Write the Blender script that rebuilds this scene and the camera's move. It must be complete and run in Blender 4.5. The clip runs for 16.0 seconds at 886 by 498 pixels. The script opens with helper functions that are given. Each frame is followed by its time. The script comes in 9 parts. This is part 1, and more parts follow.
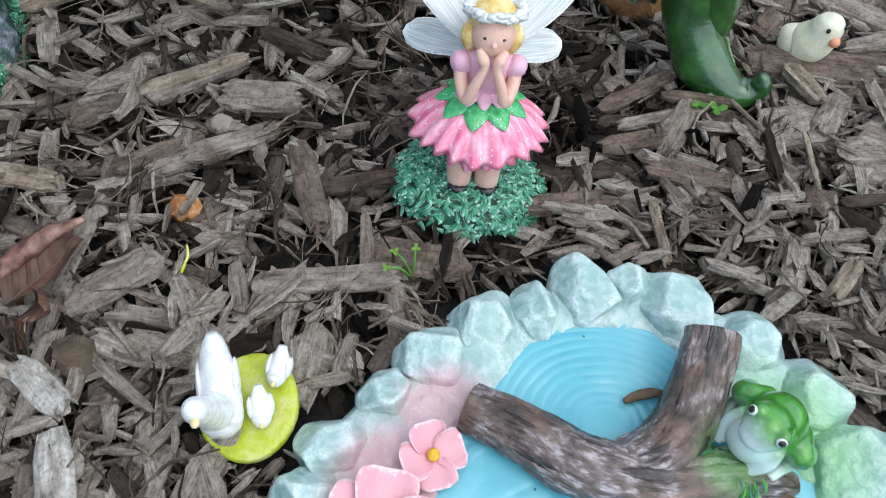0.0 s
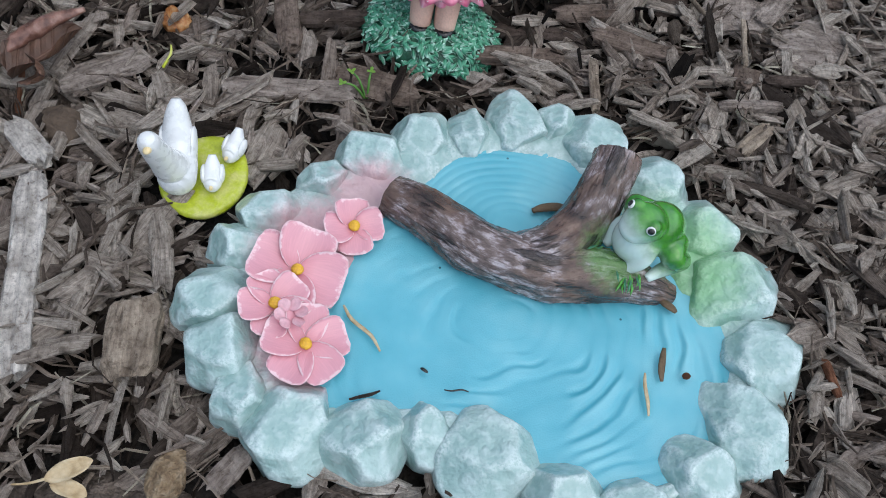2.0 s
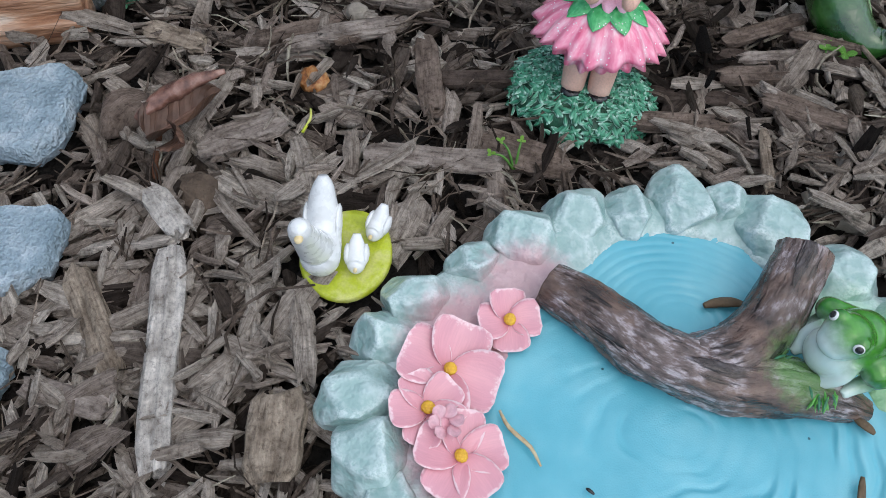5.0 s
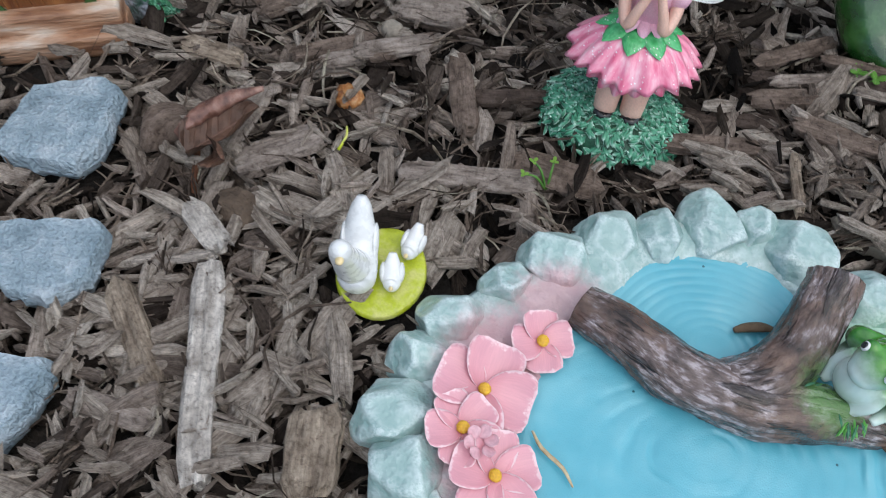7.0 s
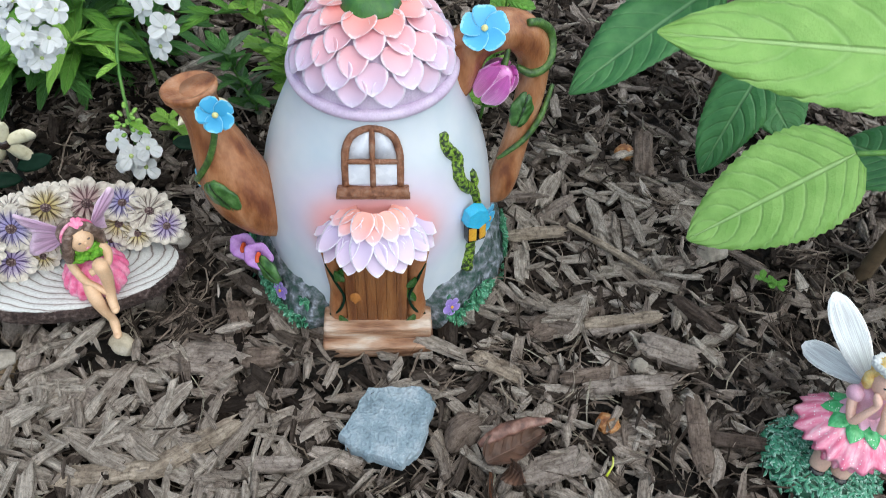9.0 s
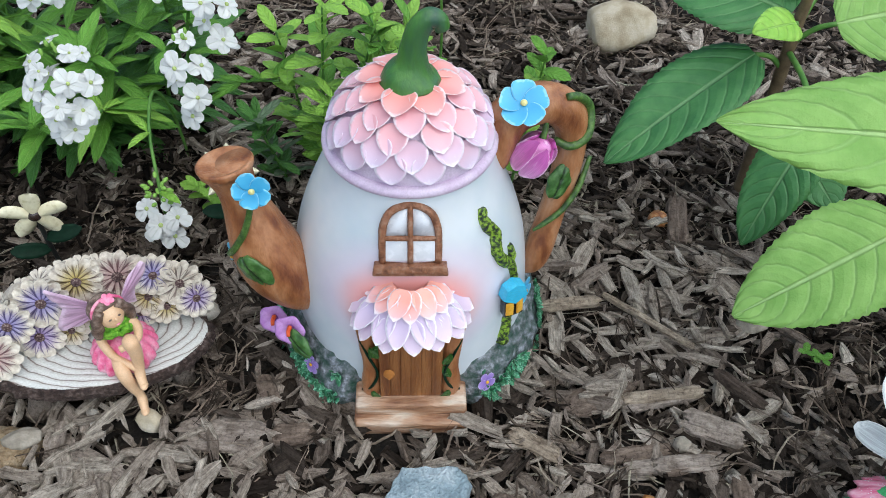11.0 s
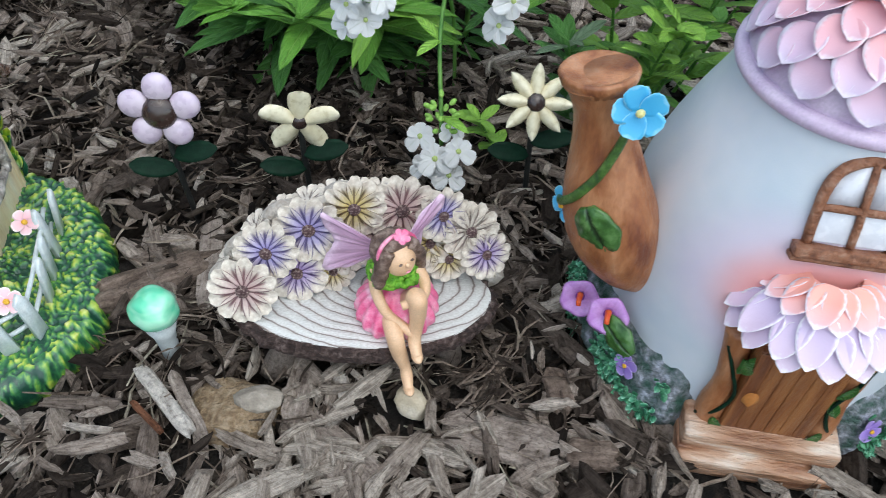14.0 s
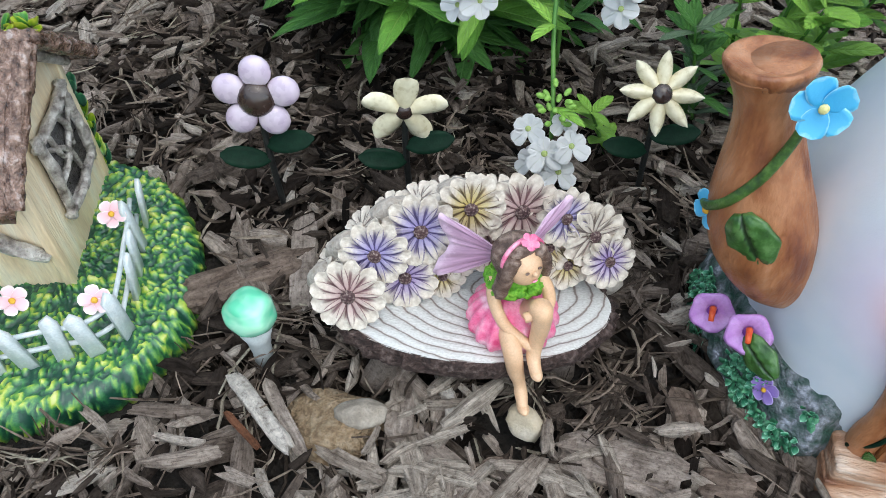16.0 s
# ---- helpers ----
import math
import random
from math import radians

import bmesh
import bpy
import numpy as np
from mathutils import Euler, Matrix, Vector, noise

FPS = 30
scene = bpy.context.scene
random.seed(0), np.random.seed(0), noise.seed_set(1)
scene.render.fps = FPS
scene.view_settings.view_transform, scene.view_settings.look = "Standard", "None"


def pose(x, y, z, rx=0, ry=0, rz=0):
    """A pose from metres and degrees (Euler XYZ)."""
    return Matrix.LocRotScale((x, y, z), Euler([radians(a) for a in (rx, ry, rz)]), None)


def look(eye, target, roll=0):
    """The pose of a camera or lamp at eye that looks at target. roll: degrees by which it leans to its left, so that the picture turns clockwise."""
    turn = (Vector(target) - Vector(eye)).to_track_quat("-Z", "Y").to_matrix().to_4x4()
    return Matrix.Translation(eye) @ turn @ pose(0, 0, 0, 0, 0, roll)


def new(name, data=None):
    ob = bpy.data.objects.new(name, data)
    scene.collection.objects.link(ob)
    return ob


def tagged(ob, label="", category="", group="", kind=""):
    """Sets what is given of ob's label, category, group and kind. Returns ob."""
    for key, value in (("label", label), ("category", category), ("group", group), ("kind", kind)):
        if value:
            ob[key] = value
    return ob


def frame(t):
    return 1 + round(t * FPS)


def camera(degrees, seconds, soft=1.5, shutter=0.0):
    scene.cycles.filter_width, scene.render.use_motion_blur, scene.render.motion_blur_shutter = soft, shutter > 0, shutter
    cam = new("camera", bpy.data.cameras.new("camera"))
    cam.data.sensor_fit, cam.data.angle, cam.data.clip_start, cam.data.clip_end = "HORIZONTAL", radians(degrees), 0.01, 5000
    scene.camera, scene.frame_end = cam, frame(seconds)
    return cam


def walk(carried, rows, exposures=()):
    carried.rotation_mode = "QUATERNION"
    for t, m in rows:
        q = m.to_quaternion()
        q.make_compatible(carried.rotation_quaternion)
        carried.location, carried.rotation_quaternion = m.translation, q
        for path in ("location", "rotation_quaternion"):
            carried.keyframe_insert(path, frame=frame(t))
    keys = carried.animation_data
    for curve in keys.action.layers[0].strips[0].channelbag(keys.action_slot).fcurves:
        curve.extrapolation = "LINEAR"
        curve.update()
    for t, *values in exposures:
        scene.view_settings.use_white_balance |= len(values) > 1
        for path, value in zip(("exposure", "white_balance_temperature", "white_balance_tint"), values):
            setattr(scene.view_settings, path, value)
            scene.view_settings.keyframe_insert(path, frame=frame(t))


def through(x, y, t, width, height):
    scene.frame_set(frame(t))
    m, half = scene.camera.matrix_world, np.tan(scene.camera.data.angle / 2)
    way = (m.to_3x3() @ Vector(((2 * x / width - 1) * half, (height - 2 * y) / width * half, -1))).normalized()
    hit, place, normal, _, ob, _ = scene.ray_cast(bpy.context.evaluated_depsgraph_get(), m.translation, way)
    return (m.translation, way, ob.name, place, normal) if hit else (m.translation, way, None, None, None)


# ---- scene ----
cam = camera(58.9, 16.0, soft=0.75, shutter=0.2)
PATH = [
    (0, (0.015, 0.008, 0.31), (0.107, 1.047, -1.396), 5.8),
    (0.5, (0.023, -0.034, 0.32), (0.092, 1.009, -1.385), 6.8),
    (1, (0.029, -0.071, 0.316), (0.072, 0.972, -1.39), 7.5),
    (1.5, (0.054, -0.072, 0.312), (0.084, 0.968, -1.396), 8.4),
    (2, (0.062, -0.081, 0.304), (0.079, 0.954, -1.406), 8.9),
    (2.5, (0.069, -0.076, 0.29), (0.081, 0.951, -1.426), 9.4),
    (3, (0.044, -0.079, 0.298), (0.004, 0.95, -1.416), 7.4),
    (3.5, (0.032, -0.06, 0.3), (-0.055, 0.968, -1.413), 5.5),
    (4, (0.03, -0.043, 0.301), (-0.088, 0.985, -1.41), 4.3),
    (4.2, (0.027, -0.045, 0.302), (-0.107, 0.982, -1.409), 3.7),
    (6.5, (0.018, -0.036, 0.284), (-0.152, 0.961, -1.442), 1.7),
    (7, (0.01, -0.039, 0.307), (-0.175, 0.963, -1.414), 2.0),
    (7.5, (-0.029, -0.041, 0.366), (-0.255, 0.965, -1.347), 1.6),
    (8, (-0.092, -0.053, 0.42), (-0.35, 1.003, -1.259), 2.7),
    (8.5, (-0.126, -0.038, 0.451), (-0.428, 1.075, -1.183), 3.4),
    (9, (-0.127, -0.037, 0.462), (-0.482, 1.147, -1.11), 3.5),
    (9.2, (-0.127, -0.029, 0.469), (-0.492, 1.183, -1.08), 3.7),
    (11.3, (-0.162, -0.022, 0.465), (-0.581, 1.232, -1.035), 2.1),
    (11.5, (-0.179, -0.034, 0.466), (-0.608, 1.218, -1.034), 2.2),
    (12, (-0.191, -0.029, 0.449), (-0.645, 1.211, -1.053), 2.6),
    (12.5, (-0.192, -0.023, 0.435), (-0.68, 1.204, -1.067), 3.0),
    (13, (-0.229, -0.028, 0.411), (-0.773, 1.173, -1.093), 2.7),
    (13.5, (-0.258, -0.009, 0.383), (-0.854, 1.167, -1.12), 2.5),
    (14, (-0.287, -0.009, 0.354), (-0.947, 1.118, -1.161), 1.8),
    (14.5, (-0.31, -0.004, 0.338), (-1.015, 1.084, -1.185), 0.8),
    (15, (-0.317, 0.0, 0.333), (-1.039, 1.069, -1.195), 0.3),
    (15.5, (-0.325, 0.002, 0.331), (-1.054, 1.058, -1.203), -0.1),
    (16, (-0.331, -0.005, 0.332), (-1.064, 1.049, -1.202), -0.2),
]
LIGHT = [(0.0, 0.36, 5850, 2), (1.0, 0.06, 5850, 4), (2.5, -0.02, 5850, 6), (7.0, 0.02, 6000, 6), (9.0, 0.30, 6050, 1), (12.0, 0.25, 6050, 1), (14.0, 0.32, 5950, 2), (16.0, 0.44, 5950, 2)]
walk(cam, [(t, look(eye, target, roll)) for t, eye, target, roll in PATH], LIGHT)

# ---- daylight: bright overcast sky with a wide soft sun ----
world = bpy.data.worlds.new("sky")
scene.world = world
world.use_nodes = True
wn = world.node_tree.nodes
sky = wn.new("ShaderNodeTexSky")
sky.sky_type = "NISHITA"
sky.sun_disc = False
sky.sun_elevation, sky.sun_rotation = radians(65), radians(115)
sky.air_density, sky.dust_density, sky.ozone_density = 1.0, 3.0, 1.0
world.node_tree.links.new(sky.outputs[0], wn["Background"].inputs[0])
wn["Background"].inputs[1].default_value = 0.12
sun_data = bpy.data.lights.new("sun", "SUN")
sun_data.energy, sun_data.angle, sun_data.color = 2.3, radians(130), (1.0, 0.97, 0.93)
sun = new("sun", sun_data)
sun.matrix_world = look((0.75, -0.35, 1.80), (0, 0, 0))

# ---- materials ----
def nodes_of(name, rough=0.6, coat=0.0):
    m = bpy.data.materials.new(name)
    m.use_nodes = True
    t = m.node_tree
    b = t.nodes["Principled BSDF"]
    b.inputs["Roughness"].default_value = rough
    b.inputs["Coat Weight"].default_value = coat
    b.inputs["Coat Roughness"].default_value = 0.25
    return m, t, b


def node(t, kind, **sets):
    n = t.nodes.new(kind)
    for key, value in sets.items():
        n.inputs[key].default_value = value
    return n


def ramp(t, source, stops):
    r = t.nodes.new("ShaderNodeValToRGB")
    e = r.color_ramp.elements
    while len(e) < len(stops):
        e.new(0.5)
    for slot, (at, col) in zip(e, stops):
        slot.position, slot.color = at, (*col, 1)
    t.links.new(source, r.inputs[0])
    return r.outputs[0]


def blend(t, factor, a, b, mode="MIX"):
    n = t.nodes.new("ShaderNodeMix")
    n.data_type, n.blend_type = "RGBA", mode
    for slot, value in ((0, factor), (6, a), (7, b)):
        if isinstance(value, (int, float)):
            n.inputs[slot].default_value = value
        elif isinstance(value, tuple):
            n.inputs[slot].default_value = (*value, 1)
        else:
            t.links.new(value, n.inputs[slot])
    return n.outputs[2]


def calc(t, op, a, b=0.0, c=0.0):
    n = t.nodes.new("ShaderNodeMath")
    n.operation = op
    for slot, value in enumerate((a, b, c)):
        if isinstance(value, (int, float)):
            n.inputs[slot].default_value = value
        else:
            t.links.new(value, n.inputs[slot])
    return n.outputs[0]


def fit_range(t, x, a, b, c=0.0, d=1.0):
    n = t.nodes.new("ShaderNodeMapRange")
    n.interpolation_type = "SMOOTHSTEP"
    t.links.new(x, n.inputs[0])
    for slot, value in ((1, a), (2, b), (3, c), (4, d)):
        n.inputs[slot].default_value = value
    return n.outputs[0]


def coords(t, which="Object", scale=(1, 1, 1)):
    n = t.nodes.new("ShaderNodeTexCoord")
    p = t.nodes.new("ShaderNodeMapping")
    p.inputs["Scale"].default_value = scale
    t.links.new(n.outputs[which], p.inputs[0])
    return p.outputs[0]


def grain(t, where, scale, detail=4.0, rough=0.55):
    n = node(t, "ShaderNodeTexNoise", Scale=scale, Detail=detail, Roughness=rough)
    t.links.new(where, n.inputs["Vector"])
    return n.outputs["Fac"]


def relief(t, b, height, strength, distance):
    n = node(t, "ShaderNodeBump", Strength=strength, Distance=distance)
    t.links.new(height, n.inputs["Height"])
    t.links.new(n.outputs[0], b.inputs["Normal"])
    return n


def paint(name, cols, scale=120.0, rough=0.55, bump=0.3, fine=900.0, depth=0.0006, coat=0.0, which="Object", stretch=(1, 1, 1)):
    """A hand-painted or natural surface: cols blended by coarse noise, fine grain in relief and gloss."""
    m, t, b = nodes_of(name, rough, coat)
    where = coords(t, which, stretch)
    big, small = grain(t, where, scale), grain(t, where, fine, 3.0)
    n = len(cols)
    col = ramp(t, big, [(0.32 + 0.36 * i / max(1, n - 1), c) for i, c in enumerate(cols)])
    dull = ramp(t, small, [(0.3, (0.78,) * 3), (0.65, (1.0,) * 3)])
    t.links.new(blend(t, 0.7, col, dull, "MULTIPLY"), b.inputs["Base Color"])
    t.links.new(fit_range(t, small, 0.3, 0.7, rough - 0.08, rough + 0.1), b.inputs["Roughness"])
    relief(t, b, calc(t, "ADD", small, calc(t, "MULTIPLY", big, 1.5)), bump, depth)
    return m


def near(t, point, r0, r1):
    """1 inside r0 of a world place, fading to 0 at r1."""
    g = t.nodes.new("ShaderNodeNewGeometry")
    d = t.nodes.new("ShaderNodeVectorMath")
    d.operation = "DISTANCE"
    t.links.new(g.outputs["Position"], d.inputs[0])
    d.inputs[1].default_value = point
    wob = grain(t, g.outputs["Position"], 260.0)
    return fit_range(t, calc(t, "ADD", d.outputs["Value"], calc(t, "MULTIPLY", calc(t, "SUBTRACT", wob, 0.5), 0.012)), r0, r1, 1.0, 0.0)


# ---- mesh tools ----
class Shape:
    """Collects pieces of one mesh: vertices, faces, a material slot for each face and a uv for each vertex."""

    def __init__(self):
        self.v, self.f, self.m, self.uv = [], [], [], []

    def add(self, piece, slot=0, at=None):
        v, f, uv = piece
        base = len(self.v)
        self.v += [tuple(at @ Vector(p)) for p in v] if at else [tuple(p) for p in v]
        self.f += [tuple(i + base for i in q) for q in f]
        self.m += [slot] * len(f)
        self.uv += list(uv) if uv is not None else [(0.0, 0.0)] * len(v)
        return self

    def mesh(self, name, mats, smooth=True):
        me = bpy.data.meshes.new(name)
        me.from_pydata(self.v, [], self.f)
        for m in mats:
            me.materials.append(m)
        me.polygons.foreach_set("material_index", self.m)
        me.polygons.foreach_set("use_smooth", [smooth] * len(self.f))
        layer = me.uv_layers.new(name="uv")
        idx = np.empty(len(me.loops), dtype=np.int32)
        me.loops.foreach_get("vertex_index", idx)
        layer.data.foreach_set("uv", np.array(self.uv, dtype=np.float32)[idx].ravel())
        me.update()
        return me

    def put(self, name, mats, parent=None, label="", smooth=True, at=None):
        ob = new(name, self.mesh(name, mats if isinstance(mats, (list, tuple)) else [mats], smooth))
        if parent:
            ob.parent = parent
        if at is not None:
            ob.matrix_local = at
        return tagged(ob, label)


def thing(name, at, label, category, group="", kind=""):
    ob = new(name)
    ob.empty_display_size = 0.01
    ob.matrix_world = at
    return tagged(ob, label, category, group, kind)


def part(name, piece, mat, parent, label="", at=None, smooth=True):
    return Shape().add(piece).put(name, mat, parent, label, smooth, at)


def turn(x=0, y=0, z=0):
    return pose(0, 0, 0, x, y, z)


def sized(x, y=None, z=None):
    return Matrix.Diagonal((x, x if y is None else y, x if z is None else z, 1))


def ball(rx, ry=None, rz=None, seg=14, rings=9, wob=0.0, seed=0, freq=2.0):
    ry, rz = ry or rx, rz or rx
    v, f, uv = [], [], []
    for i in range(rings + 1):
        a = math.pi * i / rings
        for j in range(seg):
            b = 2 * math.pi * j / seg
            p = Vector((math.sin(a) * math.cos(b), math.sin(a) * math.sin(b), math.cos(a)))
            k = 1 + wob * noise.noise(p * freq + Vector((seed * 3.1, seed, 0)))
            v.append((p.x * rx * k, p.y * ry * k, p.z * rz * k))
            uv.append((j / seg, i / rings))
    for i in range(rings):
        for j in range(seg):
            a, b = i * seg + j, i * seg + (j + 1) % seg
            f.append((a, a + seg, b + seg, b))
    return v, f, uv


def rock(rx, ry, rz, seed, cuts=9, sub=3, rough=0.05, low=0.62, high=0.9):
    """A stone: a ball cut by random planes, with a worn uneven skin."""
    rnd = random.Random(seed)
    bm = bmesh.new()
    bmesh.ops.create_icosphere(bm, subdivisions=sub, radius=1)
    planes = []
    for _ in range(cuts):
        d = Vector((rnd.gauss(0, 1), rnd.gauss(0, 1), rnd.gauss(0, 1))).normalized()
        planes.append((d, rnd.uniform(low, high)))
    v = []
    for q in bm.verts:
        p = q.co.copy()
        for d, o in planes:
            over = p.dot(d) - o
            if over > 0:
                p -= d * over * 0.94
        p *= 1 + rough * noise.noise(p * 3.5 + Vector((seed, 0, 0))) + 0.5 * rough * noise.noise(p * 9 + Vector((0, seed, 0)))
        v.append((p.x * rx, p.y * ry, p.z * rz))
    f = [tuple(w.index for w in q.verts) for q in bm.faces]
    bm.free()
    lo, hi = np.min(v, axis=0), np.max(v, axis=0)
    v = [tuple(p) for p in (np.array(v) - (lo + hi) / 2) * (2 * np.array((rx, ry, rz)) / (hi - lo))]
    return v, f, [(p[0], p[1]) for p in v]


def block_stone(rx, ry, rz, seed, sub=4):
    """A moulded rim stone: a rounded block with broad smooth facets and worn edges."""
    rnd = random.Random(seed)
    bm = bmesh.new()
    bmesh.ops.create_icosphere(bm, subdivisions=sub, radius=1)
    planes = [(Vector((rnd.uniform(-0.3, 0.3), rnd.uniform(-0.3, 0.3), 1)).normalized(), rnd.uniform(0.66, 0.78))]
    turn0 = rnd.uniform(0, 6.28)
    for k in range(7):
        a, e = turn0 + 0.9 * k + rnd.uniform(-0.3, 0.3), rnd.uniform(-0.1, 0.35) if k % 2 else rnd.uniform(0.45, 0.9)
        planes.append((Vector((math.cos(a) * math.cos(e), math.sin(a) * math.cos(e), math.sin(e))), rnd.uniform(0.76, 0.90)))
    v = []
    for q in bm.verts:
        p = q.co * (abs(q.co.x) ** 3 + abs(q.co.y) ** 3 + abs(q.co.z) ** 3) ** (-1 / 3)
        for d, o in planes:
            over = p.dot(d) - o
            if over > -0.06:
                p -= d * (over if over > 0.06 else (over + 0.06) ** 2 / 0.24)
        p *= 1 + 0.045 * noise.noise(p * 2.4 + Vector((seed, 0, 0))) + 0.024 * noise.noise(p * 6 + Vector((0, seed, 0)))
        v.append((p.x * rx, p.y * ry, p.z * rz))
    f = [tuple(w.index for w in q.verts) for q in bm.faces]
    bm.free()
    lo, hi = np.min(v, axis=0), np.max(v, axis=0)
    v = [tuple(p) for p in (np.array(v) - (lo + hi) / 2) * (2 * np.array((rx, ry, rz)) / (hi - lo))]
    return v, f, [(p[0], p[1]) for p in v]


def curve_points(pts, steps):
    """Catmull-Rom through tuples of any length."""
    p = np.array(pts, float)
    p = np.vstack([2 * p[0] - p[1], p, 2 * p[-1] - p[-2]])
    out = []
    for i in range(1, len(p) - 2):
        for s in range(steps):
            u = s / steps
            a, b, c, d = p[i - 1], p[i], p[i + 1], p[i + 2]
            out.append(0.5 * (2 * b + (c - a) * u + (2 * a - 5 * b + 4 * c - d) * u * u + (3 * b - a - 3 * c + d) * u**3))
    out.append(p[-2])
    return np.array(out)


def tube(path, seg=10, steps=5, flat=1.0, wob=0.0, seed=0, lengthwise=60.0, cap=True, ridge=0.0):
    """A limb through rows of x, y, z, radius. wob: bark ridges that run along it."""
    q = curve_points(path, steps)
    v, f, uv = [], [], []
    up = Vector((0.02, 0.03, 1))
    run = 0.0
    for i, row in enumerate(q):
        p, r = Vector(row[:3]), max(1e-5, row[3])
        a, b = Vector(q[max(0, i - 1)][:3]), Vector(q[min(len(q) - 1, i + 1)][:3])
        d = (b - a).normalized()
        side = d.cross(up)
        if side.length < 0.05:
            side = d.cross(Vector((1, 0.1, 0)))
        side.normalize()
        over = side.cross(d).normalized()
        up = over
        if i:
            run += (Vector(q[i][:3]) - Vector(q[i - 1][:3])).length
        for j in range(seg):
            ang = 2 * math.pi * j / seg
            c, s = math.cos(ang), math.sin(ang)
            k = 1 + wob * (noise.noise(Vector((c * 2.2, s * 2.2, run * lengthwise)) + Vector((seed, 0, 0))) + 0.6 * noise.noise(Vector((c * 5, s * 5, run * lengthwise * 0.7 + seed))))
            if ridge:
                warp = 0.8 * noise.noise(Vector((c, s, run * 45 + seed)))
                ca, sa = math.cos(ang + warp), math.sin(ang + warp)
                k += ridge * (0.35 - abs(noise.noise(Vector((ca * 4.5, sa * 4.5, run * 16 + seed)))) * 1.6 + 0.5 * noise.noise(Vector((ca * 11, sa * 11, run * 40 + seed))))
            v.append(tuple(p + (side * c + over * s * flat) * r * k))
            uv.append((run, j / seg))
    n = len(q)
    for i in range(n - 1):
        for j in range(seg):
            a, b = i * seg + j, i * seg + (j + 1) % seg
            f.append((a, b, b + seg, a + seg))
    if cap:
        f.append(tuple(range(seg - 1, -1, -1)))
        f.append(tuple(range((n - 1) * seg, n * seg)))
    return v, f, uv


def lathe(profile, seg=32, wob=0.0, seed=0, freq=20.0, close=True):
    v, f, uv = [], [], []
    for i, (r, z) in enumerate(profile):
        for j in range(seg):
            a = 2 * math.pi * j / seg
            k = 1 + wob * noise.noise(Vector((math.cos(a) * r * freq, math.sin(a) * r * freq, z * freq + seed)))
            v.append((r * k * math.cos(a), r * k * math.sin(a), z))
            uv.append((j / seg, i / max(1, len(profile) - 1)))
    for i in range(len(profile) - 1):
        for j in range(seg):
            a, b = i * seg + j, i * seg + (j + 1) % seg
            f.append((a, b, b + seg, a + seg))
    if close:
        f.append(tuple(range(seg - 1, -1, -1)))
        f.append(tuple(range((len(profile) - 1) * seg, len(profile) * seg)))
    return v, f, uv


def outline(u, tip, base, fat):
    """Half width along a petal or leaf: base and tip exponents."""
    return (u**base) * ((1 - u) ** tip) / ((fat**base) * ((1 - fat) ** tip))


def petal(length, width, cup=0.0, curl=0.0, thick=0.0012, nu=7, nv=5, tip=0.45, base=0.6, wave=0.0, teeth=0.0, fold=0.0, seed=0):
    """A closed petal or leaf from the origin along +y, face up. cup lifts the sides, curl the tip (a share of the length)."""
    fat = base / (base + tip)
    v, f, uv = [], [], []
    for layer in (1, -1):
        for i in range(nu + 1):
            u = i / nu
            w = width / 2 * outline(min(max(u, 0.012), 0.995), tip, base, fat)
            if teeth:
                w *= 1 + teeth * (1 if i % 2 else -1)
            for j in range(nv + 1):
                s = 2 * j / nv - 1
                z = cup * w * s * s + fold * w * abs(s) + curl * length * u * u + wave * length * math.sin(9 * u + seed + 3 * s) * abs(s)
                z += layer * thick / 2 * (1.02 - s * s) * (1 - 0.6 * u)
                v.append((s * w, length * u, z))
                uv.append((u, 0.5 + 0.5 * s))
    n = (nu + 1) * (nv + 1)
    for i in range(nu):
        for j in range(nv):
            a = i * (nv + 1) + j
            f.append((a, a + 1, a + nv + 2, a + nv + 1))
            f.append((n + a, n + a + nv + 1, n + a + nv + 2, n + a + 1))
    for i in range(nu):
        a, b = i * (nv + 1), i * (nv + 1) + nv
        f.append((a, a + nv + 1, n + a + nv + 1, n + a))
        f.append((b, n + b, n + b + nv + 1, b + nv + 1))
    return v, f, uv


def slab(points, z0, z1, bevel=0.0):
    """A prism over an outline given anticlockwise, with softened top edge."""
    n = len(points)
    c = np.mean(points, axis=0)
    rings = [(1.0, z0), (1.0, z1 - bevel), (1.0 - bevel / 0.03, z1)] if bevel else [(1.0, z0), (1.0, z1)]
    v, f, uv = [], [], []
    for k, z in rings:
        for x, y in points:
            v.append((c[0] + (x - c[0]) * k, c[1] + (y - c[1]) * k, z))
            uv.append((x, y))
    for i in range(len(rings) - 1):
        for j in range(n):
            a, b = i * n + j, i * n + (j + 1) % n
            f.append((a, b, b + n, a + n))
    f.append(tuple(range(n - 1, -1, -1)))
    f.append(tuple(range((len(rings) - 1) * n, len(rings) * n)))
    return v, f, uv


def box(x0, x1, y0, y1, z0, z1, bevel=0.0008):
    """A block with chamfered edges."""
    bm = bmesh.new()
    bmesh.ops.create_cube(bm, size=1)
    for q in bm.verts:
        q.co = Vector(((x0 + x1) / 2 + q.co.x * (x1 - x0), (y0 + y1) / 2 + q.co.y * (y1 - y0), (z0 + z1) / 2 + q.co.z * (z1 - z0)))
    bmesh.ops.bevel(bm, geom=bm.edges[:], offset=bevel, segments=2, affect="EDGES", profile=0.6)
    bm.verts.index_update()
    out = [tuple(q.co) for q in bm.verts], [tuple(w.index for w in q.verts) for q in bm.faces], None
    bm.free()
    return out


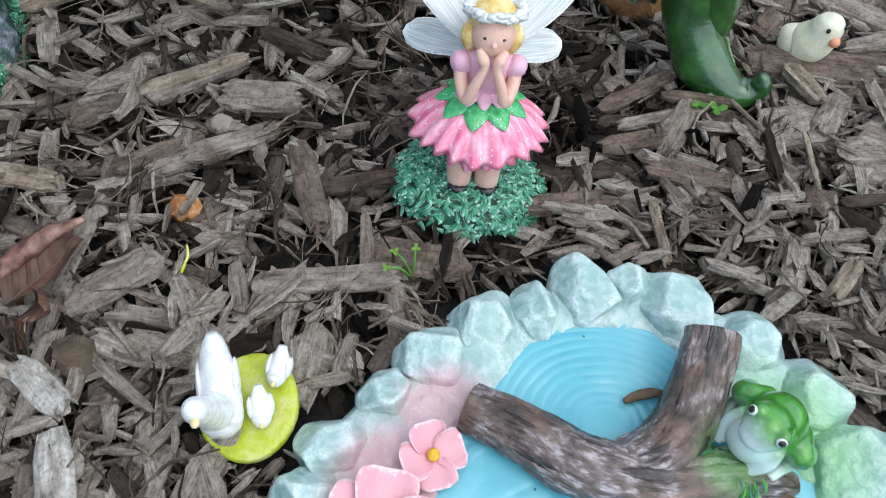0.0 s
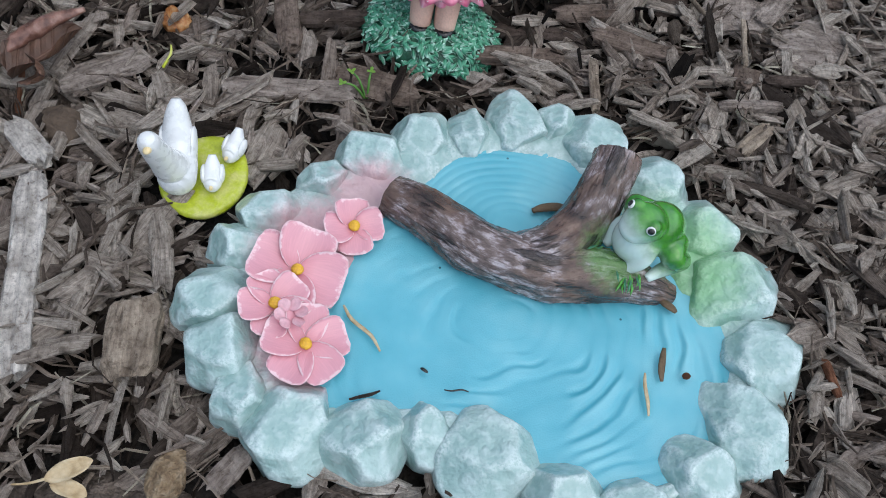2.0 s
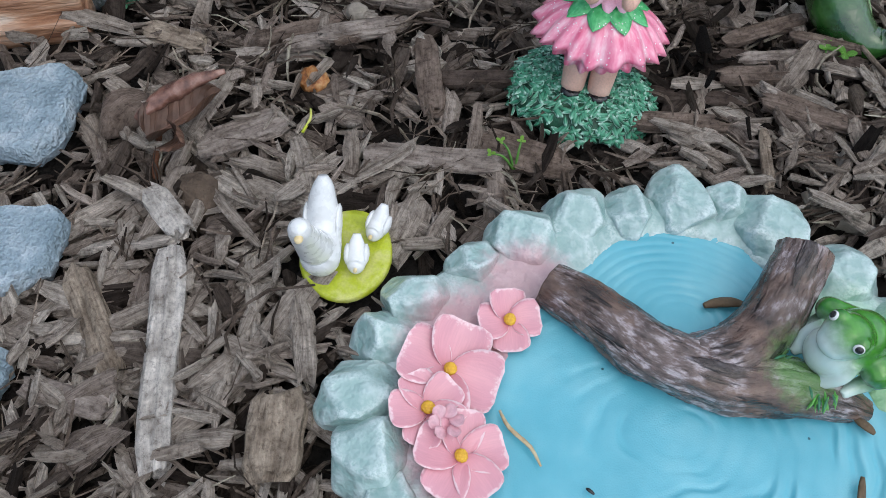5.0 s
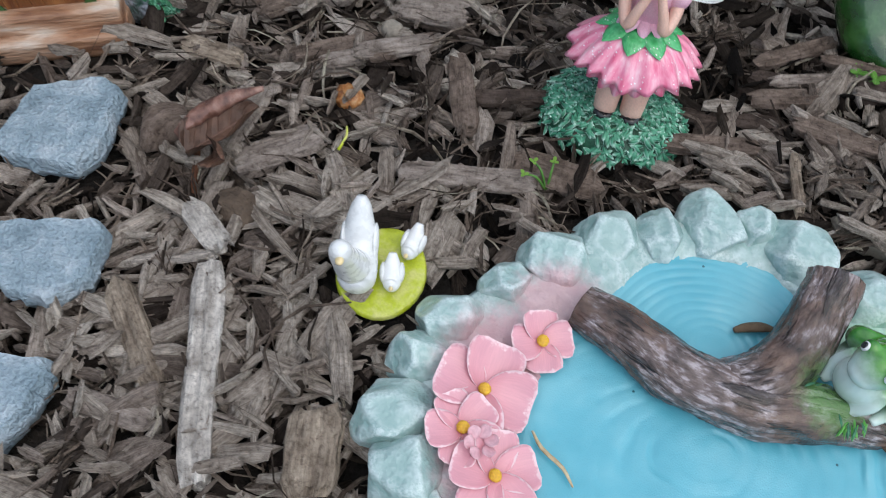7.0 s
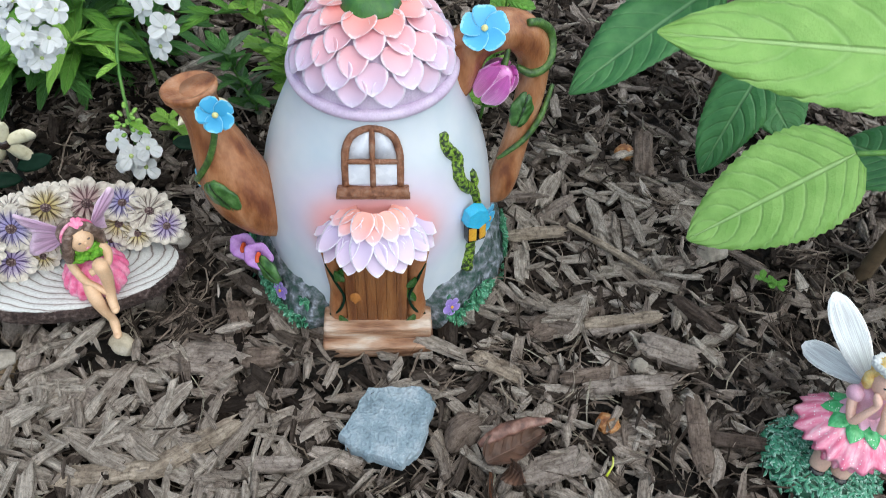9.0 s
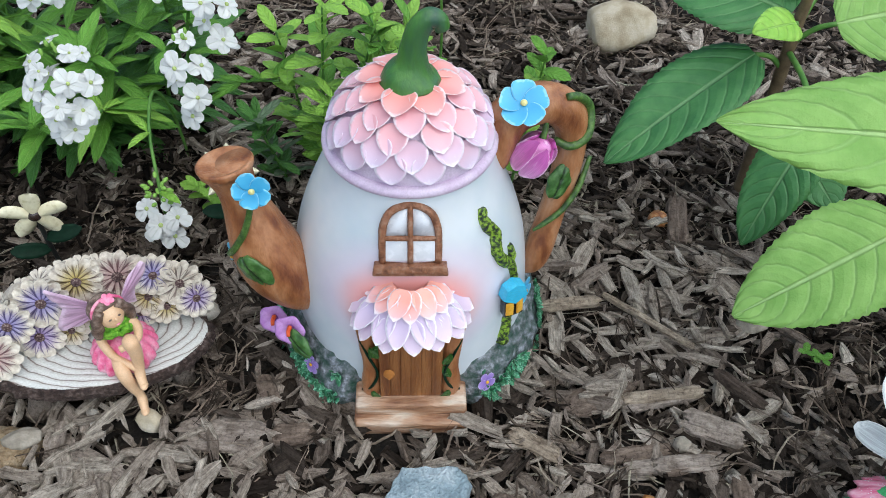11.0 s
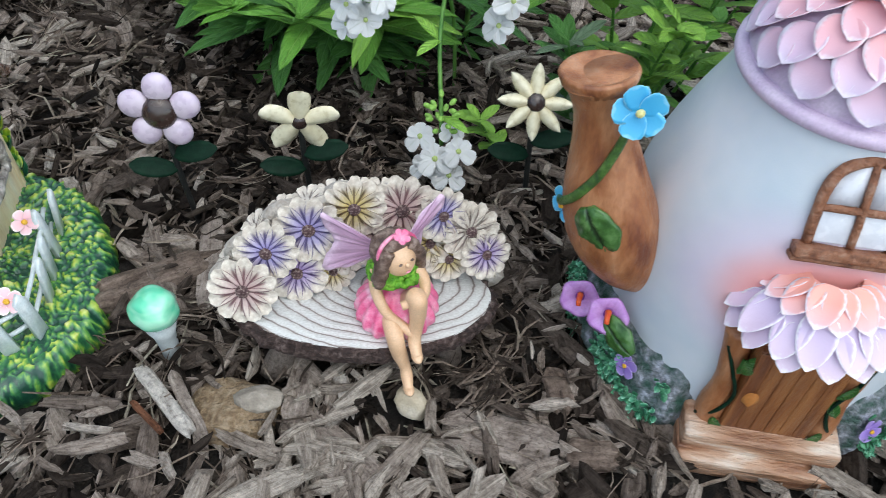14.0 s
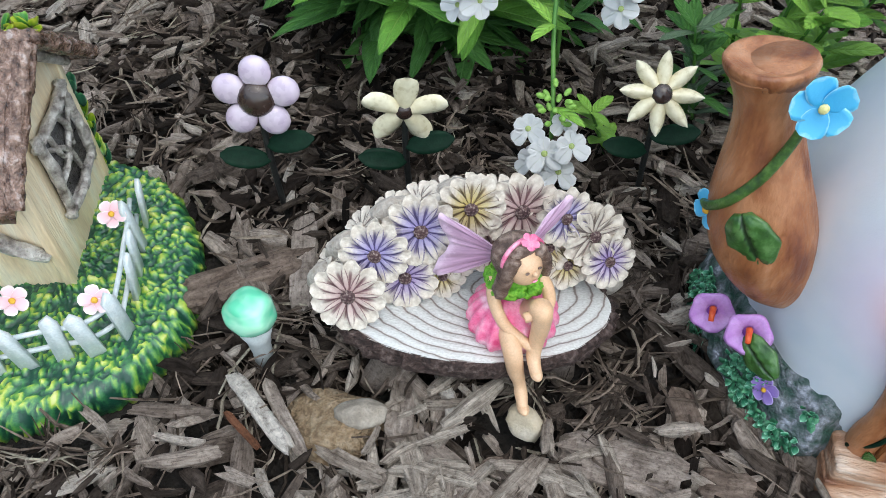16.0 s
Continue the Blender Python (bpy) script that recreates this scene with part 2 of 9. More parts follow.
def facing(place, forward, up=(0, 0, 1)):
    """A pose at place whose z axis points along forward, with y near up."""
    z = Vector(forward).normalized()
    x = Vector(up).cross(z)
    if x.length < 1e-4:
        x = Vector((1, 0, 0))
    x.normalize()
    y = z.cross(x)
    m = Matrix((x, y, z)).transposed().to_4x4()
    return Matrix.Translation(place) @ m


def along(root, tip, normal):
    """A pose at root whose y axis runs to tip, with z near normal."""
    y = (Vector(tip) - Vector(root)).normalized()
    x = y.cross(Vector(normal)).normalized()
    z = x.cross(y)
    return Matrix.Translation(root) @ Matrix((x, y, z)).transposed().to_4x4()


def smooth_step(x):
    x = min(max(x, 0.0), 1.0)
    return x * x * (3 - 2 * x)


def ground_z(x, y):
    """The lie of the mulch bed."""
    h = 0.003 + 0.014 * smooth_step((-0.32 - x) / 0.18) + 0.012 * smooth_step((y - 0.28) / 0.25) + 0.008 * smooth_step((x - 0.05) / 0.15)
    h -= 0.010 * math.exp(-(((x + 0.18) / 0.1) ** 2) - ((y - 0.12) / 0.13) ** 2)
    return h + 0.003 * noise.noise(Vector((x * 14, y * 14, 0)))


# ---- the materials of the place ----
def wood_chips(name, stops, fibre=1.0):
    """Weathered split wood: each piece its own tone, fibres along its length in colour and relief."""
    m, t, b = nodes_of(name, 0.72)
    b.inputs["Specular IOR Level"].default_value = 0.1
    where = coords(t, "UV", (75, 1150, 1))
    wide = coords(t, "UV", (70, 240, 1))
    g = t.nodes.new("ShaderNodeNewGeometry")
    tone = ramp(t, g.outputs["Random Per Island"], stops)
    fine, patch = grain(t, where, 1.0, 6.0, 0.7), grain(t, wide, 1.0, 4.0, 0.6)
    lined = ramp(t, fine, [(0.28, (0.30, 0.27, 0.25)), (0.42, (0.76, 0.74, 0.73)), (0.56, (1.0, 0.99, 0.98)), (0.74, (1.32, 1.31, 1.30))])
    crumble = grain(t, coords(t, "Object"), 420, 5.0, 0.75)
    worn = ramp(t, patch, [(0.32, (0.42, 0.39, 0.37)), (0.52, (1.0, 1.0, 1.0)), (0.68, (1.4, 1.42, 1.44))])
    col = blend(t, fibre, tone, lined, "MULTIPLY")
    col = blend(t, 0.8, col, worn, "MULTIPLY")
    col = blend(t, 0.75, col, ramp(t, crumble, [(0.34, (0.36, 0.32, 0.30)), (0.48, (0.92, 0.91, 0.90)), (0.66, (1.22, 1.21, 1.20))]), "MULTIPLY")
    t.links.new(col, b.inputs["Base Color"])
    relief(t, b, calc(t, "ADD", calc(t, "MULTIPLY", fine, 0.7), calc(t, "ADD", crumble, calc(t, "MULTIPLY", patch, 0.8))), 1.0, 0.0030)
    return m


MULCH = wood_chips("mulch_wood", [(0.0, (0.028, 0.021, 0.017)), (0.3, (0.105, 0.082, 0.067)), (0.5, (0.275, 0.224, 0.188)), (0.72, (0.43, 0.36, 0.307)), (0.9, (0.58, 0.50, 0.432)), (1.0, (0.69, 0.63, 0.56))])
# Crumbs below the chips: shade of the gaps is put into their colour.
CRUMB = wood_chips("mulch_shaded_crumbs", [(0.0, (0.0057, 0.0042, 0.0034)), (0.45, (0.0186, 0.0140, 0.0109)), (0.8, (0.0536, 0.0420, 0.0333)), (1.0, (0.1571, 0.1260, 0.0998))])
PALE_MULCH = wood_chips("pale_mulch_wood", [(0.0, (0.38, 0.32, 0.268)), (0.5, (0.48, 0.415, 0.352)), (1.0, (0.61, 0.545, 0.47))])
SHRED = wood_chips("mulch_shreds", [(0.0, (0.0414, 0.0313, 0.0247)), (0.35, (0.1300, 0.1003, 0.0800)), (0.65, (0.2731, 0.2159, 0.1740)), (0.9, (0.4621, 0.3834, 0.3100)), (1.0, (0.5722, 0.5457, 0.4287))])
GREY_WOOD = wood_chips("grey_driftwood", [(0.0, (0.68, 0.63, 0.57)), (1.0, (0.76, 0.71, 0.65))], 0.6)
CHIP_MATS = [
    wood_chips("chip_brown", [(0.0, (0.218, 0.167, 0.132)), (1.0, (0.287, 0.224, 0.184))]),
    wood_chips("chip_grey", [(0.0, (0.356, 0.299, 0.259)), (1.0, (0.46, 0.393, 0.342))]),
    wood_chips("chip_pale", [(0.0, (0.40, 0.325, 0.25)), (1.0, (0.47, 0.39, 0.305))]),
    wood_chips("chip_dark", [(0.0, (0.0978, 0.0736, 0.0609)), (1.0, (0.138, 0.106, 0.0874))]),
    wood_chips("chip_red", [(0.0, (0.23, 0.103, 0.0633)), (1.0, (0.276, 0.127, 0.069))]),
]
def bed_paint():
    """Dark soil, blackened for the shade of gaps between chips; further out, where no single chip can be made out,
    weathered mulch.
    """
    m, t, b = nodes_of("garden_soil", 0.95)
    where = coords(t, "Object")
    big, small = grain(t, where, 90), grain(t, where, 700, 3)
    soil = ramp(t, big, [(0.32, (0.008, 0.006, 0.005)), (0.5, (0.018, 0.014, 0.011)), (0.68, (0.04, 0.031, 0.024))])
    bits = node(t, "ShaderNodeTexVoronoi", Scale=42.0)
    t.links.new(coords(t, "Object", (1.0, 2.2, 1.0)), bits.inputs["Vector"])
    sep = t.nodes.new("ShaderNodeSeparateColor")
    t.links.new(bits.outputs["Color"], sep.inputs[0])
    far = ramp(t, sep.outputs[0], [(0.0, (0.03, 0.024, 0.02)), (0.4, (0.12, 0.098, 0.083)), (0.75, (0.24, 0.2, 0.172)), (1.0, (0.42, 0.365, 0.32))])
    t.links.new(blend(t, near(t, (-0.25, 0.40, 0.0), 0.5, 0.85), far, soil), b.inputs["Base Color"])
    relief(t, b, calc(t, "ADD", small, calc(t, "MULTIPLY", big, 1.5)), 1.0, 0.003)
    return m


SOIL = bed_paint()
STONE_BLUE = paint("bluestone", [(0.24, 0.32, 0.37), (0.34, 0.43, 0.49), (0.50, 0.57, 0.62)], 60, 0.75, 1.0, 480, 0.0034)
STONE_TAN = paint("sandstone", [(0.22, 0.14, 0.075), (0.37, 0.26, 0.15), (0.50, 0.38, 0.25)], 260, 0.9, 1.0, 800, 0.004)
STONE_GREY = paint("grey_pebble", [(0.2, 0.17, 0.135), (0.3, 0.26, 0.21), (0.42, 0.37, 0.31)], 120, 0.8, 0.8, 900, 0.0012)
STONE_BUFF = paint("buff_rock", [(0.33, 0.27, 0.18), (0.47, 0.4, 0.29), (0.58, 0.52, 0.42)], 60, 0.9, 0.5, 900, 0.001)
SOIL_CLOD = paint("dry_clod", [(0.09, 0.062, 0.042), (0.16, 0.115, 0.08)], 160, 0.95, 1.0, 900, 0.002)


def pond_rock_paint():
    """Pale sea-green glazed resin, blushed pink by the flowers and green by the frog."""
    m, t, b = nodes_of("pond_rock_glaze", 0.30, 0.5)
    where = coords(t, "Object")
    big, mid, small = grain(t, where, 60), grain(t, where, 190, 2.5, 0.5), grain(t, where, 900, 3)
    col = ramp(t, big, [(0.32, (0.235, 0.375, 0.355)), (0.5, (0.315, 0.455, 0.43)), (0.68, (0.405, 0.54, 0.515))])
    col = blend(t, ramp(t, mid, [(0.50, (0, 0, 0)), (0.68, (0.5,) * 3)]), col, (0.58, 0.69, 0.68))
    col = blend(t, ramp(t, mid, [(0.28, (0.35,) * 3), (0.38, (0, 0, 0))]), col, (0.25, 0.37, 0.34))
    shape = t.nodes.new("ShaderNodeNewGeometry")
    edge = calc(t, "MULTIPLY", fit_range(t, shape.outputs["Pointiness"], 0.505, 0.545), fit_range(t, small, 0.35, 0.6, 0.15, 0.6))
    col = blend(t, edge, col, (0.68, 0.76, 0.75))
    # Creases darkened by pointiness: their shade is put into the glaze colour.
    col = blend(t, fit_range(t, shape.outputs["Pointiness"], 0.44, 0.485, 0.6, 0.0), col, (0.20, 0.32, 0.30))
    pink = calc(t, "MAXIMUM", near(t, (0.017, 0.080, 0.02), 0.018, 0.036), near(t, (0.019, 0.042, 0.02), 0.014, 0.030))
    pink = calc(t, "MAXIMUM", pink, calc(t, "MULTIPLY", near(t, (0.032, 0.110, 0.02), 0.012, 0.026), 0.9))
    col = blend(t, calc(t, "MULTIPLY", pink, 0.75), col, (0.62, 0.30, 0.33))
    col = blend(t, calc(t, "MULTIPLY", near(t, (0.160, 0.098, 0.03), 0.016, 0.046), 0.62), col, (0.17, 0.46, 0.10))
    t.links.new(col, b.inputs["Base Color"])
    relief(t, b, calc(t, "ADD", calc(t, "MULTIPLY", mid, 1.2), calc(t, "MULTIPLY", small, 0.15)), 0.75, 0.0022)
    return m


def pond_water_paint():
    """Glossy turquoise resin with paler brushed ripple crests."""
    m, t, b = nodes_of("pond_water_glaze", 0.3, 0.35)
    where = coords(t, "Object")
    big, small = grain(t, where, 38, 3), grain(t, where, 1500, 2)
    col = ramp(t, big, [(0.3, (0.085, 0.365, 0.46)), (0.5, (0.115, 0.415, 0.51)), (0.7, (0.17, 0.47, 0.55))])
    sep = t.nodes.new("ShaderNodeSeparateXYZ")
    t.links.new(where, sep.inputs[0])
    crest = fit_range(t, sep.outputs[2], 0.0179, 0.0189)
    col = blend(t, calc(t, "MULTIPLY", crest, 0.55), col, (0.29, 0.60, 0.66))
    spots = node(t, "ShaderNodeTexVoronoi", Scale=85.0)
    t.links.new(where, spots.inputs["Vector"])
    fleck = fit_range(t, spots.outputs["Distance"], 0.035, 0.06, 1.0, 0.0)
    col = blend(t, calc(t, "MULTIPLY", fleck, calc(t, "GREATER_THAN", grain(t, where, 23), 0.50)), col, (0.015, 0.10, 0.13))
    t.links.new(col, b.inputs["Base Color"])
    relief(t, b, calc(t, "ADD", small, calc(t, "MULTIPLY", big, 6.0)), 0.2, 0.0008)
    return m


def branch_paint():
    """Painted resin branch: brown washes, pale lilac-grey highlights dry-brushed along the bark."""
    m, t, b = nodes_of("branch_bark", 0.24, 0.6)
    where = coords(t, "UV", (66, 6, 1))
    fine = coords(t, "UV", (150, 26, 1))
    a, s = grain(t, where, 1.0, 4, 0.55), grain(t, fine, 1.0, 5, 0.65)
    patch = grain(t, coords(t, "Object"), 48)
    col = ramp(t, a, [(0.36, (0.036, 0.020, 0.014)), (0.50, (0.105, 0.060, 0.043)), (0.66, (0.21, 0.13, 0.095))])
    col = blend(t, calc(t, "MULTIPLY", fit_range(t, patch, 0.42, 0.60), 0.8), col, ramp(t, s, [(0.36, (0.075, 0.052, 0.046)), (0.50, (0.19, 0.14, 0.13)), (0.64, (0.64, 0.56, 0.58))]))
    col = blend(t, calc(t, "MULTIPLY", near(t, (0.134, 0.090, 0.036), 0.007, 0.018), 0.6), col, (0.12, 0.34, 0.06))
    crack = fit_range(t, grain(t, coords(t, "UV", (34, 15, 1)), 1.0, 3, 0.55), 0.35, 0.43, 1.0, 0.0)
    col = blend(t, calc(t, "MULTIPLY", crack, 0.8), col, (0.022, 0.013, 0.010))
    t.links.new(col, b.inputs["Base Color"])
    relief(t, b, calc(t, "SUBTRACT", calc(t, "ADD", calc(t, "MULTIPLY", a, 1.4), s), crack), 1.0, 0.0028)
    return m


def rimmed(name, cols, rim, start=0.72, rough=0.45, coat=0.2, deep=None, streak=0.0):
    """Petal paint: a body tone that runs from base to tip, with a pale brushed rim."""
    m, t, b = nodes_of(name, rough, coat)
    sep = t.nodes.new("ShaderNodeSeparateXYZ")
    t.links.new(coords(t, "UV"), sep.inputs[0])
    u, s = sep.outputs[0], calc(t, "ABSOLUTE", calc(t, "SUBTRACT", calc(t, "MULTIPLY", sep.outputs[1], 2.0), 1.0))
    wob = calc(t, "MULTIPLY", calc(t, "SUBTRACT", grain(t, coords(t, "Object"), 500), 0.5), 0.35)
    edge = fit_range(t, calc(t, "ADD", calc(t, "MAXIMUM", s, calc(t, "MULTIPLY", u, 0.985)), wob), start, 0.98)
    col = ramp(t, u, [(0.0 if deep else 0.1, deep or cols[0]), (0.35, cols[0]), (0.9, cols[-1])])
    if streak:
        line = grain(t, coords(t, "UV", (2.0, 26.0, 1)), 1.0, 3)
        col = blend(t, streak, col, ramp(t, line, [(0.35, (0.45, 0.4, 0.45)), (0.62, (1.1, 1.1, 1.1))]), "MULTIPLY")
    t.links.new(blend(t, edge, col, rim), b.inputs["Base Color"])
    relief(t, b, grain(t, coords(t, "Object"), 900), 0.2, 0.0005)
    return m


def leaf_paint(name, cols, vein, rough=0.45, veins=7.0, through=0.25):
    """A living leaf: mottled green, paler midrib and side veins, light shining through."""
    m, t, b = nodes_of(name, rough, 0.05)
    sep = t.nodes.new("ShaderNodeSeparateXYZ")
    t.links.new(coords(t, "UV"), sep.inputs[0])
    u, s = sep.outputs[0], calc(t, "ABSOLUTE", calc(t, "SUBTRACT", calc(t, "MULTIPLY", sep.outputs[1], 2.0), 1.0))
    big, small = grain(t, coords(t, "Object"), 70), grain(t, coords(t, "Object"), 900)
    col = ramp(t, big, [(0.32, cols[0]), (0.68, cols[-1])])
    rib = fit_range(t, s, 0.02, 0.07, 1.0, 0.0)
    bow = calc(t, "ADD", calc(t, "MULTIPLY", s, 0.10), calc(t, "MULTIPLY", calc(t, "MULTIPLY", s, s), 0.16))
    wave = calc(t, "FRACT", calc(t, "MULTIPLY", calc(t, "SUBTRACT", u, bow), veins))
    side = fit_range(t, calc(t, "ABSOLUTE", calc(t, "SUBTRACT", wave, 0.5)), 0.0, 0.13, 1.0, 0.0)
    quilt = calc(t, "ABSOLUTE", calc(t, "SUBTRACT", wave, 0.5))
    lines = calc(t, "MAXIMUM", rib, calc(t, "MULTIPLY", side, 0.34))
    col = blend(t, calc(t, "MULTIPLY", lines, 0.75), col, vein)
    t.links.new(col, b.inputs["Base Color"])
    height = calc(t, "ADD", calc(t, "MULTIPLY", calc(t, "SUBTRACT", quilt, lines), 1.4), calc(t, "MULTIPLY", small, 0.4))
    bmp = relief(t, b, height, 0.7, 0.0014)
    glow = t.nodes.new("ShaderNodeBsdfTranslucent")
    mix = node(t, "ShaderNodeMixShader", Fac=through)
    t.links.new(col, glow.inputs[0])
    t.links.new(bmp.outputs[0], glow.inputs["Normal"])
    t.links.new(b.outputs[0], mix.inputs[1])
    t.links.new(glow.outputs[0], mix.inputs[2])
    t.links.new(mix.outputs[0], t.nodes["Material Output"].inputs[0])
    return m


def house_body_paint():
    """Milky glazed resin, faint lilac clouds, coral airbrush over the door and under the lid."""
    m, t, b = nodes_of("teapot_glaze", 0.38, 0.3)
    where = coords(t, "Object")
    cloud, small = grain(t, where, 22, 3), grain(t, where, 1500, 2)
    col = ramp(t, cloud, [(0.35, (0.57, 0.64, 0.71)), (0.65, (0.70, 0.73, 0.78))])
    d = t.nodes.new("ShaderNodeVectorMath")
    d.operation = "DISTANCE"
    squash = coords(t, "Object", (1.0, 1.0, 1.5))
    t.links.new(squash, d.inputs[0])
    d.inputs[1].default_value = (0.0, -0.072, 0.099 * 1.5)
    fuzzy = calc(t, "ADD", d.outputs["Value"], calc(t, "MULTIPLY", calc(t, "SUBTRACT", cloud, 0.5), 0.012))
    col = blend(t, calc(t, "MULTIPLY", fit_range(t, fuzzy, 0.046, 0.075, 1.0, 0.0), 0.4), col, (0.80, 0.55, 0.72))
    col = blend(t, calc(t, "MULTIPLY", fit_range(t, fuzzy, 0.024, 0.052, 1.0, 0.0), 0.85), col, (0.86, 0.30, 0.25))
    t.links.new(col, b.inputs["Base Color"])
    b.inputs["Subsurface Weight"].default_value = 0.12
    b.inputs["Subsurface Radius"].default_value = (0.01, 0.01, 0.012)
    relief(t, b, calc(t, "ADD", small, calc(t, "MULTIPLY", grain(t, where, 140), 3.0)), 0.12, 0.0006)
    return m


POND_ROCK, POND_WATER, BRANCH = pond_rock_paint(), pond_water_paint(), branch_paint()
PETAL_PINK = rimmed("pink_petal", [(0.66, 0.29, 0.335), (0.66, 0.31, 0.36)], (0.78, 0.55, 0.58), 0.88, 0.35, 0.4, streak=0.12, deep=(0.54, 0.18, 0.22))
INNER_PINK = paint("inner_pink_petal", [(0.66, 0.33, 0.38), (0.76, 0.48, 0.52)], 200, 0.4, 0.2, 800, 0.0004, 0.25)
EYE_PALE = paint("pale_yellow_eye", [(0.72, 0.66, 0.22), (0.82, 0.78, 0.40)], 500, 0.5, 0.5, 1800)
EYE_YELLOW = paint("flower_eye", [(0.72, 0.36, 0.02), (0.85, 0.52, 0.04)], 500, 0.5, 0.6, 1800)
FROG = None
FROG_GRASS = paint("frog_grass", [(0.05, 0.26, 0.02), (0.12, 0.42, 0.05), (0.24, 0.55, 0.14)], 300, 0.35, 0.4, 1200, 0.0005, 0.4)
GREEN_MOSS = paint("moss_relief", [(0.02, 0.10, 0.045), (0.05, 0.22, 0.10), (0.12, 0.36, 0.18)], 260, 0.5, 0.8, 900, 0.001, 0.2)
# Leaf roots and bed darkened: shade between the leaves is in the colour.
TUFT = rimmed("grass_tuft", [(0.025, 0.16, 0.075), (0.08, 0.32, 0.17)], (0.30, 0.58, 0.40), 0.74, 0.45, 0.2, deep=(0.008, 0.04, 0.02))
MOSS_BED = paint("shaded_moss_bed", [(0.010, 0.055, 0.028), (0.025, 0.12, 0.06)], 260, 0.5, 0.6, 900, 0.001, 0.1)
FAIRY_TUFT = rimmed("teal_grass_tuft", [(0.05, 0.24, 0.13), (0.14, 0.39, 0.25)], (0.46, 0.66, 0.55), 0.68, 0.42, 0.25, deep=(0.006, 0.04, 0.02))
SKIN = paint("figurine_skin", [(0.76, 0.46, 0.36), (0.82, 0.54, 0.43)], 120, 0.45, 0.15, 1200, 0.0003, 0.2)
SKIN_TAN = paint("figurine_skin_tan", [(0.72, 0.45, 0.26), (0.80, 0.54, 0.34)], 120, 0.42, 0.15, 1200, 0.0003, 0.25)
LILAC_CLOTH = paint("lilac_bodice", [(0.82, 0.43, 0.57), (0.87, 0.54, 0.66)], 150, 0.5, 0.2, 1500, 0.0004, 0.15)
def glitter_cloth(name, cols, streaks):
    """Painted folds strewn with tiny white specks of glitter."""
    m, t, b = nodes_of(name, 0.3, 0.5)
    fold = grain(t, coords(t, "UV", streaks), 1.0, 3)
    col = ramp(t, fold, [(0.32 + 0.18 * i, c) for i, c in enumerate(cols)])
    where = coords(t, "Object")
    spots = node(t, "ShaderNodeTexVoronoi", Scale=620.0)
    t.links.new(where, spots.inputs["Vector"])
    fleck = calc(t, "MULTIPLY", fit_range(t, spots.outputs["Distance"], 0.16, 0.28, 1.0, 0.0), calc(t, "GREATER_THAN", grain(t, where, 210, 3), 0.53))
    t.links.new(blend(t, fleck, col, (0.90, 0.86, 0.87)), b.inputs["Base Color"])
    relief(t, b, calc(t, "ADD", fold, fleck), 0.5, 0.0006)
    return m


PINK_CLOTH = glitter_cloth("pink_skirt", [(0.72, 0.115, 0.235), (0.80, 0.26, 0.38), (0.88, 0.54, 0.61)], (40, 2.2, 1))
HOT_PINK = paint("hot_pink_dress", [(0.72, 0.07, 0.22), (0.83, 0.22, 0.38), (0.90, 0.52, 0.62)], 150, 0.35, 0.3, 1500, 0.0004, 0.4)
LEAF_SASH = glitter_cloth("green_sash", [(0.05, 0.34, 0.10), (0.08, 0.44, 0.14), (0.13, 0.52, 0.20)], (6, 6, 1))
RUFFLE = paint("lime_ruffle", [(0.09, 0.30, 0.015), (0.19, 0.48, 0.03), (0.32, 0.62, 0.06)], 350, 0.55, 0.8, 1500, 0.001)
BLOND = paint("blond_hair", [(0.72, 0.38, 0.05), (0.85, 0.62, 0.22), (0.90, 0.74, 0.4)], 200, 0.45, 0.6, 900, 0.0008)
BROWN_HAIR = paint("brown_hair", [(0.07, 0.04, 0.03), (0.16, 0.10, 0.075), (0.36, 0.27, 0.22)], 260, 0.45, 0.8, 1200, 0.0008)
WHITE_WING = rimmed("white_wing", [(0.68, 0.72, 0.71), (0.76, 0.79, 0.77)], (0.9, 0.9, 0.88), 0.85, 0.4, 0.3, streak=0.6)
LILAC_WING = rimmed("lilac_wing", [(0.52, 0.30, 0.47), (0.62, 0.42, 0.58)], (0.70, 0.52, 0.66), 0.8, 0.45, 0.2, streak=0.5)
WHITE_PAINT = paint("white_figurine", [(0.74, 0.75, 0.74), (0.84, 0.84, 0.82)], 140, 0.4, 0.3, 900, 0.0005, 0.25)
SWAN_WHITE = paint("swan_glaze", [(0.78, 0.79, 0.78), (0.83, 0.83, 0.82)], 40, 0.28, 0.05, 200, 0.0003, 0.4)
BEAK = paint("yellow_beak", [(0.78, 0.60, 0.28), (0.84, 0.70, 0.42)], 300, 0.4, 0.2, 900, 0.0003)
CREAM = paint("cream_figurine", [(0.76, 0.72, 0.5), (0.86, 0.84, 0.68)], 120, 0.35, 0.2, 900, 0.0004, 0.3)
ORANGE = paint("orange_beak", [(0.74, 0.27, 0.13), (0.80, 0.36, 0.20)], 300, 0.45, 0.2, 1200, 0.0003)
BLACK = paint("black_dot", [(0.008, 0.008, 0.008), (0.015, 0.015, 0.015)], 300, 0.25, 0.1, 1200, 0.0002, 0.3)
PAD = paint("lime_pad", [(0.36, 0.41, 0.010), (0.49, 0.55, 0.016), (0.60, 0.60, 0.16)], 130, 0.4, 0.5, 900, 0.0008, 0.3)
BOOT = paint("green_glazed_boot", [(0.010, 0.046, 0.008), (0.022, 0.088, 0.014), (0.05, 0.15, 0.03)], 60, 0.10, 0.35, 110, 0.0030, 1.0)
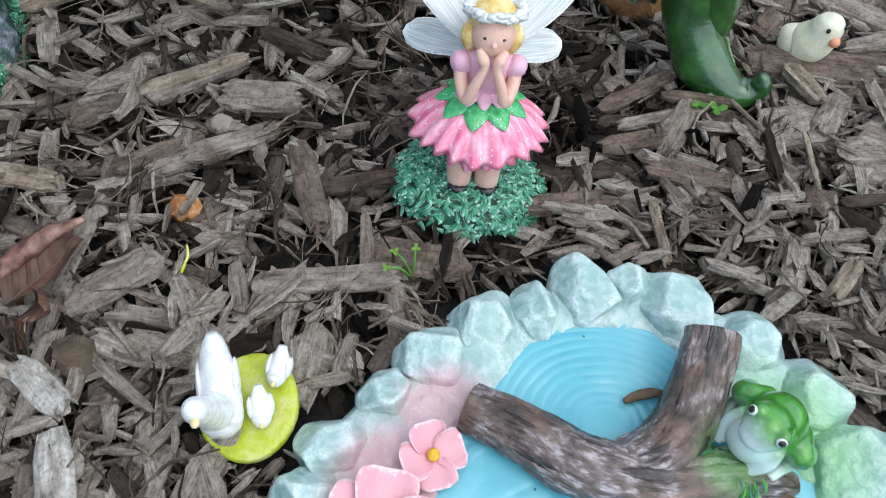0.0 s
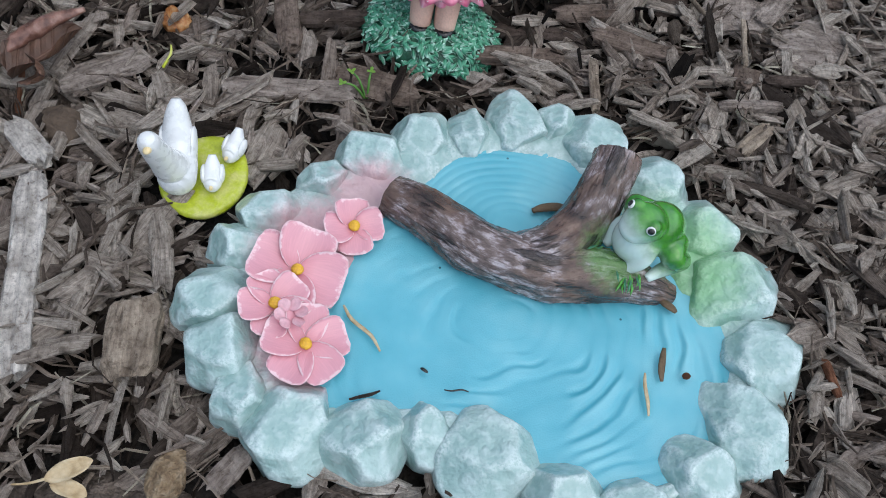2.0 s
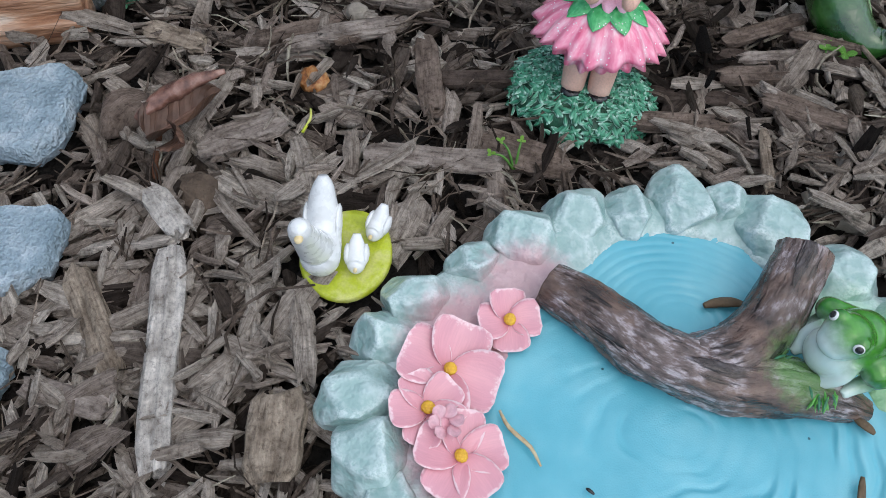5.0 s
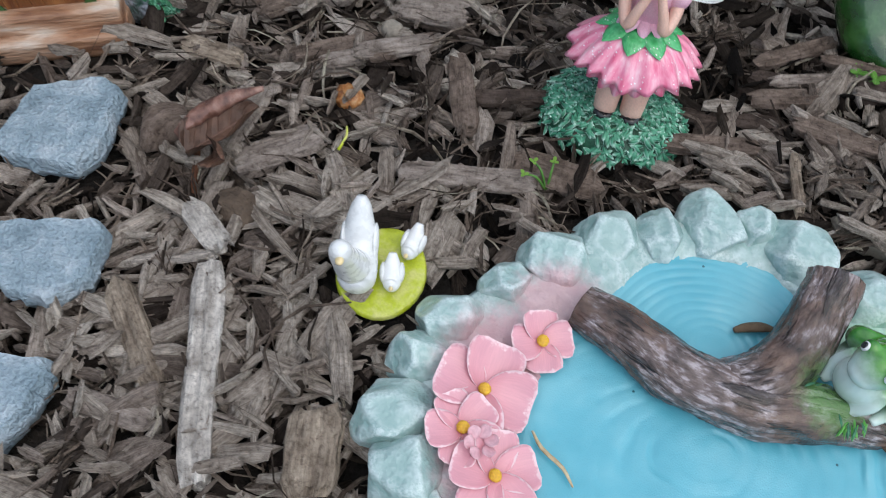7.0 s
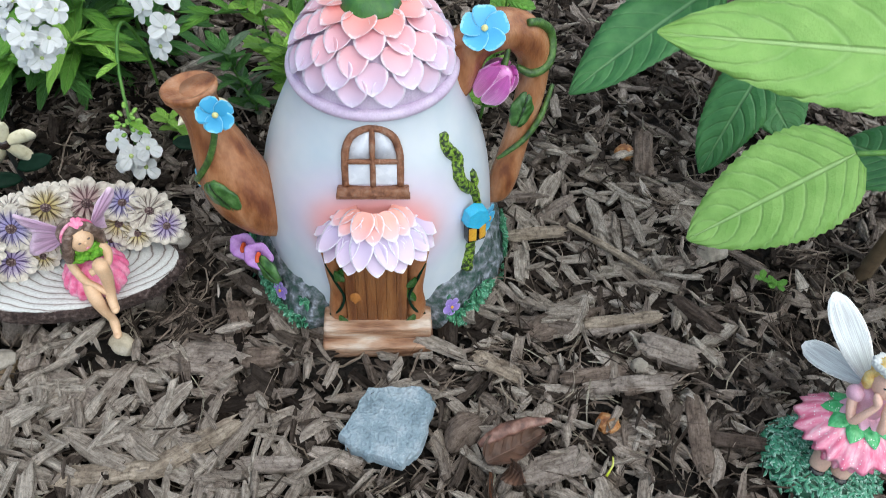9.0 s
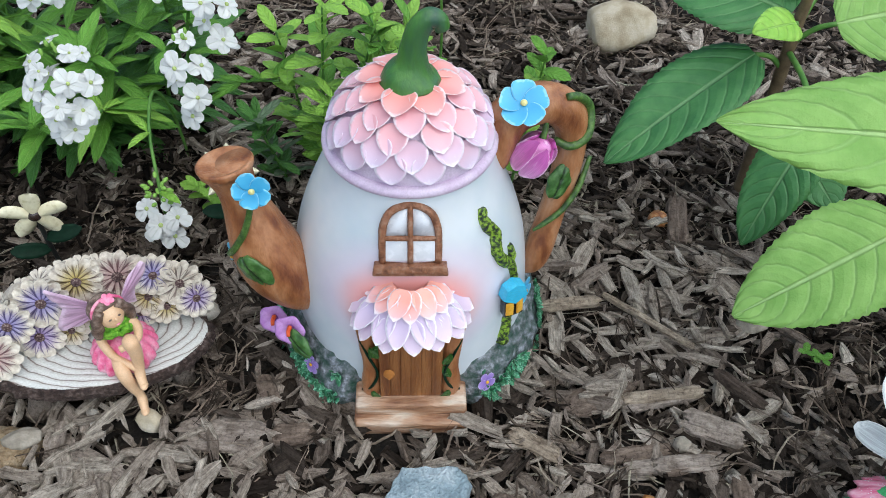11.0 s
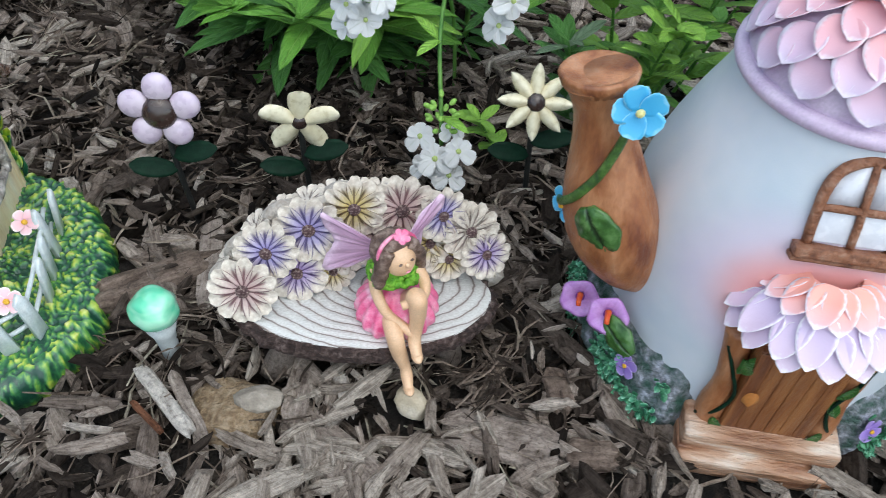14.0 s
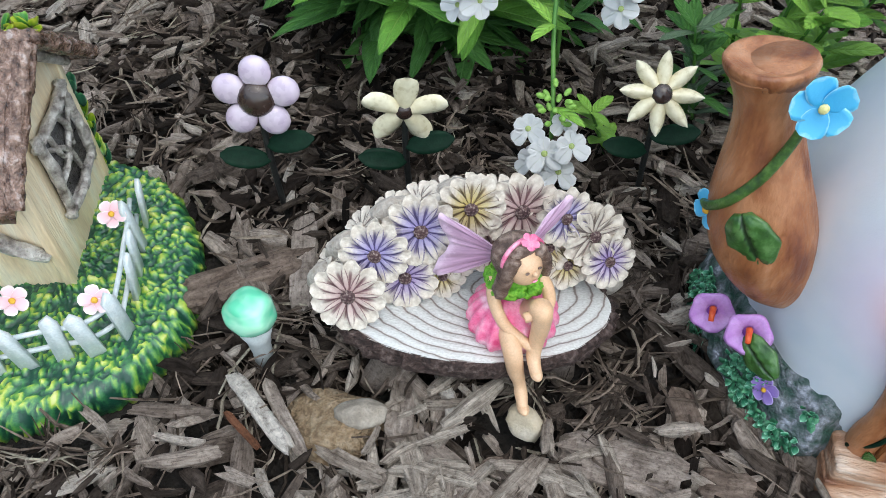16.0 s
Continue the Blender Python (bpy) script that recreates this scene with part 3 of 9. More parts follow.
BOOT_EDGE = paint("worn_green_edge", [(0.10, 0.22, 0.06), (0.30, 0.42, 0.22)], 200, 0.3, 0.3, 600, 0.0006, 0.4)
BROWN_GLAZE = paint("brown_glaze", [(0.16, 0.07, 0.02), (0.30, 0.15, 0.05)], 160, 0.4, 0.8, 600, 0.0015, 0.3)
DARK_LEAF = paint("dark_green_enamel", [(0.004, 0.016, 0.009), (0.009, 0.032, 0.017)], 200, 0.5, 0.3, 900, 0.0006, 0.02)
DARK_LEAF.node_tree.nodes["Principled BSDF"].inputs["Specular IOR Level"].default_value = 0.08
TEAPOT = house_body_paint()
LID_LILAC = rimmed("lilac_petal", [(0.70, 0.46, 0.58), (0.64, 0.52, 0.68)], (0.76, 0.68, 0.78), 0.80, 0.42, 0.25)
LID_PINK = rimmed("pink_lilac_petal", [(0.78, 0.40, 0.45), (0.74, 0.46, 0.54)], (0.84, 0.70, 0.76), 0.80, 0.42, 0.25)
LID_CORAL = rimmed("coral_petal", [(0.82, 0.32, 0.29), (0.80, 0.40, 0.40)], (0.86, 0.70, 0.72), 0.84, 0.42, 0.25)
COLLAR = paint("lilac_collar", [(0.60, 0.46, 0.64), (0.72, 0.60, 0.75)], 80, 0.45, 0.2, 900, 0.0004, 0.2)
TERRACOTTA = paint("carved_brown", [(0.17, 0.05, 0.018), (0.31, 0.115, 0.04), (0.44, 0.195, 0.085), (0.50, 0.27, 0.15)], 75, 0.42, 0.5, 700, 0.0012, 0.2, stretch=(1, 1, 0.35))
STEP_WOOD = paint("step_wood", [(0.19, 0.08, 0.04), (0.38, 0.20, 0.11), (0.52, 0.34, 0.23), (0.74, 0.64, 0.54)], 75, 0.45, 0.9, 420, 0.0018, 0.15, stretch=(0.3, 1, 1.6))
DOOR_WOOD = paint("door_wood", [(0.16, 0.05, 0.016), (0.30, 0.115, 0.035), (0.40, 0.17, 0.055)], 90, 0.42, 0.8, 900, 0.0012, 0.2, stretch=(1.6, 1, 0.16))
FRAME_WOOD = paint("window_wood", [(0.14, 0.05, 0.022), (0.28, 0.115, 0.055), (0.36, 0.2, 0.13)], 220, 0.5, 0.8, 900, 0.001)
STEM_GREEN = paint("painted_stem", [(0.022, 0.055, 0.016), (0.060, 0.135, 0.022), (0.13, 0.24, 0.05)], 220, 0.42, 0.5, 900, 0.0008, 0.2)
LID_STEM = paint("lid_stem", [(0.035, 0.10, 0.06), (0.055, 0.17, 0.03), (0.12, 0.29, 0.04)], 60, 0.45, 0.4, 600, 0.001, 0.15, stretch=(1, 1, 0.3))
VINE_LEAF = leaf_paint("painted_leaf", [(0.02, 0.095, 0.012), (0.05, 0.17, 0.02)], (0.16, 0.3, 0.06), 0.4, 6.0, 0.0)
BLUE_PETAL = rimmed("blue_petal", [(0.06, 0.36, 0.66), (0.10, 0.47, 0.76)], (0.28, 0.63, 0.84), 0.85, 0.42, 0.2)
VIOLET_PETAL = rimmed("violet_petal", [(0.26, 0.16, 0.52), (0.36, 0.25, 0.62)], (0.52, 0.42, 0.74), 0.85, 0.42, 0.2)
BUD = rimmed("magenta_bud", [(0.66, 0.15, 0.52), (0.80, 0.34, 0.68)], (0.88, 0.55, 0.78), 0.85, 0.4, 0.25, streak=0.35)
RED_DAB = paint("red_stamen", [(0.62, 0.05, 0.015), (0.75, 0.14, 0.02)], 500, 0.4, 0.4, 1500)
BASE_MOSS = paint("base_moss_stone", [(0.018, 0.07, 0.045), (0.07, 0.11, 0.10), (0.20, 0.22, 0.24), (0.46, 0.48, 0.56)], 170, 0.45, 1.0, 600, 0.002, 0.25)
VINE_SPECK = paint("speckled_vine", [(0.004, 0.006, 0.012), (0.03, 0.06, 0.01), (0.26, 0.42, 0.03), (0.34, 0.5, 0.05)], 420, 0.4, 1.0, 900, 0.001, 0.2)
CYAN = paint("lantern_cyan", [(0.05, 0.46, 0.74), (0.09, 0.55, 0.82)], 200, 0.4, 0.2, 900, 0.0003, 0.2)
AMBER = paint("lantern_amber", [(0.78, 0.36, 0.03), (0.86, 0.48, 0.05)], 300, 0.35, 0.2, 900, 0.0003, 0.3)
PANE = paint("pale_pane", [(0.68, 0.70, 0.78), (0.78, 0.79, 0.84)], 60, 0.25, 0.04, 120, 0.0003, 0.4)
SLICE = None
BARK_RIM = paint("dark_bark_rim", [(0.022, 0.012, 0.010), (0.06, 0.034, 0.028), (0.17, 0.125, 0.11)], 330, 0.7, 1.0, 900, 0.002)
def daisy_paint(name, tint, dark):
    """Moulded ivory petal: dark groove down the middle and between petals, tint sprayed from the eye outwards."""
    m, t, b = nodes_of(name, 0.5, 0.12)
    sep = t.nodes.new("ShaderNodeSeparateXYZ")
    t.links.new(coords(t, "UV"), sep.inputs[0])
    u, s = sep.outputs[0], calc(t, "ABSOLUTE", calc(t, "SUBTRACT", calc(t, "MULTIPLY", sep.outputs[1], 2.0), 1.0))
    fuzz = calc(t, "MULTIPLY", calc(t, "SUBTRACT", grain(t, coords(t, "Object"), 260), 0.5), 0.5)
    far = calc(t, "ADD", u, fuzz)
    ivory = ramp(t, grain(t, coords(t, "Object"), 420), [(0.35, (0.55, 0.48, 0.40)), (0.65, (0.74, 0.68, 0.59))])
    col = blend(t, fit_range(t, far, 0.22, 0.80, 0.9, 0.0), ivory, tint)
    groove = calc(t, "MULTIPLY", fit_range(t, s, 0.05, 0.24, 1.0, 0.0), fit_range(t, u, 0.50, 0.80, 1.0, 0.0))
    gap = calc(t, "MULTIPLY", fit_range(t, s, 0.80, 0.97), fit_range(t, u, 0.62, 0.9, 1.0, 0.0))
    col = blend(t, calc(t, "MULTIPLY", calc(t, "MAXIMUM", groove, gap), 0.92), col, dark)
    t.links.new(col, b.inputs["Base Color"])
    relief(t, b, calc(t, "ADD", calc(t, "MULTIPLY", groove, -2.0), grain(t, coords(t, "Object"), 700)), 0.6, 0.001)
    return m


DAISY_WHITE = daisy_paint("daisy_ivory", (0.58, 0.52, 0.45), (0.20, 0.15, 0.13))
DAISY_BLUE = daisy_paint("daisy_blue", (0.27, 0.23, 0.52), (0.08, 0.06, 0.18))
DAISY_GOLD = daisy_paint("daisy_gold", (0.52, 0.40, 0.10), (0.15, 0.10, 0.05))
DAISY_ROSE = daisy_paint("daisy_rose", (0.46, 0.30, 0.29), (0.16, 0.07, 0.08))
DAISY_VIOLET = daisy_paint("daisy_violet", (0.30, 0.21, 0.48), (0.09, 0.05, 0.16))
DAISY_EYE = paint("daisy_eye", [(0.05, 0.022, 0.025), (0.13, 0.07, 0.07), (0.40, 0.32, 0.28)], 900, 0.5, 1.0, 2500, 0.0008)
PICK_LILAC = paint("lilac_enamel", [(0.528, 0.420, 0.550), (0.616, 0.521, 0.611), (0.651, 0.571, 0.628)], 60, 0.3, 0.12, 160, 0.0004, 0.45)
PICK_CREAM = paint("cream_enamel", [(0.66, 0.57, 0.34), (0.76, 0.70, 0.49), (0.82, 0.78, 0.60)], 80, 0.32, 0.12, 160, 0.0004, 0.4)
PICK_EYE = paint("dark_brown_enamel", [(0.03, 0.017, 0.013), (0.055, 0.033, 0.026)], 90, 0.2, 0.06, 200, 0.0004, 0.5)
IRON = paint("black_iron", [(0.008, 0.009, 0.009), (0.02, 0.022, 0.02)], 200, 0.5, 0.4, 900, 0.0006)
FENCE_WHITE = paint("fence_white", [(0.56, 0.64, 0.66), (0.74, 0.78, 0.78)], 200, 0.45, 0.4, 900, 0.0006, 0.2)
COTTAGE_WOOD = paint("pale_split_wood", [(0.78, 0.60, 0.37), (0.89, 0.74, 0.50), (0.91, 0.82, 0.62)], 120, 0.6, 0.6, 900, 0.001, 0.1, stretch=(1, 1, 0.16))
COTTAGE_BARK = paint("cottage_bark", [(0.04, 0.019, 0.013), (0.16, 0.088, 0.06), (0.30, 0.185, 0.135), (0.54, 0.43, 0.39)], 210, 0.22, 1.0, 380, 0.003, 0.6)
COTTAGE_SHADE = paint("window_bark", [(0.13, 0.10, 0.085), (0.50, 0.45, 0.40), (0.84, 0.80, 0.74)], 170, 0.4, 1.0, 700, 0.002, 0.3)
PALE_PINK = rimmed("pale_pink_petal", [(0.80, 0.45, 0.50), (0.84, 0.58, 0.6)], (0.9, 0.75, 0.75), 0.8, 0.45, 0.2)
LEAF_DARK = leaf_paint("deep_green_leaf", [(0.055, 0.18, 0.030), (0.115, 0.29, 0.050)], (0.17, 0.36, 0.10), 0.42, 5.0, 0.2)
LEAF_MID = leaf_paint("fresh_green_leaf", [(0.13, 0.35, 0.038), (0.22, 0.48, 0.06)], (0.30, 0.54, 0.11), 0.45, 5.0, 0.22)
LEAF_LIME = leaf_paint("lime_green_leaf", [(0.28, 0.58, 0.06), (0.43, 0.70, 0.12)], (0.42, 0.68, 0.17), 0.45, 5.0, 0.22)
LEAF_BROAD = leaf_paint("broad_leaf", [(0.26, 0.50, 0.10), (0.38, 0.63, 0.16)], (0.52, 0.73, 0.30), 0.45, 8.0, 0.35)
# Darker copy of the broad leaf: shade on it is put into the greens.
LEAF_BROAD_DARK = leaf_paint("shaded_broad_leaf", [(0.06, 0.21, 0.06), (0.11, 0.31, 0.09)], (0.24, 0.44, 0.19), 0.42, 8.0, 0.25)
STALK = paint("green_stalk", [(0.07, 0.20, 0.03), (0.14, 0.30, 0.05)], 120, 0.5, 0.3, 900, 0.0005)
STALK_BROWN = paint("woody_stalk", [(0.10, 0.065, 0.035), (0.19, 0.13, 0.07)], 120, 0.7, 0.6, 900, 0.001)
BLOSSOM = leaf_paint("white_blossom", [(0.86, 0.87, 0.86), (0.90, 0.90, 0.89)], (0.86, 0.88, 0.80), 0.55, 0.0, 0.12)
BLOSSOM_EYE = paint("blossom_throat", [(0.40, 0.52, 0.14), (0.58, 0.66, 0.26)], 300, 0.6, 0.4, 1200)
DRY_LEAF = leaf_paint("dry_red_leaf", [(0.06, 0.034, 0.023), (0.20, 0.105, 0.066)], (0.26, 0.15, 0.11), 0.55, 6.0, 0.1)
RED_LEAF = paint("rolled_red_leaf", [(0.09, 0.040, 0.028), (0.22, 0.105, 0.075), (0.37, 0.22, 0.17)], 160, 0.4, 0.6, 600, 0.001, 0.2)
STRAW = paint("straw_leaf", [(0.40, 0.28, 0.14), (0.58, 0.45, 0.27), (0.66, 0.55, 0.36)], 200, 0.55, 0.5, 700, 0.0008)
BARE_SOIL = paint("bare_soil", [(0.07, 0.052, 0.040), (0.15, 0.115, 0.09), (0.24, 0.19, 0.155)], 130, 0.95, 1.0, 520, 0.003)
SHELL = paint("nut_shell", [(0.22, 0.07, 0.02), (0.45, 0.18, 0.05), (0.6, 0.36, 0.16)], 260, 0.35, 0.8, 900, 0.001, 0.2)


def frog_paint():
    """Glossy green back, white face and belly, softly sprayed into one another."""
    m, t, b = nodes_of("frog_glaze", 0.18, 0.6)
    where = coords(t, "Object")
    sep = t.nodes.new("ShaderNodeSeparateXYZ")
    t.links.new(where, sep.inputs[0])
    wob = calc(t, "MULTIPLY", calc(t, "SUBTRACT", grain(t, where, 190), 0.5), 0.012)
    back = calc(t, "ADD", calc(t, "ADD", calc(t, "MULTIPLY", sep.outputs[1], 1.3), calc(t, "MULTIPLY", sep.outputs[2], 0.75)), wob)
    green = ramp(t, grain(t, where, 130), [(0.35, (0.025, 0.15, 0.010)), (0.65, (0.075, 0.30, 0.02))])
    col = blend(t, fit_range(t, back, -0.002, 0.019), (0.66, 0.78, 0.72), green)
    t.links.new(col, b.inputs["Base Color"])
    relief(t, b, grain(t, where, 420), 0.25, 0.0008)
    return m


def slice_paint():
    """Whitewashed end grain with dark growth rings and fine cracks."""
    m, t, b = nodes_of("whitewashed_end_grain", 0.7)
    where = coords(t, "Object", (1.0, 1.75, 1.0))
    w = node(t, "ShaderNodeTexWave", Scale=44.0, Distortion=2.6, Detail=3.0)
    w.wave_type, w.rings_direction = "RINGS", "Z"
    shift = t.nodes.new("ShaderNodeVectorMath")
    shift.operation = "ADD"
    t.links.new(where, shift.inputs[0])
    shift.inputs[1].default_value = (-0.012, -0.02, 0)
    t.links.new(shift.outputs[0], w.inputs["Vector"])
    w.inputs["Detail Scale"].default_value = 1.2
    col = ramp(t, w.outputs["Fac"], [(0.01, (0.24, 0.20, 0.18)), (0.07, (0.52, 0.50, 0.48)), (0.2, (0.60, 0.59, 0.57)), (0.8, (0.65, 0.65, 0.63))])
    grit = grain(t, where, 700, 4)
    col = blend(t, 0.8, col, ramp(t, grit, [(0.3, (0.72, 0.7, 0.68)), (0.6, (1, 1, 1))]), "MULTIPLY")
    t.links.new(col, b.inputs["Base Color"])
    relief(t, b, calc(t, "ADD", calc(t, "MULTIPLY", w.outputs["Fac"], 0.6), grit), 0.6, 0.0008)
    return m


FROG, SLICE = frog_paint(), slice_paint()
MARBLE_GREEN, _t, _b = nodes_of("mint_glass", 0.08, 0.6)
_b.inputs["Base Color"].default_value = (0.30, 0.74, 0.50, 1)
_b.inputs["Subsurface Weight"].default_value = 0.5
_b.inputs["Subsurface Radius"].default_value = (0.006, 0.01, 0.008)
_swirl = ramp(_t, grain(_t, coords(_t, "Object", (1, 1, 2)), 60, 2), [(0.35, (0.16, 0.62, 0.38)), (0.6, (0.42, 0.80, 0.58))])
_t.links.new(_swirl, _b.inputs["Base Color"])
GREY_STEM = paint("grey_plastic", [(0.42, 0.46, 0.46), (0.52, 0.55, 0.55)], 120, 0.4, 0.1, 900, 0.0003)


# ---- ground ----
def ground_sheet():
    """One sheet: a fine mulch bed that lies as the garden does, running out flat to the horizon."""
    xs = np.concatenate([[-300, -60, -12, -4, -2], np.linspace(-1.3, 0.9, 89), [1.6, 4, 12, 60, 300]])
    ys = np.concatenate([[-300, -60, -12, -3, -1], np.linspace(-0.5, 1.9, 97), [3, 6, 15, 60, 300]])
    v = [(x, y, ground_z(x, y) - 0.004 if -1.4 < x < 1 and -0.6 < y < 2 else 0.004) for y in ys for x in xs]
    n = len(xs)
    f = [(j * n + i, j * n + i + 1, (j + 1) * n + i + 1, (j + 1) * n + i) for j in range(len(ys) - 1) for i in range(n - 1)]
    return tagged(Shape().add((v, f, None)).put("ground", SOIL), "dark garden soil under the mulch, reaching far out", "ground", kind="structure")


ground_sheet()

# footprint of the pond: its ring of rim stones, x, y, half sizes
RIM = [
    (0.006, 0.120, 0.0100, 0.0085), (0.025, 0.138, 0.0150, 0.0120), (0.046, 0.154, 0.0140, 0.0150), (0.069, 0.161, 0.0098, 0.0125), (0.091, 0.171, 0.0140, 0.0155),
    (0.111, 0.175, 0.0100, 0.0110), (0.129, 0.165, 0.0152, 0.0165), (0.161, 0.148, 0.0142, 0.0142), (0.180, 0.121, 0.0136, 0.0146), (0.191, 0.092, 0.0185, 0.0166),
    (0.203, 0.063, 0.0156, 0.0178), (0.193, 0.030, 0.0158, 0.0180), (0.174, 0.008, 0.0158, 0.0125), (0.148, -0.006, 0.0145, 0.0100), (0.121, -0.006, 0.0135, 0.0105),
    (0.092, 0.005, 0.0190, 0.0165), (0.067, 0.010, 0.0108, 0.0110), (0.043, 0.004, 0.0158, 0.0140), (0.015, 0.005, 0.0152, 0.0170), (-0.005, 0.015, 0.0098, 0.0120),
    (-0.017, 0.031, 0.0130, 0.0128), (-0.027, 0.054, 0.0138, 0.0122), (-0.021, 0.078, 0.0125, 0.0098), (-0.014, 0.097, 0.0125, 0.0095),
]
# where the painted water meets the bank
SHORE = [
    (0.056, 0.126), (0.065, 0.140), (0.080, 0.147), (0.097, 0.149), (0.118, 0.147), (0.128, 0.136), (0.148, 0.112), (0.167, 0.087), (0.181, 0.078), (0.186, 0.061),
    (0.183, 0.042), (0.176, 0.024), (0.163, 0.008), (0.147, 0.001), (0.125, 0.000), (0.111, 0.003), (0.100, 0.010), (0.089, 0.018), (0.076, 0.022), (0.062, 0.021),
    (0.042, 0.019), (0.028, 0.016), (0.023, 0.027), (0.024, 0.048), (0.027, 0.069), (0.031, 0.085), (0.040, 0.100),
]
POND_MID = (0.092, 0.075)


def polar(places):
    """Places as angle and distance from the pond's middle, carried round past both ends."""
    ring = sorted((math.atan2(p[1] - POND_MID[1], p[0] - POND_MID[0]), math.hypot(p[0] - POND_MID[0], p[1] - POND_MID[1])) for p in places)
    ring = [(ring[-1][0] - 2 * math.pi, ring[-1][1]), *ring, (ring[0][0] + 2 * math.pi, ring[0][1])]
    return [p[0] for p in ring], [p[1] for p in ring]


_ring, _shore = polar(RIM), polar(SHORE)


def pond_reach(a, ring=_ring):
    """Distance from the pond's middle to the middle of its rim stones, or to the shore."""
    return float(np.interp((a + math.pi) % (2 * math.pi) - math.pi, *ring))


HOUSE_AT, HOUSE_TURN = (-0.277, 0.299), 21.5
BENCH_AT, BENCH_TURN = (-0.434, 0.172), 41.0
KEEP_CLEAR = [(0.176, 0.283, 0.013), (0.164, 0.292, 0.014), (*HOUSE_AT, 0.083), (-0.248, 0.222, 0.020), (-0.228, 0.229, 0.018), (-0.266, 0.214, 0.016), (0.044, 0.2275, 0.028), (-0.213, 0.159, 0.022), (-0.186, 0.091, 0.018), (-0.177, 0.026, 0.018), (-0.046, 0.114, 0.021),
              (-0.035, -0.030, 0.017), (-0.060, -0.040, 0.017), (-0.62, 0.075, 0.078), (-0.461, 0.102, 0.016), (-0.398, 0.15, 0.008)]


def blocked(x, y, margin=0.0):
    d, a = math.hypot(x - POND_MID[0], y - POND_MID[1]), math.atan2(y - POND_MID[1], x - POND_MID[0])
    if d < pond_reach(a) + 0.008 + margin:
        return True
    return any((x - cx) ** 2 + (y - cy) ** 2 < (r + margin) ** 2 for cx, cy, r in KEEP_CLEAR)


def chip(rnd, length, width, thick, rings=5, ragged=0.3, bend=0.1, sides=8):
    """One split piece of wood along x: ridges along the fibre, torn ends; uv runs along and round it in metres."""
    v, uv = [], []
    off, sway, lift = rnd.uniform(0, 40), rnd.uniform(-bend, bend) * length, rnd.uniform(-bend, bend) * length * 0.5
    skew, taper = rnd.uniform(-0.7, 0.7) * width, rnd.uniform(0.0, 0.45)
    base = []
    for j in range(sides):
        q = 2 * math.pi * (j + rnd.uniform(-0.3, 0.3)) / sides
        c, d = math.cos(q), math.sin(q)
        k = 0.5 * (abs(c) ** 3.5 + abs(d) ** 3.5) ** (-1 / 3.5) * rnd.uniform(0.72, 1.12)
        base.append((c * k, d * k, rnd.uniform(-ragged, ragged), rnd.uniform(-ragged, ragged)))
    for i in range(rings):
        s = i / (rings - 1)
        end = abs(2 * s - 1)
        k = (1 - taper * s) * (rnd.uniform(0.55, 0.95) if end > 0.99 else rnd.uniform(0.9, 1.06))
        for j, (a, b, t0, t1) in enumerate(base):
            x = length * (s - 0.5) + skew * a * end
            if end > 0.99:
                x += (t0 if i == 0 else t1) * width * 1.5
            v.append((x, a * width * k * rnd.uniform(0.93, 1.07) + sway * (4 * (s - 0.5) ** 2), b * thick * k * rnd.uniform(0.88, 1.1) + lift * (4 * (s - 0.5) ** 2)))
            uv.append((length * s + off, j / sides * 2.2 * (width + thick) + off * 0.3))
    f, n = [], sides
    for i in range(rings - 1):
        for j in range(n):
            a, b = i * n + j, i * n + (j + 1) % n
            f.append((a, b, b + n, a + n))
    f += [tuple(range(n - 1, -1, -1)), tuple(range((rings - 1) * n, rings * n))]
    return v, f, uv


def shred(rnd, length, width, rings=5):
    """A thin curled strand of bark fibre."""
    v, uv = [], []
    off = rnd.uniform(0, 40)
    c1, c2 = rnd.uniform(-0.25, 0.25) * length, rnd.uniform(-0.15, 0.15) * length
    for i in range(rings):
        s = i / (rings - 1)
        w = width * (0.35 + 0.65 * math.sin(math.pi * (0.12 + 0.8 * s)))
        y, z = c1 * (2 * s - 1) ** 2 + rnd.uniform(-0.04, 0.04) * length, c2 * (2 * s - 1) ** 2
        for a, b in ((-0.5, 0), (0, 0.45), (0.5, -0.1)):
            v.append((length * (s - 0.5), y + a * w, z + b * w))
            uv.append((length * s + off, a * w + off * 0.3))
    f = []
    for i in range(rings - 1):
        for j in range(3):
            a, b = i * 3 + j, i * 3 + (j + 1) % 3
            f.append((a, b, b + 3, a + 3))
    f += [(2, 1, 0), (rings * 3 - 3, rings * 3 - 2, rings * 3 - 1)]
    return v, f, uv


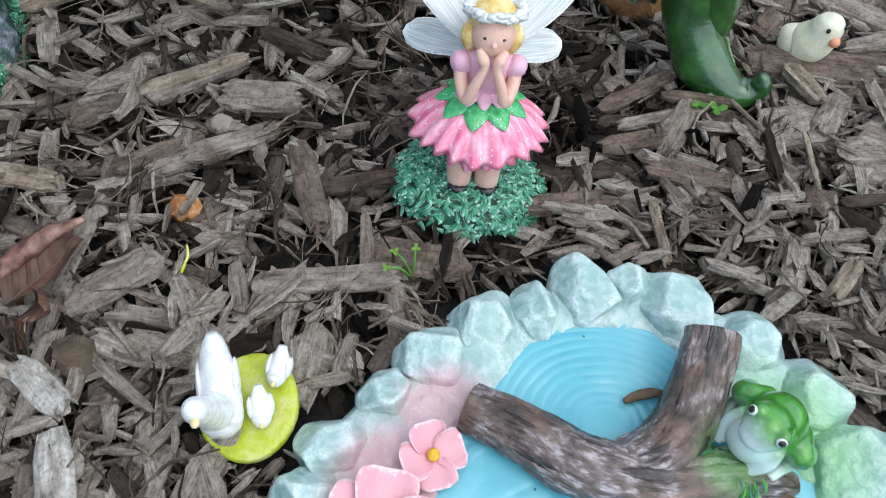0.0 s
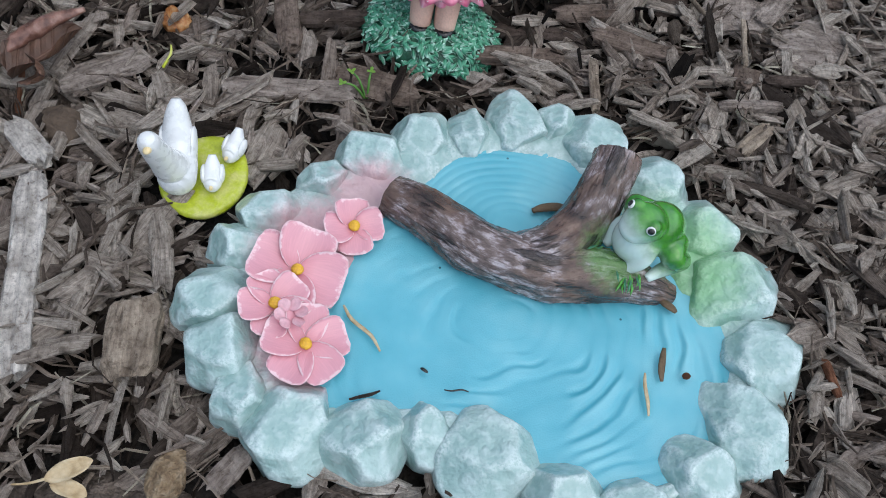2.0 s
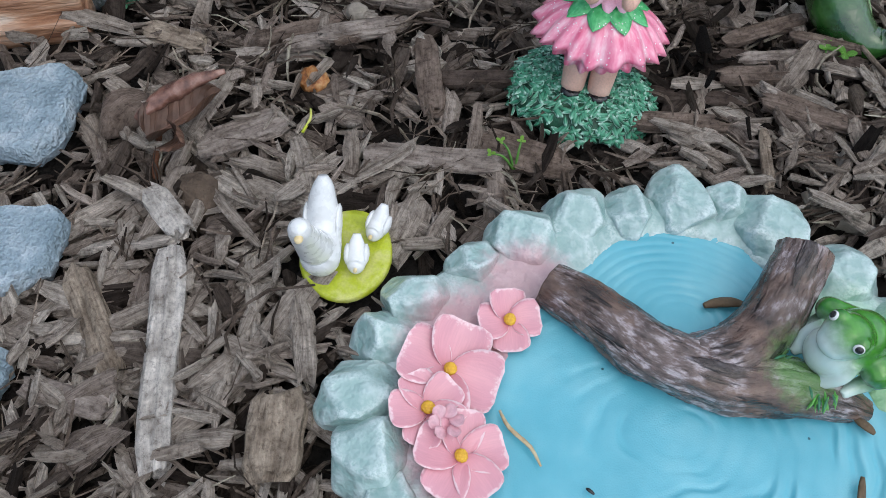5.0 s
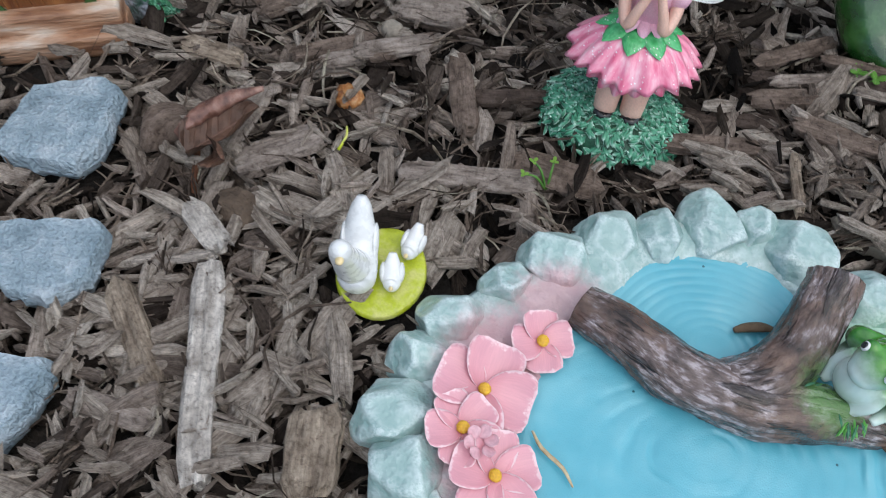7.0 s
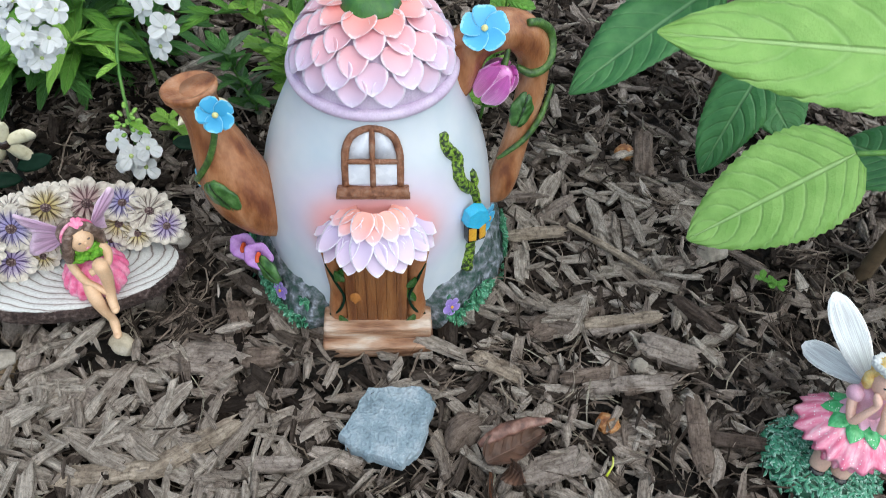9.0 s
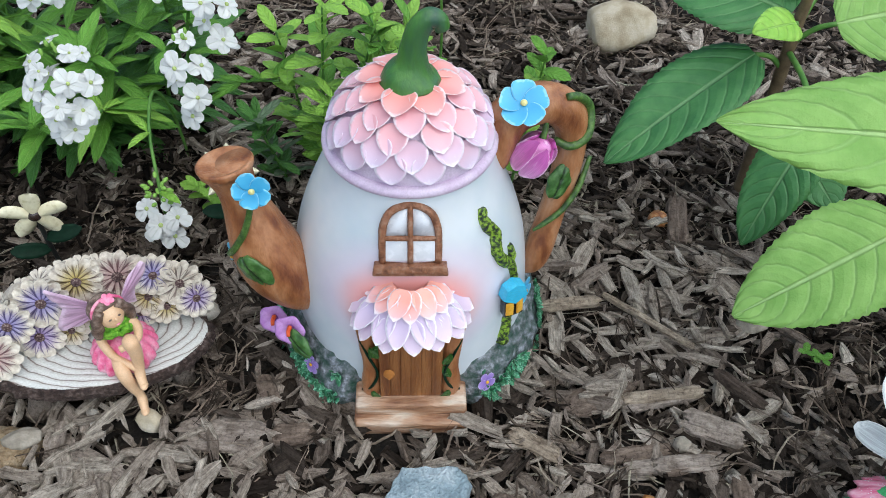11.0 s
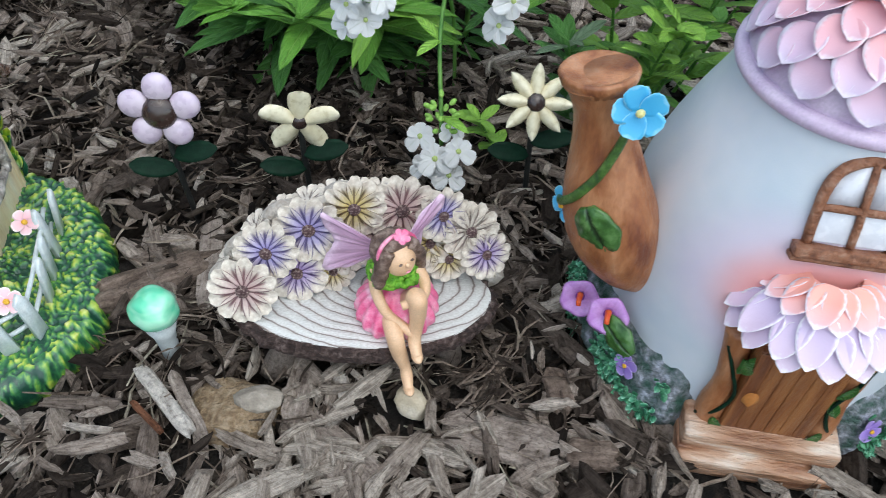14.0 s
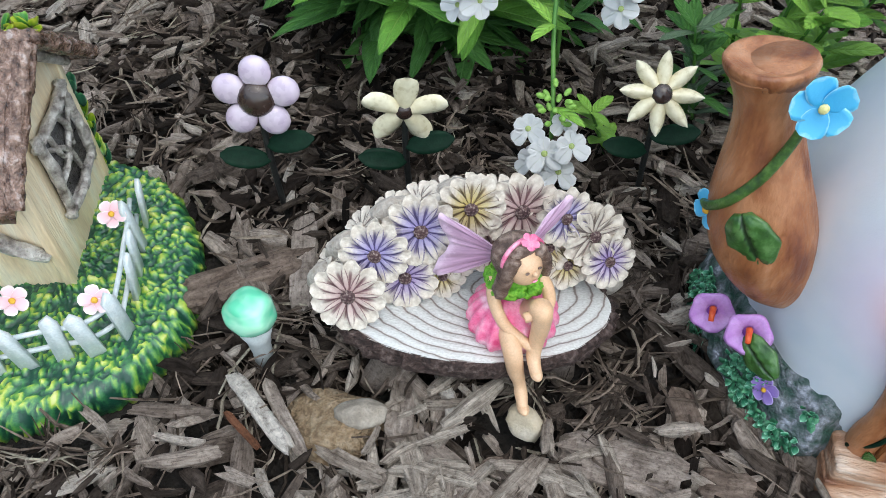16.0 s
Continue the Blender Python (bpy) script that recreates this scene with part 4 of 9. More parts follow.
def scatter(name, mat, label, count, area, make, seed, lift, tilt, margin=0.0, fade=0.0):
    """Pieces strewn over an area, thinning out towards its edges over the width of fade."""
    rnd = random.Random(seed)
    all_v, all_f, all_uv, total, made = [], [], [], 0, 0
    x0, x1, y0, y1 = area
    while made < count:
        x, y = rnd.uniform(x0, x1), rnd.uniform(y0, y1)
        if fade and rnd.random() > smooth_step(min(x - x0, x1 - x, y - y0, y1 - y) / fade + 0.6 * noise.noise(Vector((x * 18, y * 18, seed)))):
            continue
        piece, reach, flatness = make(rnd)
        if blocked(x, y, margin + min(reach * 0.22, 0.004)):
            continue
        z = ground_z(x, y) + lift[0] + (lift[1] - lift[0]) * made / count * rnd.uniform(0.5, 1.0)
        m = np.array(Euler((radians(rnd.gauss(0, tilt * flatness)), radians(rnd.gauss(0, tilt * 0.6)), rnd.uniform(0, 2 * math.pi))).to_matrix())
        v = np.array(piece[0]) @ m.T + (x, y, z)
        all_f += [tuple(i + total for i in q) for q in piece[1]]
        all_v.append(v)
        total += len(v)
        all_uv += piece[2]
        made += 1
    s = Shape()
    s.v, s.f, s.uv, s.m = np.concatenate(all_v).tolist(), all_f, all_uv, [0] * len(all_f)
    return tagged(s.put(name, mat, smooth=False), label, "mulch", kind="stuff")


def make_small(rnd):
    l = rnd.uniform(0.005, 0.019)
    return chip(rnd, l, l * rnd.uniform(0.18, 0.6), rnd.uniform(0.0012, 0.0045), 4, 0.35, 0.05, 6), l, 1.8


def make_chunk(rnd):
    """A stubby broken block or crumbling flake."""
    l = rnd.uniform(0.009, 0.024)
    return chip(rnd, l, l * rnd.uniform(0.5, 0.95), rnd.uniform(0.003, 0.010), 5, 0.16, 0.03, 8), l, 1.5


def make_medium(rnd):
    l = min(0.050, 0.012 + rnd.expovariate(1 / 0.0095))
    w = min(l * rnd.uniform(0.14, 0.46), 0.0135)
    return chip(rnd, l, w, rnd.uniform(0.0025, 0.0080), 5, 0.22, 0.045, 9), l, 1.0


def make_plain(rnd):
    """A plainer chip for the far parts of the bed."""
    l = min(0.050, 0.013 + rnd.expovariate(1 / 0.010))
    return chip(rnd, l, min(l * rnd.uniform(0.14, 0.40), 0.014), rnd.uniform(0.0025, 0.0075), 4, 0.25, 0.045, 6), l, 1.0


def make_crumb(rnd):
    l = rnd.uniform(0.005, 0.019)
    return chip(rnd, l, l * rnd.uniform(0.18, 0.6), rnd.uniform(0.0012, 0.0045), 3, 0.35, 0.05, 5), l, 1.8


def make_bundle(rnd):
    """A torn fan of bark fibres that cling together."""
    l, w = rnd.uniform(0.015, 0.045), rnd.uniform(0.004, 0.011)
    v, f, uv = [], [], []
    for k in range(rnd.randint(6, 11)):
        p = shred(rnd, l * rnd.uniform(0.55, 1.0), rnd.uniform(0.0005, 0.0018))
        a, dy, dz, dx = rnd.gauss(0, 0.16), rnd.uniform(-w, w) / 2, rnd.uniform(-0.0015, 0.002), rnd.uniform(-0.12, 0.12) * l
        c, s = math.cos(a), math.sin(a)
        o = len(v)
        v += [(x * c - y * s + dx, x * s + y * c + dy, z + dz) for x, y, z in p[0]]
        f += [tuple(i + o for i in q) for q in p[1]]
        uv += p[2]
    return (v, f, uv), l, 0.7


def make_shred(rnd):
    l = rnd.uniform(0.012, 0.05)
    return shred(rnd, l, rnd.uniform(0.0005, 0.0022)), l, 1.4


# ---- the pond ----
def flower_parts(parent, name, at, petals, r, mat, eye_r, eye_mat=None, width=0.9, cup=0.25, curl=0.12, thick=0.0014, tip=0.28, base=0.55, start=0.0, label="", seed=1, eye_flat=0.6):
    """A moulded flower: petals round a raised eye, facing +z of its pose."""
    rnd = random.Random(seed)
    fl = part(name, ball(eye_r, eye_r, eye_r * eye_flat, 10, 6, 0.15, seed), eye_mat or EYE_YELLOW, parent, label, at @ pose(0, 0, thick + eye_r * 0.2))
    me = None
    for i in range(petals):
        a = 360 * i / petals + start + rnd.uniform(-4, 4)
        if me is None:
            fine = (14, 10) if r > 0.013 and petals < 8 else (7, 6)
            me = Shape().add(petal(r, r * width, cup, curl, thick, *fine, tip, base)).mesh("petal", [mat])
        ob = new("petal", me)
        ob.parent = fl
        ob.matrix_local = pose(0, 0, -thick - eye_r * 0.2 + 0.0004 * (i % 2), rnd.uniform(-3, 3), rnd.uniform(2, 7), a)
    return fl


def build_pond():
    pond = thing("garden_pond", Matrix.Identity(4), "resin fairy pond with sea-green stone rim and turquoise rippled water", "pond")
    # water, a moulded sheet with crisp rings of ripples
    nr, na = 150, 300
    v, f, uv = [], [], []
    for i in range(nr + 1):
        for j in range(na):
            a = 2 * math.pi * j / na
            d = (pond_reach(a, _shore) + 0.004) * i / nr
            x, y = POND_MID[0] + d * math.cos(a), POND_MID[1] + d * math.sin(a)
            n1, n2 = noise.noise(Vector((x * 24, y * 24, 0))), noise.noise(Vector((x * 75, y * 75, 4)))
            if y > 0.100 + 0.1 * (0.11 - x):
                r = math.hypot(x - 0.094, (y - 0.108) * 1.15)
                p = r * 1500 + 6.0 * n1 + 2.0 * n2
                z = 0.00014 * (math.sin(p) + 0.3 * math.sin(2 * p + 0.7)) * smooth_step(r / 0.012) * (0.45 + 0.8 * smooth_step((n2 + 0.4) / 0.8))
            else:
                r = math.hypot(x - 0.096, (y - 0.061) * 1.2)
                p = r * (620 + 160 * smooth_step((x - 0.085) / 0.05)) + 9.0 * n1 + 2.4 * n2
                z = 0.00046 * (math.sin(p) + 0.35 * math.sin(2 * p + 0.9)) * (0.12 + 0.88 * smooth_step((noise.noise(Vector((x * 42, y * 42, 9))) + 0.12) / 0.5)) * smooth_step(r / 0.005) * (0.45 + 0.85 * smooth_step((x - 0.06) / 0.08))
            v.append((x, y, 0.0180 + z + 0.0003 * n2))
            uv.append((x, y))
    for i in range(nr):
        for j in range(na):
            p, q = i * na + j, i * na + (j + 1) % na
            f.append((p, p + na, q + na, q) if i else (p, p + na, q + na))
    part("water", (v, f, uv), POND_WATER, pond, "turquoise painted water with brushed ripples")
    # moulded bank from the shore up to the stones, and the outer wall of the basin below them
    v, f, uv = [], [], []
    n = 200
    prof = [(1.045, 0.001), (1.04, 0.012), (1.0, 0.0185), (0.8, 0.0200), (0.55, 0.0202), (0.3, 0.0198), (0.1, 0.0190), (0.0, 0.0176), (-0.03, 0.0160)]
    for k, z in prof:
        for j in range(n):
            a = 2 * math.pi * j / n
            rim, shore = pond_reach(a), pond_reach(a, _shore)
            d = rim * k if k > 1 else shore + (rim - shore) * k
            lump = noise.noise(Vector((math.cos(a) * 14, math.sin(a) * 14, k * 3))) + 0.6 * noise.noise(Vector((math.cos(a) * 34, math.sin(a) * 34, k * 6)))
            d += 0.0009 * lump
            v.append((POND_MID[0] + d * math.cos(a), POND_MID[1] + d * math.sin(a), z + (0.0016 * lump if 0 < k <= 1 else 0)))
            uv.append((j / n, k))
    for i in range(len(prof) - 1):
        for j in range(n):
            p, q = i * n + j, i * n + (j + 1) % n
            f.append((p, q, q + n, p + n))
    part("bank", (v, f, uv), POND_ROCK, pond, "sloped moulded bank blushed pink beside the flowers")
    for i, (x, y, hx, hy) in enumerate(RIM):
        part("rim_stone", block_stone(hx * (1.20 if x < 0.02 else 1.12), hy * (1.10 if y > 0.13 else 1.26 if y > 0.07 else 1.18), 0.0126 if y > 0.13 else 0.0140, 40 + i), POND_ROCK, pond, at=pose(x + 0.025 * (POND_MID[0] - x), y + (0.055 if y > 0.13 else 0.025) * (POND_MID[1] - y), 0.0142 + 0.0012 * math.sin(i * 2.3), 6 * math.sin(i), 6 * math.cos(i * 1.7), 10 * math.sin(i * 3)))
    # forked branch
    s = Shape()
    s.add(tube([(0.040, 0.1125, 0.0225, 0.0098), (0.052, 0.1065, 0.024, 0.0105), (0.066, 0.0985, 0.025, 0.0112), (0.085, 0.0885, 0.0255, 0.0118), (0.107, 0.0845, 0.0255, 0.0125), (0.130, 0.0860, 0.0250, 0.0118), (0.148, 0.0865, 0.0215, 0.0090), (0.163, 0.0865, 0.0165, 0.0050)], 84, 24, 0.92, 0.10, 3, ridge=0.07))
    part("branch", (s.v, s.f, s.uv), BRANCH, pond, "brown painted branch lying across the water")
    part("branch_fork", tube([(0.086, 0.0875, 0.0245, 0.0075), (0.100, 0.0895, 0.0255, 0.0112), (0.1125, 0.0945, 0.0270, 0.0125), (0.1205, 0.1045, 0.0290, 0.0118), (0.1262, 0.115, 0.0318, 0.0112), (0.130, 0.125, 0.0345, 0.0109), (0.1335, 0.1345, 0.0375, 0.0109), (0.1345, 0.1385, 0.0385, 0.0106)], 84, 20, 0.95, 0.08, 8, ridge=0.06), BRANCH, pond, "sawn stub of the brown painted branch")
    # flowers
    for k, (x, y, z, r, n, st) in enumerate([(0.0262, 0.0935, 0.0225, 0.0142, 4, 20), (0.0075, 0.0685, 0.0235, 0.0220, 4, -8), (0.0025, 0.0515, 0.0255, 0.0160, 5, 40), (0.0172, 0.0375, 0.0225, 0.0190, 5, 12)]):
        fl = flower_parts(pond, "flower", pose(x, y, z, 10 - 3 * k, 12, 0), n, r * 0.88, PETAL_PINK, 0.0026, None, 1.22 if n == 4 else 1.02, 0.30, 0.10, 0.0022, 0.20, 0.42, st, "moulded pink flower with a yellow eye", 5 + k)
        if k == 2:
            for i in range(6):
                part("inner_petal", petal(0.0058, 0.0050, 0.4, 0.2, 0.0012, 6, 5, 0.3, 0.5), INNER_PINK, fl, at=pose(0.0068 + 0.0026 * math.cos(i), 0.0026 * math.sin(i) - 0.0044, 0.0012, 24, 0, 200 + i * 58))
    # frog, one plain moulded shape, sitting up, its limbs melted into the body
    s = Shape()
    s.add(ball(0.0130, 0.0150, 0.0165, 26, 18), 0, pose(0, 0.0075, 0.0150, 22, 0, 0))
    s.add(ball(0.0106, 0.0116, 0.0090, 24, 16), 0, pose(0, -0.0035, 0.0280, -10, 0, 0))
    s.add(ball(0.0078, 0.0066, 0.0058, 20, 12), 0, pose(0, -0.0098, 0.0262, -12, 0, 0))
    s.add(ball(0.0108, 0.0098, 0.0135, 20, 12), 0, pose(0, -0.0055, 0.0140))
    for sx in (-1, 1):
        s.add(ball(0.0040, 0.0040, 0.0034, 14, 9), 0, pose(0.0068 * sx, -0.0052, 0.0338))
        s.add(tube([(0.0090 * sx, -0.001, 0.017, 0.0044), (0.0112 * sx, -0.0055, 0.010, 0.0038), (0.0090 * sx, -0.0100, 0.003, 0.0034), (0.0086 * sx, -0.0130, 0.001, 0.0024)], 12, 5), 0)
        s.add(tube([(0.008 * sx, 0.015, 0.011, 0.0075), (0.0165 * sx, 0.007, 0.0135, 0.0062), (0.0170 * sx, 0.015, 0.005, 0.0052), (0.0160 * sx, 0.004, 0.001, 0.0036), (0.0165 * sx, -0.004, 0.0, 0.0024)], 12, 5), 0)
    frog = s.put("frog", [FROG], pond, "glossy green and white frog figure", at=pose(0.1440, 0.0982, 0.0290, 0, 0, -57) @ sized(0.83))
    melt = frog.modifiers.new("melt", "REMESH")
    melt.mode, melt.voxel_size, melt.use_smooth_shade = "VOXEL", 0.0007, True
    soften = frog.modifiers.new("soften", "SMOOTH")
    soften.factor, soften.iterations = 0.5, 16
    for sx in (-1, 1):
        eye = part("eye", ball(0.0024, 0.0013, 0.0022, 16, 10), WHITE_PAINT, frog, "white eye with a black pupil", pose(0.0082 * sx, -0.0078, 0.0346, -30, 0, 44 * sx))
        part("pupil", ball(0.0017, 0.0008, 0.0016, 14, 8), BLACK, eye, at=pose(0, -0.0009, 0.0001))
    rnd = random.Random(8)
    for k in range(70):
        a = rnd.uniform(radians(125), radians(285))
        r = 0.0140 + rnd.uniform(-0.002, 0.002)
        part("grass_blade", petal(rnd.uniform(0.0035, 0.0065), 0.0011, 0.3, -0.25, 0.0008, 3, 2, 0.7, 0.4), FROG_GRASS if k % 3 else GREEN_MOSS, pond, at=pose(0.1415 + r * math.cos(a), 0.0955 + r * math.sin(a), 0.0335 - 0.10 * abs(r - 0.0125) + rnd.uniform(-0.004, 0.002), rnd.uniform(-35, 15), 0, math.degrees(a) - 90 + rnd.uniform(-40, 40)))
    return pond


build_pond()


def scrap(name, a, b, width, mat, label, z=0.0205, seed=0, thick=0.6):
    """A fallen needle or flake between two places on the pond."""
    (x0, y0), (x1, y1) = a, b
    l = math.hypot(x1 - x0, y1 - y0)
    rnd = random.Random(seed)
    p = tube([(-l / 2, 0, 0, width * 0.3), (-l / 5, rnd.uniform(-0.06, 0.06) * l, 0.0003, width * 0.5), (l / 5, rnd.uniform(-0.06, 0.06) * l, 0.0003, width * 0.5), (l / 2, 0, 0, width * 0.25)], 7, 3, thick, 0.2, seed)
    ob = Shape().add(p).put(name, mat, at=pose((x0 + x1) / 2, (y0 + y1) / 2, z, 0, 0, math.degrees(math.atan2(y1 - y0, x1 - x0))))
    return tagged(ob, label, "debris", "scraps fallen in the pond")


scrap("dry_needle", (0.0285, 0.058), (0.046, 0.0405), 0.0016, STRAW, "curved dry brown needle on the painted water", seed=1)
scrap("bark_scrap", (0.1015, 0.1165), (0.1175, 0.1205), 0.0042, STALK_BROWN, "dark bark scrap on the small upper pool", seed=2)
scrap("dry_needle", (0.1505, 0.047), (0.1515, 0.0295), 0.0016, STRAW, "straight tan needle on the painted water", seed=3)
scrap("bark_scrap", (0.1585, 0.059), (0.157, 0.0445), 0.0026, STALK_BROWN, "short brown bark sliver on the painted water", seed=4)
scrap("bark_scrap", (0.1575, 0.0805), (0.164, 0.076), 0.0036, STALK_BROWN, "small brown bark flake near the branch", seed=5)
scrap("bark_scrap", (0.1655, 0.0475), (0.1685, 0.0485), 0.0028, CHIP_MATS[4], "tiny reddish seed husk on the painted water", seed=6)
scrap("dry_needle", (0.0375, 0.0195), (0.0485, 0.0245), 0.0014, CHIP_MATS[3], "short dark needle at the water's edge", seed=7)
scrap("dry_needle", (0.0725, 0.0285), (0.082, 0.029), 0.0007, BLACK, "hair-thin dark fibre on the painted water", seed=8)
scrap("bark_scrap", (0.0625, 0.036), (0.0655, 0.0345), 0.0013, BLACK, "tiny dark speck of bark on the water", seed=9)


# ---- figures round the pond ----
def build_standing_fairy(at):
    """One plain mesh: leafy base, kneeling legs, ruffled skirt, bodice, bent arms, plain head, wings."""
    s = Shape()
    mats = [MOSS_BED, FAIRY_TUFT, SKIN, PINK_CLOTH, LEAF_SASH, LILAC_CLOTH, BLOND, WHITE_PAINT, WHITE_WING, BLACK]
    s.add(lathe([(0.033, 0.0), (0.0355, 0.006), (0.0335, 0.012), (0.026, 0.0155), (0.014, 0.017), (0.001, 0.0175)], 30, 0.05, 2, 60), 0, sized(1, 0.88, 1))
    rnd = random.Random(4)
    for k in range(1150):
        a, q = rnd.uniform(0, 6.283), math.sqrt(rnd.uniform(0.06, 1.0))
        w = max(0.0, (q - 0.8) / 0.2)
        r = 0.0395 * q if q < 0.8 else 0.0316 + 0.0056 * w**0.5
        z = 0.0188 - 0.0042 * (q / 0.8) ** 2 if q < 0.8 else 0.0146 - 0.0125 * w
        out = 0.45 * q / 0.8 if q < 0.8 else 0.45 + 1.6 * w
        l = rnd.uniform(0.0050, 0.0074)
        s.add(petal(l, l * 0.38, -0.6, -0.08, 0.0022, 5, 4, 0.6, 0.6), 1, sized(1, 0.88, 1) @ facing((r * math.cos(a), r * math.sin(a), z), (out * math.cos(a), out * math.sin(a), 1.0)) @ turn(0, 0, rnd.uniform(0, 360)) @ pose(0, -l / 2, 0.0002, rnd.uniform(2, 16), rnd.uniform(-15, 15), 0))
    for sx in (-1, 1):
        s.add(tube([(0.0064 * sx, -0.005, 0.050, 0.0064), (0.0064 * sx, -0.010, 0.033, 0.0062), (0.0062 * sx, -0.0125, 0.0175, 0.0054)], 12, 4), 2)
        s.add(ball(0.0056, 0.0065, 0.003, 10, 6), 9, pose(0.0064 * sx, -0.0138, 0.0175))
    # ruffled skirt, open below
    for layer, (top, hem, zt, zb, slot) in enumerate([(0.0105, 0.0298, 0.0625, 0.0462, 3), (0.0098, 0.0262, 0.0605, 0.0415, 3)]):
        v, f, uv = [], [], []
        seg, n = 168, 12
        for side in (1, -1):
            for i in range(n + 1):
                u = i / n
                for j in range(seg):
                    a = 2 * math.pi * j / seg
                    ruff = math.sin(a * 19 + layer * 2 + 1.6 * math.sin(3 * a)) * u**1.5
                    r = top + (hem - top) * u**0.8 + 0.0019 * ruff + side * 0.0006
                    z = zt + (zb - zt) * u**1.5 - 0.0007 * ruff * u + 0.0018 * u * math.sin(5 * a + layer) - 0.0015 * u * max(0, -math.sin(a))
                    v.append((r * math.cos(a), r * math.sin(a) * 0.88 - 0.001, z))
                    uv.append((j / seg, u))
            o = 0 if side == 1 else (n + 1) * seg
            for i in range(n):
                for j in range(seg):
                    p, q = o + i * seg + j, o + i * seg + (j + 1) % seg
                    f.append((p, p + seg, q + seg, q) if side == 1 else (p, q, q + seg, p + seg))
        o = (n + 1) * seg
        f += [(n * seg + j, o + n * seg + j, o + n * seg + (j + 1) % seg, n * seg + (j + 1) % seg) for j in range(seg)]
        s.add((v, f, uv), slot)
    for k in range(9):
        a = 360 * k / 9 + 8
        s.add(petal(0.0142, 0.0112, -0.1, -0.26, 0.0018, 6, 4, 0.75, 0.35), 4, turn(0, 0, a) @ pose(0, 0.0080, 0.0655, -15, 0, 0))
    s.add(tube([(0, 0.0005, 0.060, 0.0105), (0, 0, 0.070, 0.0098), (0, -0.001, 0.082, 0.0118), (0, -0.001, 0.0925, 0.0125), (0, -0.002, 0.0985, 0.0065)], 18, 5, 0.78), 5)
    for k in range(10):
        s.add(petal(0.010, 0.0072, -0.1, -0.2, 0.001, 4, 3, 0.8, 0.35), 5, turn(0, 0, 36 * k) @ pose(0, 0.0068, 0.0715, -42, 0, 0))
    for sx in (-1, 1):
        s.add(ball(0.0060, 0.0064, 0.0088, 14, 10), 5, pose(0.0130 * sx, -0.0035, 0.0870, 30, 14 * sx, 0))
        s.add(tube([(0.0135 * sx, -0.003, 0.0885, 0.0038), (0.0128 * sx, -0.010, 0.079, 0.0033), (0.0095 * sx, -0.0160, 0.0725, 0.0032), (0.0065 * sx, -0.0172, 0.083, 0.0027), (0.0032 * sx, -0.0160, 0.0935, 0.0023), (0.0042 * sx, -0.0148, 0.0985, 0.0031), (0.0066 * sx, -0.0125, 0.1030, 0.0017)], 10, 5), 2)
    s.add(ball(0.0108, 0.0105, 0.0125, 20, 14), 2, pose(0, -0.0040, 0.1075, -16, 0, 0))
    s.add(ball(0.0016, 0.002, 0.0016, 8, 6), 2, pose(0, -0.0145, 0.107))
    for sx in (-1, 1):
        s.add(ball(0.0013, 0.0008, 0.0009, 8, 5), 9, pose(0.0042 * sx, -0.0128, 0.1098))
    s.add(ball(0.0128, 0.0118, 0.0122, 20, 12, 0.12, 5, 4.0), 6, pose(0, 0.0018, 0.1115))
    for sx in (-1, 1):
        s.add(ball(0.0042, 0.0055, 0.0085, 12, 8, 0.2, 7, 4.0), 6, pose(0.0108 * sx, -0.002, 0.103, 0, 8 * sx, 0))
    for k in range(54):
        a = 2 * math.pi * k / 27
        up = 0.0018 if k >= 27 else 0.0
        s.add(ball(0.0026, 0.0020, 0.0020, 10, 7, 0.7, k, 7.0), 7, pose(0.0128 * math.cos(a + up * 60), 0.0122 * math.sin(a + up * 60) + 0.0002, 0.1175 + up + 0.0008 * math.sin(7 * a) - 0.0030 * math.sin(a)))
    for sx in (-1, 1):
        root = Vector((0.003 * sx, 0.0075, 0.088))
        tip = Vector((0.046 * sx, 0.040, 0.134))
        s.add(petal((tip - root).length, 0.0235, 0.10, 0.03, 0.0014, 14, 8, 0.55, 0.75, 0.01), 8, along(root, tip, (-0.3 * sx, -1, 0.5)))
        tip = Vector((0.042 * sx, 0.042, 0.072))
        s.add(petal((tip - root).length, 0.0200, 0.12, 0.02, 0.0016, 10, 6, 0.40, 0.7, 0.01), 8, along(root, tip, (-0.3 * sx, -1, 0.8)))
    s.v = [(x * 0.84, y * 0.84, 0.062 + (z - 0.062) * 0.84) if z > 0.0685 else (x, y, z) for x, y, z in s.v]
    s.v = [(x, y, 0.0175 + (z - 0.0175) * 0.88) if z > 0.0195 else (x, y, z) for x, y, z in s.v]
    ob = s.put("fairy_figurine", mats, at=at)
    return tagged(ob, "painted fairy figurine in pink ruffled skirt on leafy green base", "figurine")


build_standing_fairy(pose(0.0435, 0.2290, 0.001, -11, 2, -2))


